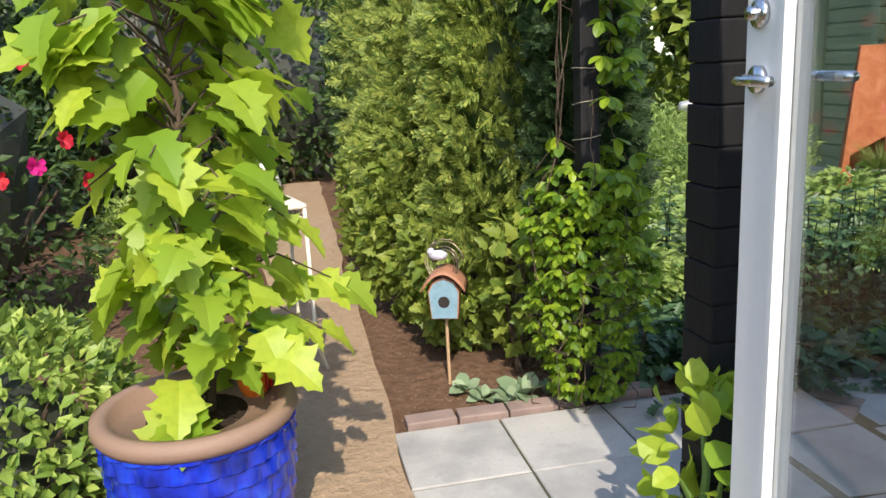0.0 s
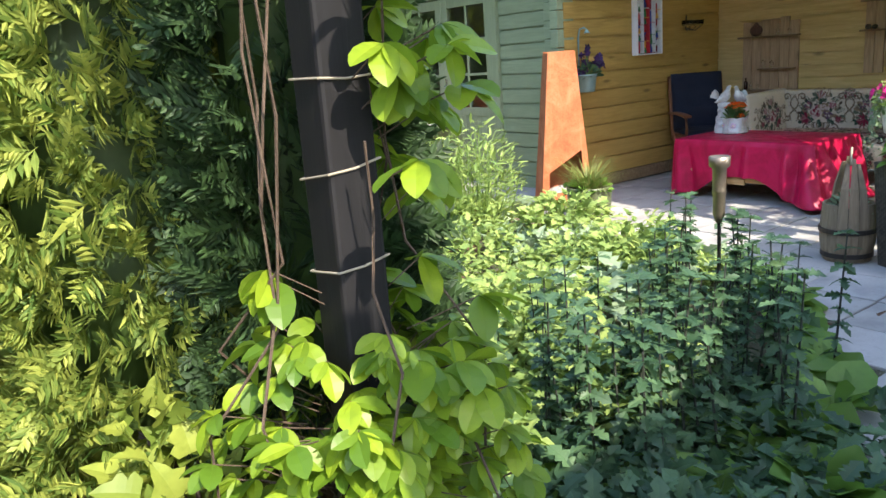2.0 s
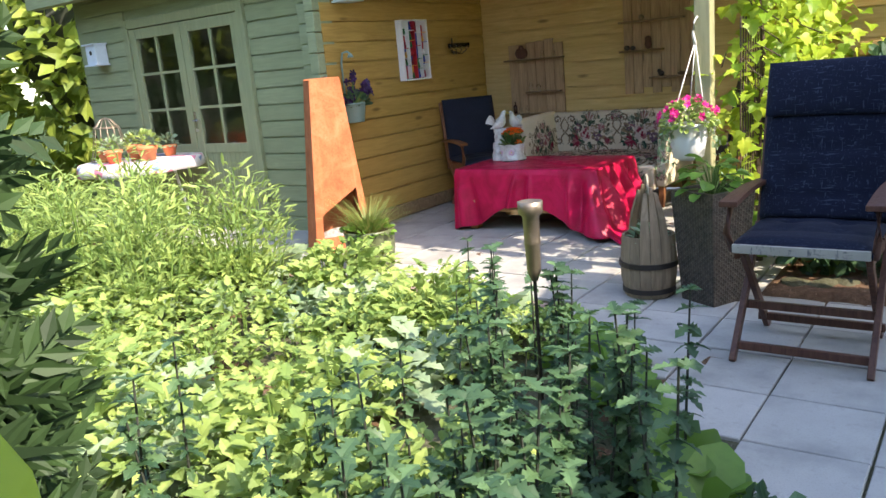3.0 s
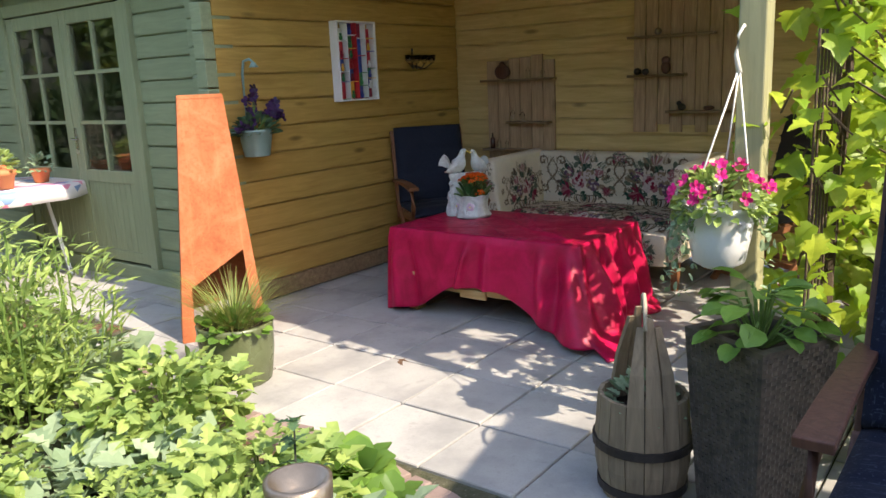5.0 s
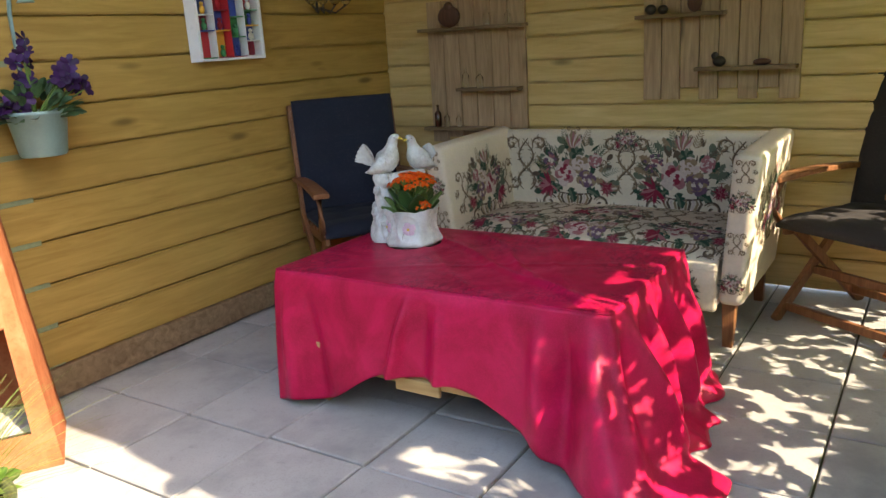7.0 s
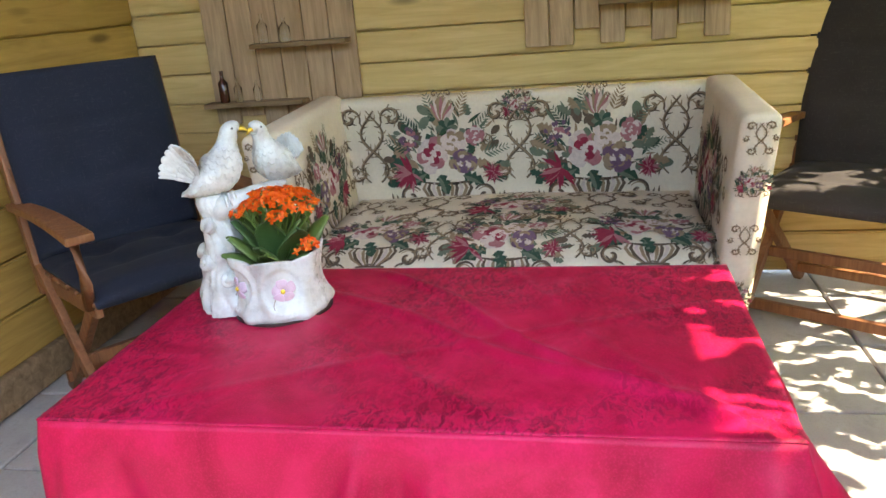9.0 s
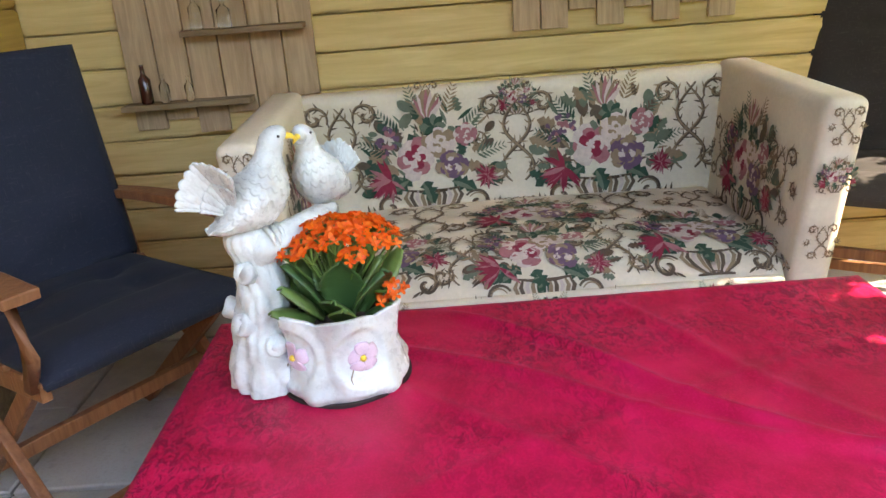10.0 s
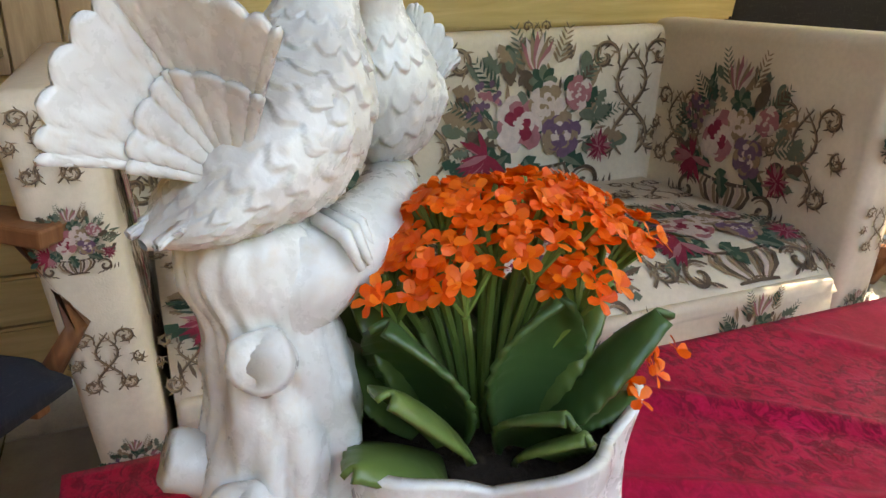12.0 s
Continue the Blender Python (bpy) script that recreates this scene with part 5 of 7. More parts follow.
def sconce():
    e = thing("wall_candelabra", "dark metal wall candelabra with glass cups", "candle holder", (7.92, WALL_Y - 0.012, 1.55))
    m = Mesh().tube([(0, 0.01, -0.06), (0, 0.0, 0.09)], 0.008)
    c = Mesh()
    for x in (-0.14, -0.05, 0.05, 0.14):
        m.tube([(0, -0.01, -0.04), (x * 0.5, -0.06, -0.07), (x, -0.08, -0.03)], 0.005)
        c.lathe([(0.012, -0.03), (0.03, -0.01), (0.034, 0.035), (0.031, 0.035), (0.028, -0.006)], 14, (x, -0.08, 0))
    part("arms", m, IRON, e, smooth=True)
    part("cups", c, GLASS, e, smooth=True)


sconce()


def curve_through(pts, n):
    """n + 1 points of a smooth line through pts (any number of values each)."""
    p = [np.array(q, float) for q in pts]
    p = [2 * p[0] - p[1]] + p + [2 * p[-1] - p[-2]]
    out = []
    for i in range(n + 1):
        f = i / n * (len(pts) - 1)
        k = min(int(f), len(pts) - 2)
        t = f - k
        a, b, c, d = p[k:k + 4]
        out.append(0.5 * (2 * b + (c - a) * t + (2 * a - 5 * b + 4 * c - d) * t * t + (3 * b - a - 3 * c + d) * t ** 3))
    return out


def scallop(u, v):
    """Overlapping rounded feathers: rises along each feather and drops at its tip."""
    v += 0.5 * (int(math.floor(u)) % 2)
    w = u - 0.45 * (1 - (2 * (v - math.floor(v)) - 1) ** 2)
    return w - math.floor(w)


def dove(e, at, rz, scale):
    """A plump dove with feathered back and folded wings, looking along -y before it is turned."""
    R = pose(*at, 0, 0, rz) @ Matrix.Scale(scale, 4)
    N = 170
    line = curve_through([(0.078, 0.008, 0.004, 0.003), (0.055, 0.014, 0.026, 0.012), (0.028, 0.028, 0.037, 0.028), (0.0, 0.046, 0.041, 0.043), (-0.02, 0.07, 0.037, 0.041), (-0.03, 0.096, 0.026, 0.028), (-0.036, 0.118, 0.02, 0.021), (-0.044, 0.136, 0.02, 0.02), (-0.057, 0.143, 0.015, 0.016), (-0.066, 0.14, 0.004, 0.004)], N)
    n, pts = 150, []
    for i, (y, z, rx, rn) in enumerate(line):
        a, b = line[max(0, i - 1)], line[min(N, i + 1)]
        d = Vector((0, b[0] - a[0], b[1] - a[1])).normalized()
        up = Vector((1, 0, 0)).cross(d) * -1
        f = i / N
        for j in range(n):
            t = 2 * math.pi * j / n
            mask = smooth(0.03, 0.1, f) * (1 - smooth(0.5, 0.68, f))
            h = 0.0032 * mask * scallop((1 - f) * 15, t / 6.283 * 14) 
            wing = 0.005 * math.exp(-((abs(math.sin(t * 0.5 + 0.785)) - 0.9) / 0.3) ** 2) * mask
            side = math.cos(t)
            pts.append(R @ (Vector((0, y, z)) + Vector((1, 0, 0)) * side * (rx + h + wing) + up * math.sin(t) * (rn + h)))
    m = Mesh().add(pts, [(i * n + j, i * n + (j + 1) % n, (i + 1) * n + (j + 1) % n, (i + 1) * n + j) for i in range(N) for j in range(n)])
    part("dove_body", m, CERAMIC, e, smooth=True, label="white glazed dove with scalloped feathers")
    # folded wings: long shells with layered flight feathers that end in a point by the tail
    for sgn in (-1, 1):
        def shell(u, v, sg=sgn):
            y = -0.022 + 0.1 * u
            wide = 0.033 * math.sin(min(1, 0.25 + u * 0.9) * math.pi) ** 0.7 * (1 - 0.75 * smooth(0.6, 1, u)) + 0.002
            bulge = 0.047 * (1 - smooth(0.1, 1.0, u) * 0.7)
            z = 0.058 - 0.048 * u + wide * (0.75 - 1.5 * v)
            h = 0.003 * scallop(u * 7.0, v * 4.0) * smooth(0, 0.08, u) - 0.01 * smooth(0.12, 0, u)
            return R @ Vector((sg * (bulge * math.cos((v - 0.45) * 1.7) + h), y, z))
        part("wing", Mesh().grid(shell, 84, 40), CERAMIC, e, smooth=True, thick=0.003)
    part("beak", Mesh().tube([tuple(R @ Vector((0, y, z))) for y, z in ((-0.06, 0.142), (-0.074, 0.139), (-0.083, 0.132))], [0.0065 * scale, 0.0045 * scale, 0.001], 10), YELLOW_DOT, e, smooth=True, label="yellow beak")
    part("eye", Mesh().ball(tuple(R @ Vector((-0.0175, -0.05, 0.144))), 0.0025, n=8).ball(tuple(R @ Vector((0.0175, -0.05, 0.144))), 0.0025, n=8), IRON, e, label="small dark eye")


def tail_fan(e, root, back, up, near, lengths):
    """A raised tail: long ridged feathers cupped from back over up to near, with a short inner layer."""
    root, dirs = Vector(root), [Vector(q).normalized() for q in (back, up, near)]
    for name, reach, count, shift in (("tail_feathers", 1.0, 13, 0.0), ("inner_feathers", 0.6, 9, 0.0025)):
        def fan(u, v, reach=reach, count=count, shift=shift):
            k = 0 if u < 0.5 else 1
            t = smooth(0, 1, u * 2 - k)
            d = dirs[k].lerp(dirs[k + 1], t).normalized()
            ln = (lengths[k] + (lengths[k + 1] - lengths[k]) * t) * reach
            q = u * count
            tip = 1 - 0.05 * (2 * (q - math.floor(q)) - 1) ** 2
            across = dirs[0].cross(dirs[2]).normalized()
            ridge = 0.003 * (1 - abs(2 * (q - math.floor(q)) - 1)) ** 0.6 + 0.0007 * math.sin(v * 40 + 9 * abs(q - math.floor(q) - 0.5))
            cup = 0.02 * (v * reach) ** 2
            side = -across if across.x > 0 else across
            return root + d * ln * tip * v + side * (ridge * v + shift + cup)
        part(name, Mesh().grid(fan, count * 8, 24), CERAMIC, e, smooth=True, thick=0.004)


def dove_planter():
    """A glazed ceramic planter: two doves on a tree stump beside a lobed bowl with a flowering plant."""
    T = 0.527
    e = thing("dove_planter", "white ceramic planter with two doves on a stump", "planter", (7.06, 5.86, T))
    blooms = ((3.57, 0.072), (2.33, 0.07))
    prof = curve_through([(0.103, 0.0), (0.108, 0.012), (0.101, 0.035), (0.094, 0.07), (0.096, 0.105), (0.103, 0.138)], 50)
    n, pts = 150, []
    for r, z in prof:
        for j in range(n):
            a = 2 * math.pi * j / n
            h = 0.0
            for a0, z0 in blooms:
                rho = math.hypot(((a - a0 + math.pi) % (2 * math.pi) - math.pi) * 0.095, (z - z0) * 0.9)
                h += 0.0045 * math.exp(-((rho - 0.046) / 0.006) ** 2) + 0.002 * math.exp(-((rho - 0.055) / 0.004) ** 2)
            h += 0.008 * math.sin(a * 6 + 0.6) * (z / 0.14) + 0.012 * math.exp(-(z / 0.035) ** 2) * max(0, math.sin(a * 5 + 0.4)) ** 2
            rim = 1 + 0.075 * (abs(math.sin(a * 3 + 0.9)) - 0.5) * smooth(0.06, 0.138, z)
            pts.append(((r + h) * math.cos(a), (r + h) * math.sin(a), z * rim))
    faces = [(i * n + j, i * n + (j + 1) % n, (i + 1) * n + (j + 1) % n, (i + 1) * n + j) for i in range(50) for j in range(n)]
    k = len(pts)
    for f, dz in ((0.93, 0.0), (0.9, -0.012), (0.88, -0.05)):
        pts += [(x * f, y * f, z + dz) for x, y, z in pts[50 * n:51 * n]]
    faces += [(50 * n + j, 50 * n + (j + 1) % n, k + (j + 1) % n, k + j) for j in range(n)]
    for i in range(2):
        faces += [(k + i * n + j, k + i * n + (j + 1) % n, k + (i + 1) * n + (j + 1) % n, k + (i + 1) * n + j) for j in range(n)]
    part("bowl", Mesh().add(pts, faces), CERAMIC, e, smooth=True)
    for a, z in blooms:
        out = Vector((math.cos(a), math.sin(a), 0.0))
        side = Vector((-math.sin(a), math.cos(a), 0))
        c = out * 0.0985 + Vector((0, 0, z))
        m, vein = Mesh(), Mesh()
        for p in range(5):
            b = p * 1.2566 + 0.35
            def petal(u, v, b=b):
                r = 0.004 + 0.024 * u
                w = (v - 0.5) * 1.42 * math.sin(0.6 + 2.0 * u)
                return c + side * r * math.cos(b + w) + Vector((0, 0, r * math.sin(b + w))) + out * (0.001 + 0.0025 * math.sin(u * 2.6) - 0.012 * u * u * abs(math.cos(b)))
            m.grid(petal, 8, 8)
        part("painted_flower", m, PINKISH, e, smooth=True, thick=0.002, label="pale violet relief flower")
        part("flower_eye", Mesh().ball(tuple(c + out * 0.003), 0.0055, n=10), YELLOW_DOT, e, smooth=True, label="yellow flower centre")
        vein.tube([c + side * (-0.018) + Vector((0, 0, -0.016)) + out * 0.002, c + side * (-0.024) + Vector((0, 0, -0.03)) + out * 0.004, c + side * (-0.02) + Vector((0, 0, -0.05)) + out * 0.006], 0.0012, 5)
        part("flower_stalk", vein, BRASS, e, label="fine gilt stalk")
    part("base", Mesh().lathe([(0.1, -0.007), (0.111, -0.006), (0.111, 0.001)], 40), IRON, e, label="black felt base")
    # stump: an uneven column with ridged bark, knots with hollow ends, a fork on top
    o = Vector((0.0, 0.125, 0))
    stem = curve_through([(0.062, 0.0, 0.0), (0.06, 0.03, 0.0), (0.05, 0.08, 0.002), (0.04, 0.13, 0.0), (0.036, 0.175, -0.004), (0.037, 0.215, -0.003), (0.041, 0.245, 0.004), (0.036, 0.27, 0.004), (0.012, 0.28, 0.004)], 80)
    n, pts = 84, []
    for r, z, dy in stem:
        for j in range(n):
            a = 2 * math.pi * j / n
            d = Vector((math.cos(a), math.sin(a), 0))
            q = r * (1 + 0.2 * noise.noise((d.x * 1.6, d.y * 1.6, z * 16)) + 0.1 * noise.noise((d.x * 5, d.y * 5, z * 9)))
            groove = abs(math.sin(a * 4.5 + 3 * noise.noise((d.x, d.y, z * 12))))
            q += 0.006 * groove ** 0.5 * (1 - smooth(0.19, 0.22, z)) + 0.002 * noise.noise((d.x * 14, d.y * 14, z * 60))
            pts.append(o + d * q + Vector((0, dy, z)))
    st = Mesh().add(pts, [(i * n + j, i * n + (j + 1) % n, (i + 1) * n + (j + 1) % n, (i + 1) * n + j) for i in range(80) for j in range(n)])
    for a, z, r, ln in ((2.55, 0.1, 0.019, 0.062), (2.9, 0.19, 0.017, 0.052), (1.5, 0.11, 0.018, 0.07), (2.0, 0.035, 0.024, 0.066), (3.6, 0.06, 0.018, 0.066)):
        d = Vector((math.cos(a), math.sin(a), 0.45)).normalized()
        b = o + Vector((0, 0, z))
        k0 = len(st.v)
        st.tube([tuple(b + d * ln * f) for f in (0.0, 0.5, 0.75, 0.95, 1.0, 0.97, 0.85)], [r * f for f in (1.7, 1.25, 1.0, 1.02, 0.85, 0.55, 0.35)], 20)
        st.v[k0:] = [tuple(Vector(q) + 0.003 * noise.noise_vector(Vector(q) * 70)) for q in st.v[k0:]]
    k0 = len(st.v)
    st.tube([tuple(q[:3]) for q in curve_through([(0.0, 0.125, 0.215), (-0.012, 0.1, 0.243), (0.02, 0.06, 0.252), (0.07, 0.03, 0.255), (0.115, 0.015, 0.258)], 20)], [0.03 - 0.0005 * i for i in range(21)], 20)
    st.v[k0:] = [tuple(Vector(q) + 0.005 * noise.noise_vector(Vector(q) * 45)) for q in st.v[k0:]]
    part("stump", st, CERAMIC, e, smooth=True)
    for kx, ky in ((-0.026, 0.085), (-0.018, 0.078), (-0.008, 0.072)):
        part("claw", Mesh().tube([(kx + 0.01, ky + 0.012, 0.275), (kx - 0.006, ky, 0.268), (kx - 0.014, ky - 0.006, 0.25)], [0.004, 0.0045, 0.002], 8), CERAMIC, e, smooth=True)
    dove(e, (-0.004, 0.112, 0.27), 25, 1.0)
    tail_fan(e, (-0.03, 0.135, 0.3), (-0.08, 1, 0.4), (0.05, 0.45, 1), (-0.35, -0.2, 0.9), (0.088, 0.112, 0.09))
    dove(e, (0.112, 0.02, 0.268), -108, 0.95)
    tail_fan(e, (0.13, 0.0, 0.3), (0.3, -1, 0.5), (0.3, -0.3, 1), (0.6, 0.5, 0.7), (0.058, 0.07, 0.06))
    # the plant
    pl = thing("kalanchoe", "orange flowering kalanchoe with fleshy green leaves", "potted plant", (7.06, 5.855, T + 0.112))
    part("soil", Mesh().lathe([(0.084, -0.012), (0.086, 0.0), (0.03, 0.012)], 24), POTTING, pl, smooth=True)
    g = np.random.default_rng(5)
    L = Mesh()
    for ring, (cnt, ln, up, out) in enumerate(((6, 0.075, 0.95, 0.04), (7, 0.11, 1.5, 0.03), (6, 0.115, 2.6, 0.02), (4, 0.09, 4.0, 0.01))):
        for k in range(cnt):
            a = 2 * math.pi * (k + g.uniform(-0.25, 0.25)) / cnt + ring * 0.55
            d = Vector((math.cos(a), math.sin(a), up * g.uniform(0.8, 1.25))).normalized()
            side = Vector((-math.sin(a), math.cos(a), g.normal(0, 0.25))).normalized()
            up2 = side.cross(d)
            size, b0 = ln * g.uniform(0.85, 1.15), Vector((math.cos(a) * out, math.sin(a) * out, 0.0))
            bend = g.uniform(0.05, 0.3)
            def paddle(u, v):
                w = 0.3 * (0.12 + 0.88 * math.sin(min(1, u * 1.02) ** 1.25 * math.pi) ** 0.8) * (1 + 0.05 * math.cos(u * 62) * smooth(0.25, 0.5, u))
                x = 2 * v - 1
                return b0 + d * (u * size) + side * (x * w * size) + up2 * (0.09 * size * x * x + bend * size * u * u * (-1 if up2.z > 0 else 1))
            L.grid(paddle, 30, 8)
    part("leaves", L, SUCCULENT, pl, smooth=True, thick=0.0035)
    S, P = Mesh(), []
    for k in range(30):
        a, r = k * 2.4, 0.078 * math.sqrt((k + 0.5) / 30)
        h = (r * math.cos(a) * 0.92, r * math.sin(a) * 1.12 - 0.012, 0.157 - 0.04 * (r / 0.078) ** 2 + g.normal(0, 0.004))
        S.tube([(h[0] * 0.2, h[1] * 0.2, 0), (h[0] * 0.6, h[1] * 0.6, h[2] * 0.55), (h[0] * 0.95, h[1] * 0.95, h[2] - 0.02)], 0.0026, 6)
        for _ in range(15):
            q = g.normal(0, 1, 3)
            q /= np.linalg.norm(q)
            q[2] = abs(q[2])
            p = np.array(h) + q * (0.02, 0.02, 0.012)
            S.tube([(h[0] * 0.95, h[1] * 0.95, h[2] - 0.02), tuple(p - q * 0.002)], [0.0013, 0.0016], 4)
            P.append((p, q * 0.7 + np.array((h[0] * 5, h[1] * 5, 0.6))))
    h = (-0.045, -0.085, 0.05)
    S.tube([(0, 0, 0), (-0.025, -0.05, 0.045), h], 0.0026, 6)
    for _ in range(13):
        p = np.array(h) + g.normal(0, 0.011, 3)
        P.append((p, (-0.5, -0.6, 0.5) + g.normal(0, 0.4, 3)))
    part("stems", S, STEM, pl, kind="stuff")
    Fm = Mesh()
    flowers(Fm, [p for p, _ in P], [q for _, q in P], 0.0098, 4, 0.9)
    part("petals", Fm, ORANGE_PETAL, pl, kind="stuff")


dove_planter()


# ---- patio edge: post, hanging basket, planters ----
tagged(part("pergola_post", Mesh().box(5.71, 5.8, 3.745, 3.835, 0, 2.5), PALE_POST, bevel=0.006), "pale green treated timber pergola post", "post", kind="structure")


def hanging_basket():
    e = thing("hanging_basket", "white hanging basket with magenta petunias on cords", "hanging basket", (5.63, 3.85, 0.73))
    e.scale = (0.85, 0.85, 1.0)
    part("bowl", Mesh().lathe([(0.06, 0), (0.1, 0.02), (0.122, 0.12), (0.13, 0.19), (0.14, 0.195), (0.14, 0.21), (0.125, 0.21), (0.115, 0.18), (0.11, 0.17)], 28), PLASTIC_WHITE, e, smooth=True)
    c = Mesh()
    top = (0.085, -0.03, 0.66)
    for a in (0.3, 2.4, 4.5):
        c.tube([(0.13 * math.cos(a), 0.13 * math.sin(a), 0.2), top], 0.004, 5)
    c.tube([(0.085, -0.03, 0.64), (0.07, -0.02, 0.7), (0.06, -0.03, 0.76), (0.09, -0.04, 0.79), (0.12, -0.05, 0.77)], [0.012, 0.009, 0.006, 0.006, 0.006], 6)
    part("cords", c, ROPE, e, smooth=True)
    m = Mesh()
    g = np.random.default_rng(2)
    p, d = dome((0, 0, 0.2), 0.16, 0.12, 420, 12, -0.15)
    leaves(m, p, d + g.normal(0, 0.4, d.shape), 0.03 + 0.025 * g.random(len(p)), "oval")
    part("leaves", m, HERB_LEAF, e, kind="stuff")
    t = Mesh()
    for k in range(15):
        a = g.uniform(0, 2 * math.pi)
        q = np.array((0.14 * math.cos(a), 0.14 * math.sin(a), 0.2))
        pts, drop = [], g.uniform(0.08, 0.3)
        for i in range(7):
            f = i / 6
            pts.append(q * (1, 1, 1) + np.array((math.cos(a) * 0.05 * f, math.sin(a) * 0.05 * f, -drop * f * f)) + g.normal(0, 0.008, 3))
        pts = np.array(pts).repeat(3, 0) + g.normal(0, 0.015, (21, 3))
        leaves(t, pts, g.normal(0, 1, (21, 3)), 0.025 + 0.015 * g.random(21), "oval")
    part("trailing_leaves", t, SILVER_LEAF, e, kind="stuff")
    f = Mesh()
    p, d = dome((0, 0, 0.235), 0.185, 0.12, 34, 6, 0.05)
    flowers(f, p, d + (-0.6, -0.2, 0.3), 0.026)
    part("petals", f, PINK_PETAL, e, kind="stuff")
    w = Mesh()
    p, d = dome((0, 0, 0.2), 0.18, 0.1, 40, 16, -0.5)
    flowers(w, p, d, 0.018)
    part("small_petals", w, WHITE_PETAL, e, kind="stuff")


hanging_basket()


def wicker_planter():
    e = thing("wicker_planter", "tall dark woven wicker planter with leafy plant", "planter", (5.34, 3.63, 0), -28)
    b, t, h = 0.115, 0.152, 0.62
    core_m = Mesh().add([(i * b, j * b, 0.0) for i, j in ((-1, -1), (1, -1), (1, 1), (-1, 1))] + [(i * t, j * t, h) for i, j in ((-1, -1), (1, -1), (1, 1), (-1, 1))] + [(i * (t - 0.03), j * (t - 0.03), h) for i, j in ((-1, -1), (1, -1), (1, 1), (-1, 1))] + [(i * (t - 0.035), j * (t - 0.035), h - 0.06) for i, j in ((-1, -1), (1, -1), (1, 1), (-1, 1))],
                        [(3, 2, 1, 0), (0, 1, 5, 4), (1, 2, 6, 5), (2, 3, 7, 6), (3, 0, 4, 7), (4, 5, 9, 8), (5, 6, 10, 9), (6, 7, 11, 10), (7, 4, 8, 11), (8, 9, 13, 12), (9, 10, 14, 13), (10, 11, 15, 14), (11, 8, 12, 15), (12, 13, 14, 15)])
    part("body", core_m, WICKER, e)
    weave = Mesh()
    rows, cols = 42, 15
    for s in range(4):
        R = Matrix.Rotation(s * math.pi / 2, 4, "Z")
        for i in range(rows):
            z = 0.015 + (h - 0.03) * i / rows
            w = b + (t - b) * z / h
            for j in range(cols):
                x0 = -w + 2 * w * j / cols
                bump = 0.006 if (i + j) % 2 else 0.002
                weave.add([tuple(R @ Vector(q)) for q in ((x0, -w - 0.001, z), (x0 + 2 * w / cols, -w - 0.001, z), (x0 + 2 * w / cols, -w - 0.001, z + 0.012), (x0, -w - 0.001, z + 0.012), (x0 + w / cols, -w - bump, z + 0.002), (x0 + w / cols, -w - bump, z + 0.011))], [(0, 4, 5, 3), (4, 1, 2, 5), (0, 1, 4), (3, 5, 2)])
    part("weave", weave, WICKER, e, kind="stuff")
    part("soil", Mesh().box(-t + 0.03, t - 0.03, -t + 0.03, t - 0.03, h - 0.075, h - 0.05), POTTING, e)
    m = Mesh()
    g = np.random.default_rng(8)
    P, D = dome((0, 0, h - 0.02), 0.2, 0.17, 40, 3, 0.05)
    leaves(m, P * (0.8, 0.8, 1), D * (1, 1, 0.2), 0.06 + 0.04 * g.random(len(P)), "broad", 0.2, 0.4)
    part("leaves", m, LETTUCE_LEAF, e, kind="stuff")
    s = Mesh()
    for q in P:
        s.tube([(0, 0, h - 0.06), tuple(q * (0.5, 0.5, 1)), tuple(q * (0.8, 0.8, 1))], 0.004, 5)
    part("stems", s, STEM, e, kind="stuff")


wicker_planter()


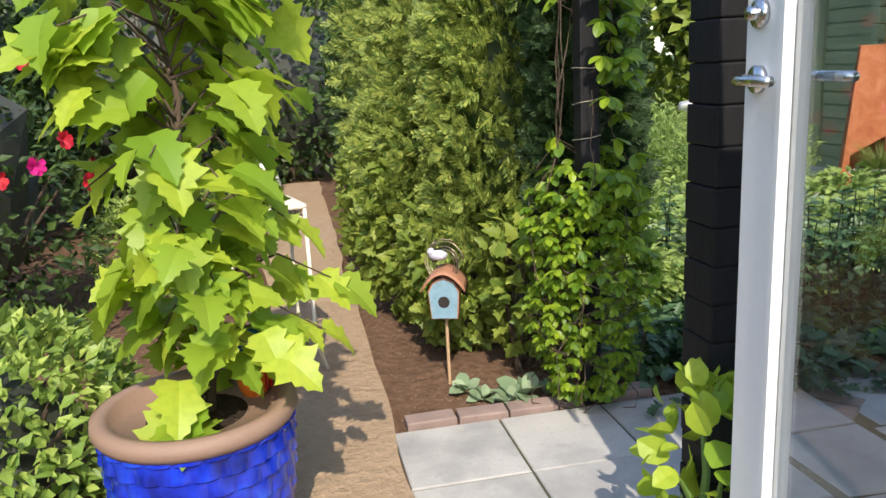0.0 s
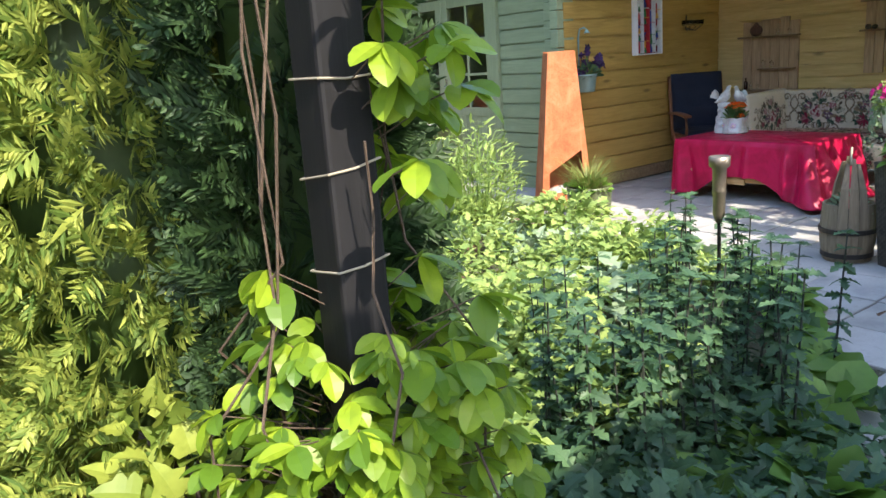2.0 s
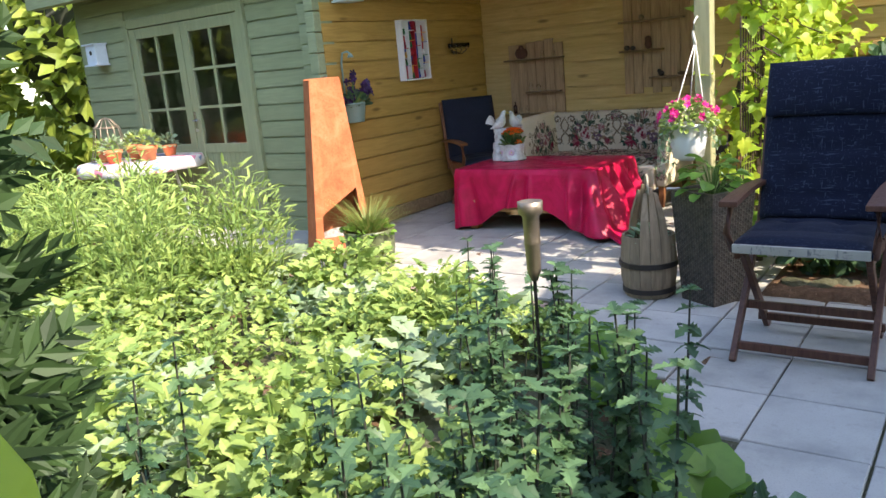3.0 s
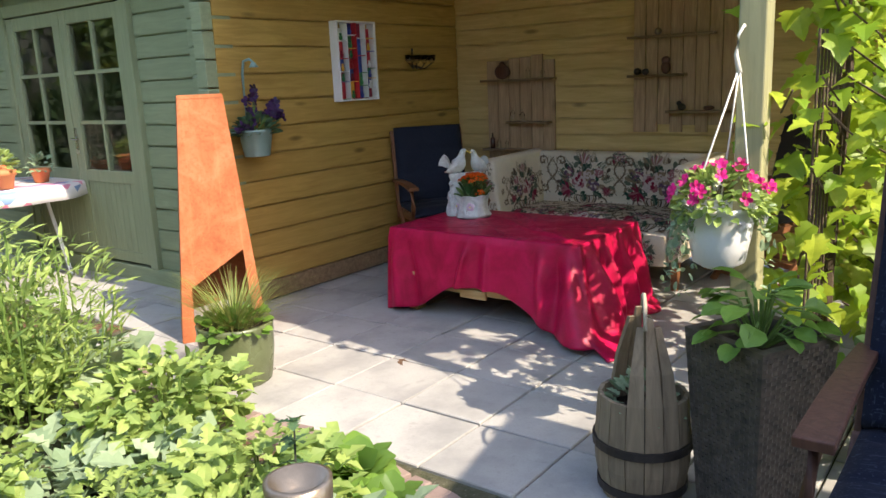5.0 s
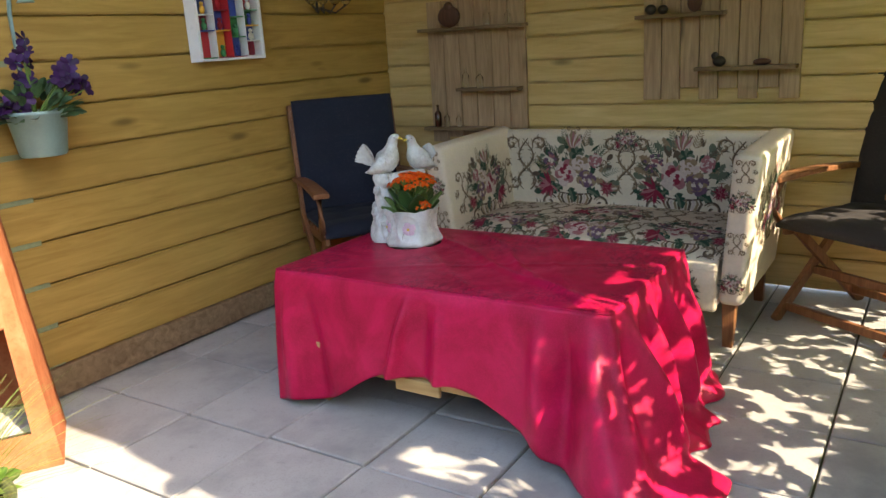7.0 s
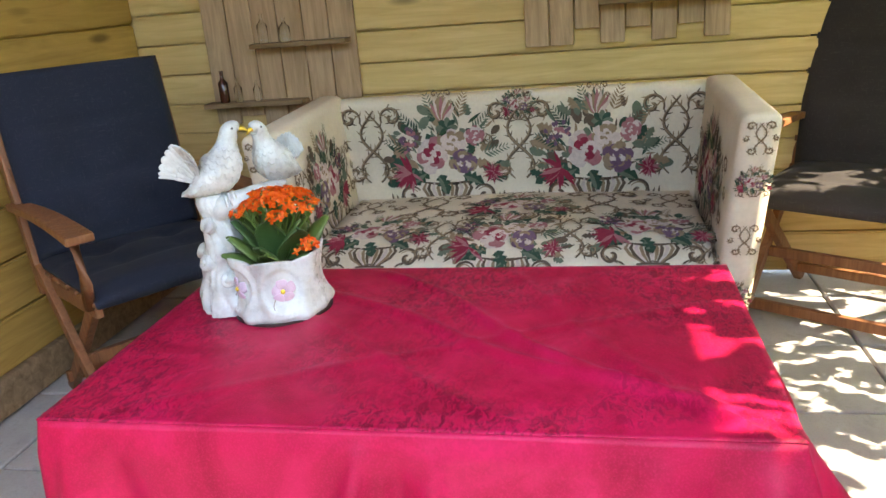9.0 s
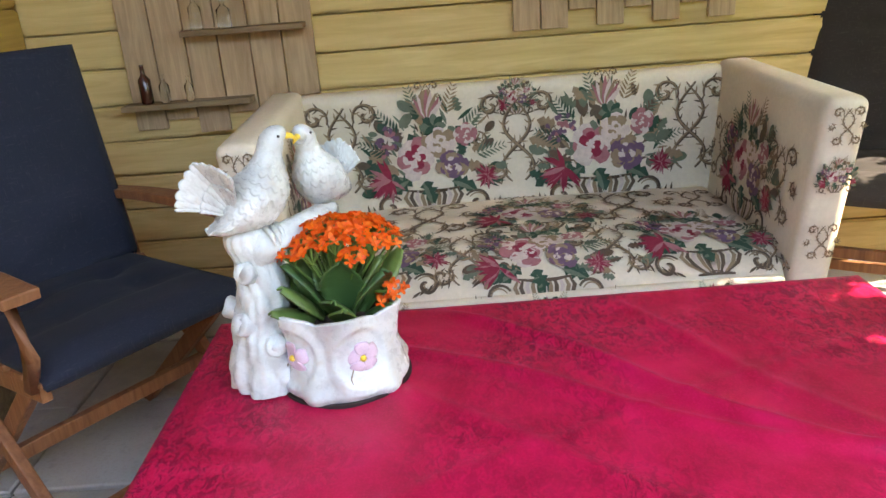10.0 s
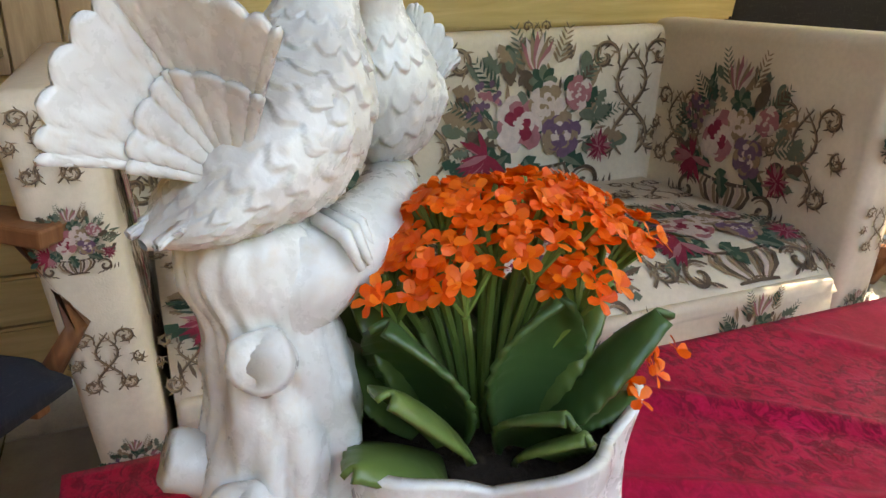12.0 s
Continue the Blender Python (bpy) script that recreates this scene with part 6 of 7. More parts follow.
def barrel():
    e = thing("wooden_bucket", "weathered wooden barrel bucket with upright slat handles", "bucket", (5.32, 3.985, 0), 25)
    n = 16
    for k in range(n):
        a0, a1 = 2 * math.pi * k / n + 0.01, 2 * math.pi * (k + 1) / n - 0.01
        m = Mesh()
        tall = 0.63 if k in (0, 8) else (0.6 if k in (1, 7, 9, 15) else 0.36)
        prof = [(0.135, 0.01), (0.155, 0.12), (0.158, 0.2), (0.15, 0.3), (0.146, 0.36)]
        if tall > 0.36:
            prof += [(0.128, 0.46), (0.075, tall)]
        for r, z in prof:
            sh = 1.0 if z <= 0.36 else max(0.3, 1 - (z - 0.36) * 0.9)
            mid = (a0 + a1) / 2
            for a, q in ((mid + (a0 - mid) * sh, r), (mid + (a1 - mid) * sh, r), (mid + (a1 - mid) * sh, r - 0.014), (mid + (a0 - mid) * sh, r - 0.014)):
                m.v.append((q * math.cos(a), q * math.sin(a), z))
        L = len(prof)
        for i in range(L - 1):
            for j in range(4):
                p, q = i * 4 + j, i * 4 + (j + 1) % 4
                m.f.append((p, q, q + 4, p + 4))
        m.f += [(3, 2, 1, 0), tuple(L * 4 - 4 + j for j in range(4))]
        part("stave", m, GREY_WOOD, e)
    hoops = Mesh()
    for z, r in ((0.05, 0.146), (0.2, 0.162)):
        hoops.lathe([(r, z - 0.014), (r + 0.003, z - 0.014), (r + 0.003, z + 0.014), (r, z + 0.014)], 32)
    part("hoop", hoops, IRON, e)
    part("loop", Mesh().tube([(0.1, 0, 0.6), (0.07, 0.0, 0.67), (0.0, 0, 0.69), (-0.07, 0.0, 0.67), (-0.1, 0, 0.6)], 0.007, 6), TWINE, e, smooth=True)
    part("soil", Mesh().lathe([(0.13, 0.02), (0.135, 0.29), (0.02, 0.3)], 20), POTTING, e)
    m = Mesh()
    P, D = dome((0, 0, 0.3), 0.1, 0.1, 60, 5)
    leaves(m, P, D + (0, 0, 0.2), np.full(len(P), 0.05), "lobed")
    part("leaves", m, SILVER_LEAF, e, kind="stuff")


barrel()


def grass_pot():
    e = thing("grass_pot", "olive glazed pot with fine ornamental grass", "potted plant", (5.26, 6.02, 0))
    OLIVE = plain("olive_glaze", (0.11, 0.13, 0.06), 0.3, vary=0.5, scale=12)
    part("pot", Mesh().lathe([(0.14, 0), (0.155, 0.015), (0.175, 0.15), (0.18, 0.28), (0.184, 0.3), (0.165, 0.3), (0.16, 0.26)], 32, wobble=lambda a, z: 1 + 0.012 * math.cos(a * 12)), OLIVE, e, smooth=True)
    part("soil", Mesh().lathe([(0.16, 0.24), (0.16, 0.27), (0.02, 0.28)], 20), POTTING, e)
    g = np.random.default_rng(11)
    n = 420
    a = g.uniform(0, 2 * np.pi, n)
    base = np.stack([np.cos(a), np.sin(a), np.zeros(n)], 1) * g.uniform(0, 0.1, (n, 1)) + (0, 0, 0.27)
    d = np.stack([np.cos(a), np.sin(a), g.uniform(0.7, 3.0, n)], 1)
    m = Mesh()
    for p, w, L in zip(base, d / np.linalg.norm(d, axis=1, keepdims=True), g.uniform(0.2, 0.46, n)):
        s = np.cross(w, (0, 0, 1))
        s = s / (np.linalg.norm(s) + 1e-6) * 0.0028
        k = len(m.v)
        for i in range(6):
            f = i / 5
            c = p + w * L * f + np.array((w[0], w[1], -0.9)) * (0.33 * L * f * f)
            m.v += [tuple(c - s * (1 - 0.9 * f)), tuple(c + s * (1 - 0.9 * f))]
        m.f += [(k + 2 * i, k + 2 * i + 1, k + 2 * i + 3, k + 2 * i + 2) for i in range(5)]
    part("blades", m, GRASS_BLADE, e, kind="stuff")
    lv = Mesh()
    P, D = dome((0, 0, 0.27), 0.17, 0.06, 60, 8)
    leaves(lv, P, D, np.full(len(P), 0.06), "broad")
    part("leaves", lv, LETTUCE_LEAF, e, kind="stuff")


grass_pot()


def rain_gauge():
    e = thing("rain_gauge", "aged metal rain gauge on a dark stake", "rain gauge", (3.675, 3.8, 0))
    part("stake", Mesh().tube([(0, 0, -0.02), (0, 0, 0.58)], 0.007, 8), IRON, e)
    part("tube", Mesh().lathe([(0.012, 0.56), (0.027, 0.6), (0.029, 0.7), (0.032, 0.705), (0.03, 0.715), (0.031, 0.81), (0.046, 0.822), (0.048, 0.866), (0.04, 0.868), (0.028, 0.84)], 20), BRASS, e, smooth=True)
    part("strap", Mesh().tube([(0.026, 0, 0.8), (0.042, 0, 0.74), (0.038, 0.005, 0.66), (0.024, 0, 0.62)], 0.004, 5), IRON, e)


rain_gauge()


def shelf_rack():
    e = thing("wall_rack", "honey-coloured timber shelf rack on the wall", "shelf", (WALL_X, 2.4, 0))
    m = Mesh()
    for z in (1.2, 1.72):
        m.box(-0.22, -0.03, 0, 0.95, z, z + 0.04).box(-0.24, -0.22, 0, 0.95, z - 0.03, z + 0.07)
    part("shelves", m, PINE, e, bevel=0.004)
    tagged(part("flower_pot", Mesh().lathe([(0.07, 0), (0.09, 0.16), (0.1, 0.16), (0.1, 0.19), (0.085, 0.19), (0.08, 0.15)], 20), PLASTIC_WHITE, smooth=True, at=pose(WALL_X - 0.13, 2.75, 1.24)), "white pot standing on the timber rack", "flower pot")


shelf_rack()


# ---- garden by the house door ----
def grape_pot():
    G = ground_z(0, 2.0) + 0.02
    e = thing("grape_pot", "blue glazed scaled pot holding a bright grape vine", "potted plant", (-0.29, 2.03, G))
    def scales(a, z):
        return 1 + 0.05 * abs(math.sin(a * 11 + (0.5 * math.pi if int(z / 0.05) % 2 else 0))) ** 0.7 * (1 - (z / 0.05) % 1)
    prof = [(0.19, 0.0)] + [(0.2 + 0.05 * math.sin(min(1, z / 0.4) * 1.5), z) for z in np.linspace(0.002, 0.41, 60)]
    part("pot", Mesh().lathe(prof + [(0.23, 0.415)], 132, wobble=scales), BLUE_GLAZE, e)
    part("rim", Mesh().lathe([(0.235, 0.405), (0.258, 0.412), (0.268, 0.43), (0.265, 0.455), (0.245, 0.462), (0.22, 0.455), (0.212, 0.42)], 48), CLAY, e, smooth=True, label="unglazed brown clay rim")
    part("soil", Mesh().lathe([(0.215, 0.3), (0.215, 0.415), (0.05, 0.425)], 24), POTTING, e)
    g = np.random.default_rng(21)
    trunk = Mesh().tube([(0.03, 0.0, 0.4), (0.06, 0.03, 0.6), (0.05, 0.0, 0.8), (0.02, 0.02, 1.0), (0.05, 0.03, 1.25), (0.0, 0.03, 1.6)], [0.016, 0.014, 0.017, 0.012, 0.009, 0.004], 8)
    P, D = [], []
    for k in range(60):
        z = g.uniform(0.5, 1.75)
        a = g.uniform(0, 2 * math.pi)
        rad = (0.27 if z > 0.8 else 0.22) * g.uniform(0.45, 1.0)
        tip = np.array((0.02 + rad * math.cos(a), rad * math.sin(a), z + g.uniform(-0.12, 0.1)))
        trunk.tube([(0.04, 0.02, z - 0.06), tuple(np.array((0.04, 0.02, z)) * 0.5 + tip * 0.5 + (0, 0, 0.05)), tuple(tip)], [0.005, 0.003, 0.002], 4)
        for _ in range(5):
            f = g.uniform(0.45, 1.05)
            P.append(np.array((0.04, 0.02, z)) * (1 - f) + tip * f + g.normal(0, 0.03, 3))
            D.append((math.cos(a + g.normal(0, 0.7)), math.sin(a + g.normal(0, 0.7)), g.uniform(-1.1, 0.1)))
    for q in ((0.42, 0.08, 0.72), (0.36, -0.02, 0.62), (0.3, 0.1, 0.9), (0.33, 0.06, 1.25)):
        trunk.tube([(0.04, 0.02, q[2] + 0.05), (q[0] * 0.6, q[1], q[2] + 0.1), q], [0.005, 0.003, 0.002], 4)
        for i in range(4):
            P.append(np.array(q) - (0.06 * i, 0.0, -0.02 * i))
            D.append((0.7, g.normal(0, 0.6), -0.5))
    part("stems", trunk, BARK, e, smooth=True)
    m = Mesh()
    P, D = np.array(P), np.array(D)
    leaves(m, P, D, g.uniform(0.08, 0.155, len(P)), "grape", 0.22, 0.3, D * (1, 1, 0) + (0, -0.2, 0.9))
    part("leaves", m, VINE_LEAF, e, kind="stuff")
    # glazed bird in the pot
    b = thing("parrot_figurine", "orange and blue glazed bird figurine in the pot", "figurine", (-0.14, 2.13, G + 0.41))
    part("body", Mesh().ball((0, 0, 0.07), 0.05, 0.06, 0.08, 16), plain("orange_glaze", (0.7, 0.16, 0.02), 0.2), b, smooth=True)
    part("head", Mesh().ball((0, 0.0, 0.16), 0.04, n=14), plain("cobalt_glaze", (0.02, 0.1, 0.3), 0.2), b, smooth=True, label="blue glazed head")
    part("beak", Mesh().tube([(0.03, -0.01, 0.165), (0.08, -0.02, 0.15), (0.11, -0.02, 0.142)], [0.02, 0.014, 0.002], 8), YELLOW_DOT, b, smooth=True, label="yellow beak")
    s = Mesh()
    for k in range(7):
        a = -1.2 + k * 0.4
        s.tube([(0.051 * math.cos(a), 0.061 * math.sin(a) - 0.0, 0.03), (0.052 * math.cos(a), 0.062 * math.sin(a), 0.09)], 0.004, 4)
    part("stripe", s, RED_PETAL, b)


grape_pot()


def plant_stand():
    """A cream wrought-iron stand with scrolls, and a pale jar on it."""
    z0 = 0.112
    e = thing("plant_stand", "cream wrought iron plant stand with scrolls", "plant stand", (-0.1, 3.42, z0), 14)
    h, w = 0.75, 0.15
    part("top", Mesh().box(-w, w, -w, w, h - 0.02, h), CREAM_IRON, e, bevel=0.006)
    m = Mesh()
    for sx in (-1, 1):
        for sy in (-1, 1):
            m.tube([(sx * w * 0.93, sy * w * 0.93, h - 0.02), (sx * w * 0.93, sy * w * 0.93, 0.12), (sx * w * 1.15, sy * w * 1.15, 0.0)], 0.009, 8)
    for z in (0.16,):
        for a, b in (((-1, -1), (1, -1)), ((1, -1), (1, 1)), ((1, 1), (-1, 1)), ((-1, 1), (-1, -1))):
            m.tube([(a[0] * w * 0.93, a[1] * w * 0.93, z), (b[0] * w * 0.93, b[1] * w * 0.93, z)], 0.006, 6)
    part("legs", m, CREAM_IRON, e, smooth=True)
    s = Mesh()
    for side in range(4):
        R = Matrix.Rotation(side * math.pi / 2, 4, "Z")
        for c, r, sg in ((-0.08, 0.035, 1), (0.08, 0.035, -1), (-0.015, 0.025, -1), (0.03, 0.022, 1), (-0.115, 0.02, 1), (0.115, 0.02, -1)):
            pts = []
            for i in range(16):
                f = i / 15
                a = sg * (0.5 + f * 8.5)
                q = r * (1 - 0.8 * f)
                pts.append(tuple(R @ Vector((c + q * math.cos(a), -w * 0.96, h - 0.065 + q * math.sin(a)))))
            s.tube(pts, 0.0045, 5)
    part("scrolls", s, CREAM_IRON, e, smooth=True)
    tagged(part("stone_jar", Mesh().lathe([(0.05, 0), (0.075, 0.03), (0.085, 0.08), (0.07, 0.135), (0.05, 0.16), (0.052, 0.175), (0.062, 0.19), (0.05, 0.19), (0.042, 0.165)], 24), STONE_WHITE, smooth=True, at=pose(-0.1, 3.42, z0 + h + 0.001)), "whitewashed stone jar standing on the iron stand", "jar")


plant_stand()


def birdhouse():
    e = thing("birdhouse", "small copper and blue birdhouse on a stick", "birdhouse", (0.61, 3.06, 0.08), -18)
    BLUE = plain("worn_blue_paint", (0.2, 0.34, 0.43), 0.65, vary=0.6, scale=20)
    RUST = plain("dull_copper", (0.42, 0.2, 0.12), 0.55, vary=0.4, scale=16)
    part("stick", Mesh().tube([(0, 0, -0.06), (0, 0.0, 0.3)], 0.007, 7), OLD_WOOD, e)
    prof = [(-0.055, 0.3), (0.055, 0.3), (0.065, 0.42), (0.045, 0.46), (0, 0.48), (-0.045, 0.46), (-0.065, 0.42)]
    n = len(prof)
    part("box", Mesh().add([(x, -0.055, z) for x, z in prof] + [(x, 0.06, z) for x, z in prof], [tuple(range(n)), tuple(reversed(range(n, 2 * n)))] + [(i, n + i, n + (i + 1) % n, (i + 1) % n) for i in range(n)]), RUST, e)
    part("front", Mesh().add([(x * 0.93, -0.06, 0.305 + (z - 0.3) * 0.92) for x, z in prof] + [(x * 0.93, -0.0555, 0.305 + (z - 0.3) * 0.92) for x, z in prof], [tuple(range(n)), tuple(reversed(range(n, 2 * n)))] + [(i, n + i, n + (i + 1) % n, (i + 1) % n) for i in range(n)]), BLUE, e, label="worn blue front")
    part("entrance", Mesh().tube([(0.0, -0.063, 0.375), (0.0, -0.0605, 0.375)], 0.024, 18), IRON, e, label="round dark entrance")
    roof = Mesh().grid(lambda u, v: (-0.09 + 0.18 * u, -0.085 + 0.17 * v, 0.425 + 0.075 * math.sin(u * math.pi) ** 0.8), 14, 4)
    part("roof", roof, RUST, e, smooth=True, thick=0.006)
    w = Mesh()
    g = np.random.default_rng(4)
    for k in range(4):
        pts = []
        for i in range(26):
            a = i / 25 * (5 + k)
            r = 0.09 * (1 - 0.5 * i / 25)
            pts.append((r * math.cos(a + k) * 0.9, 0.02 + 0.03 * math.sin(a * 0.7 + k), 0.53 + r * math.sin(a + k)))
        w.tube(pts, 0.0022, 5)
    part("wire_curls", w, BRASS, e, smooth=True)
    part("bird", Mesh().ball((-0.02, 0, 0.56), 0.04, 0.025, 0.022, 12).ball((-0.05, 0, 0.575), 0.017, n=10), plain("pale_lilac_paint", (0.5, 0.5, 0.6), 0.5), e, smooth=True, label="pale lilac metal bird")


birdhouse()


def climber_post():
    """A dark post wound with twine, overgrown by a five-leaved climber."""
    tagged(part("black_post", Mesh().box(1.056, 1.13, 2.648, 2.722, 0.05, 2.5), BLACK_WOOD, bevel=0.006), "black square garden post bound with twine", "post", kind="structure")
    e = thing("climbing_plant", "climbing plant with bright oval leaves on the post", "climber", (1.093, 2.685, 0.06))
    tw = Mesh()
    for z, sl in ((1.31, 0.0), (1.19, -0.012), (1.06, -0.01), (1.62, 0.01)):
        w = 0.0395
        tw.tube([(-w, -w, z), (0.0, -w, z - 0.5 * sl - 0.003), (w, -w, z - sl), (w, w, z), (-w, w, z + sl), (-w, -w, z)], 0.0017, 6)
    part("twine", tw, TWINE, e)
    g = np.random.default_rng(31)
    st, P, D = Mesh(), [], []
    for k in range(16):
        a = g.uniform(0, 2 * math.pi)
        pts = [np.array((0.05 * math.cos(a), 0.05 * math.sin(a), 0.0))]
        top = g.uniform(0.6, 2.3) if k < 10 else g.uniform(0.4, 0.9)
        steps = 14
        for i in range(1, steps):
            z = top * i / steps
            r = 0.08 + (0.16 if z < 0.95 else 0.03) * g.uniform(0.3, 1)
            a += g.normal(0, 0.35)
            pts.append(np.array((r * math.cos(a), r * math.sin(a), z)))
        st.tube([tuple(p) for p in pts], 0.0022, 5)
    def spray(p, out, size):
        for j in range(5):
            b = math.atan2(out[1], out[0]) + (j - 2) * 0.75
            P.append(p)
            D.append((math.cos(b), math.sin(b), g.uniform(-0.9, 0.1)))
            S.append(size * g.uniform(0.75, 1.2))
    S = []
    for k in range(430):
        low = g.random() < 0.8
        z = g.uniform(0.1, 0.95) if low else g.uniform(0.95, 2.3)
        a = g.uniform(0, 2 * math.pi) if low else g.choice([-0.6, -0.2, 0.2, 0.6, 2.9, -1.4]) + g.normal(0, 0.3)
        r = (0.1 + 0.16 * math.sin(min(1, z / 0.95) * 2.6) * g.uniform(0.4, 1.0)) if low else g.uniform(0.09, 0.19)
        p = np.array((r * math.cos(a), r * math.sin(a), z))
        st.tube([tuple(p * (0.4, 0.4, 1) - (0, 0, 0.04)), tuple(p)], 0.0011, 4)
        spray(p, p, 0.036 if z < 0.55 else (0.046 if z < 0.9 else 0.062))
    for k in range(230):
        a, z = -2.0 + g.normal(0, 0.9), g.uniform(0.08, 0.98)
        r = g.uniform(0.07, 0.1 + 0.13 * math.sin(z * 3.0))
        p = np.array((r * math.cos(a), r * math.sin(a), z))
        st.tube([tuple(p * (0.5, 0.5, 1) - (0, 0, 0.05)), tuple(p)], 0.0011, 4)
        spray(p, p, 0.034 if z < 0.55 else 0.044)
    part("stems", st, BARK, e, kind="stuff")
    m = Mesh()
    D = np.array(D)
    leaves(m, np.array(P), D, np.array(S), "oval", 0.2, 0.3, D * (0.6, 0.6, 0) + (0, 0, 1))
    part("leaves", m, AKEBIA_LEAF, e, kind="stuff")


climber_post()


def conifer(label, at, r, h, count, seed, mat, size=0.17):
    """A conifer hedge plant clothed to the ground with flat feathery sprays."""
    g = np.random.default_rng(seed)
    e = thing("thuja", label, "conifer", (at[0], at[1], ground_z(*at[:2]) - 0.02), group="conifers by the path")
    part("trunk", Mesh().tube([(0, 0, 0), (0.02, 0, h * 0.5), (0, 0, h)], [0.06, 0.04, 0.01], 8), BARK, e)
    z = g.uniform(at[2], h, count)
    a = g.uniform(0, 2 * np.pi, count)
    wob = np.array([1 + 0.28 * noise.noise((math.cos(t) * 1.6, math.sin(t) * 1.6, q * 1.6 + seed)) for t, q in zip(a, z)])
    rad = r * wob * np.clip((h - z) / h * 2.2, 0.15, 1) ** 0.6 * (0.62 + 0.38 * g.random(count) ** 0.5)
    P = np.stack([np.cos(a) * rad, np.sin(a) * rad, z], 1)
    D = np.stack([np.cos(a), np.sin(a), g.uniform(-0.5, 1.0, count)], 1) + g.normal(0, 0.3, (count, 3))
    w = D / np.linalg.norm(D, axis=1, keepdims=True)
    side = np.cross(w, np.stack([-np.sin(a), np.cos(a), np.zeros(count)], 1) * g.choice([-1, 1], (count, 1)) + g.normal(0, 0.6, (count, 3)))
    side /= np.linalg.norm(side, axis=1, keepdims=True) + 1e-9
    nrm = np.cross(side, w)
    L = size * g.uniform(0.7, 1.3, (count, 1))
    quads = []
    def twig(base, way, ln, wide):
        """One scaly branchlet a spray: a narrow diamond that droops to its tip."""
        across = np.cross(way, nrm) * wide
        quads.append(np.stack([base, base + way * ln * 0.45 + across, base + way * ln - nrm * 0.12 * ln, base + way * ln * 0.45 - across], 1))
    twig(P, w, L, 0.05 * L)
    for k in range(7):
        f = 0.1 + 0.12 * k
        for sg in (-1, 1):
            way = w * 0.75 + side * sg * 0.66 + g.normal(0, 0.09, (count, 3))
            twig(P + w * L * (f + 0.03 * sg), way, L * (0.52 - 0.42 * f), 0.045 * L)
    pts = np.concatenate(quads, 1).reshape(-1, 3)
    m = Mesh()
    m.v = [tuple(q) for q in pts.tolist()]
    m.f = [(i, i + 1, i + 2, i + 3) for i in range(0, len(m.v), 4)]
    part("sprays", m, mat, e, kind="stuff")
    # Solid dark filler that stands in for the shaded inside of the conifer.
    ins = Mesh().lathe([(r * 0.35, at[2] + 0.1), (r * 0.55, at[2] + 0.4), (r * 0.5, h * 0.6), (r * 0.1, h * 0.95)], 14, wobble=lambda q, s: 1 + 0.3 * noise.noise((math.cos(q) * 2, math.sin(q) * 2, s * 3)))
    part("inner_twigs", ins, DARK_LEAF_AND_CORE, e, kind="stuff")


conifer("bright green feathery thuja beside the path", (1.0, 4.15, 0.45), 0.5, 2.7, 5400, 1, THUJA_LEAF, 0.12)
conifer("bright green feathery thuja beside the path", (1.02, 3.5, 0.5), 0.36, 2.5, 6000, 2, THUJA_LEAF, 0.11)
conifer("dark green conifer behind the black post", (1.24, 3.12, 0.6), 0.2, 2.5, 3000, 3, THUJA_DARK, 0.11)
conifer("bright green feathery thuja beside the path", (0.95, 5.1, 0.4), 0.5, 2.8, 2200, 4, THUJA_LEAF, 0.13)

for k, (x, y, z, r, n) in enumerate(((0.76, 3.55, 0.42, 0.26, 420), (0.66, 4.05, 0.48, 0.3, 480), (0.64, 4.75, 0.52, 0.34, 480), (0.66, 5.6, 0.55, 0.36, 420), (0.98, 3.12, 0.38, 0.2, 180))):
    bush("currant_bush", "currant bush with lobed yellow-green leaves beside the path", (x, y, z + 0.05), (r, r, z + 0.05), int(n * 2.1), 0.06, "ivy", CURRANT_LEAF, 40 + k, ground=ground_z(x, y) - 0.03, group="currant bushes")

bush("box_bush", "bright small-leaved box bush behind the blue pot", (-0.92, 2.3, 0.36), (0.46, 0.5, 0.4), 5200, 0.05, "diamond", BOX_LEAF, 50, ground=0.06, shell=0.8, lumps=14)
bush("rose_bush", "dark shrub with red and pink flowers", (-1.7, 4.3, 0.9), (0.8, 0.8, 0.95), 2600, 0.06, "diamond", DARK_LEAF_AND_CORE, 51, ground=0.06)
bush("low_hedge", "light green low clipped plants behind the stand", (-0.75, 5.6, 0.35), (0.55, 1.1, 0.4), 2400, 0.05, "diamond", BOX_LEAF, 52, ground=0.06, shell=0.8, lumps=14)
bush("shade_shrub", "dense dark green shrub beside the path", (-1.2, 7.6, 1.2), (1.1, 1.2, 1.5), 3600, 0.11, "diamond", DARK_LEAF_AND_CORE, 53, ground=0.04)
bush("shade_shrub", "dense dark green shrub beside the path", (1.1, 7.6, 1.0), (0.75, 1.0, 1.2), 2400, 0.1, "diamond", DARK_LEAF_AND_CORE, 54, ground=0.04)
bush("shade_shrub", "dense dark green shrub closing the path", (0.1, 9.9, 1.3), (1.5, 0.9, 1.6), 3600, 0.11, "diamond", DARK_LEAF_AND_CORE, 55, ground=0.04)
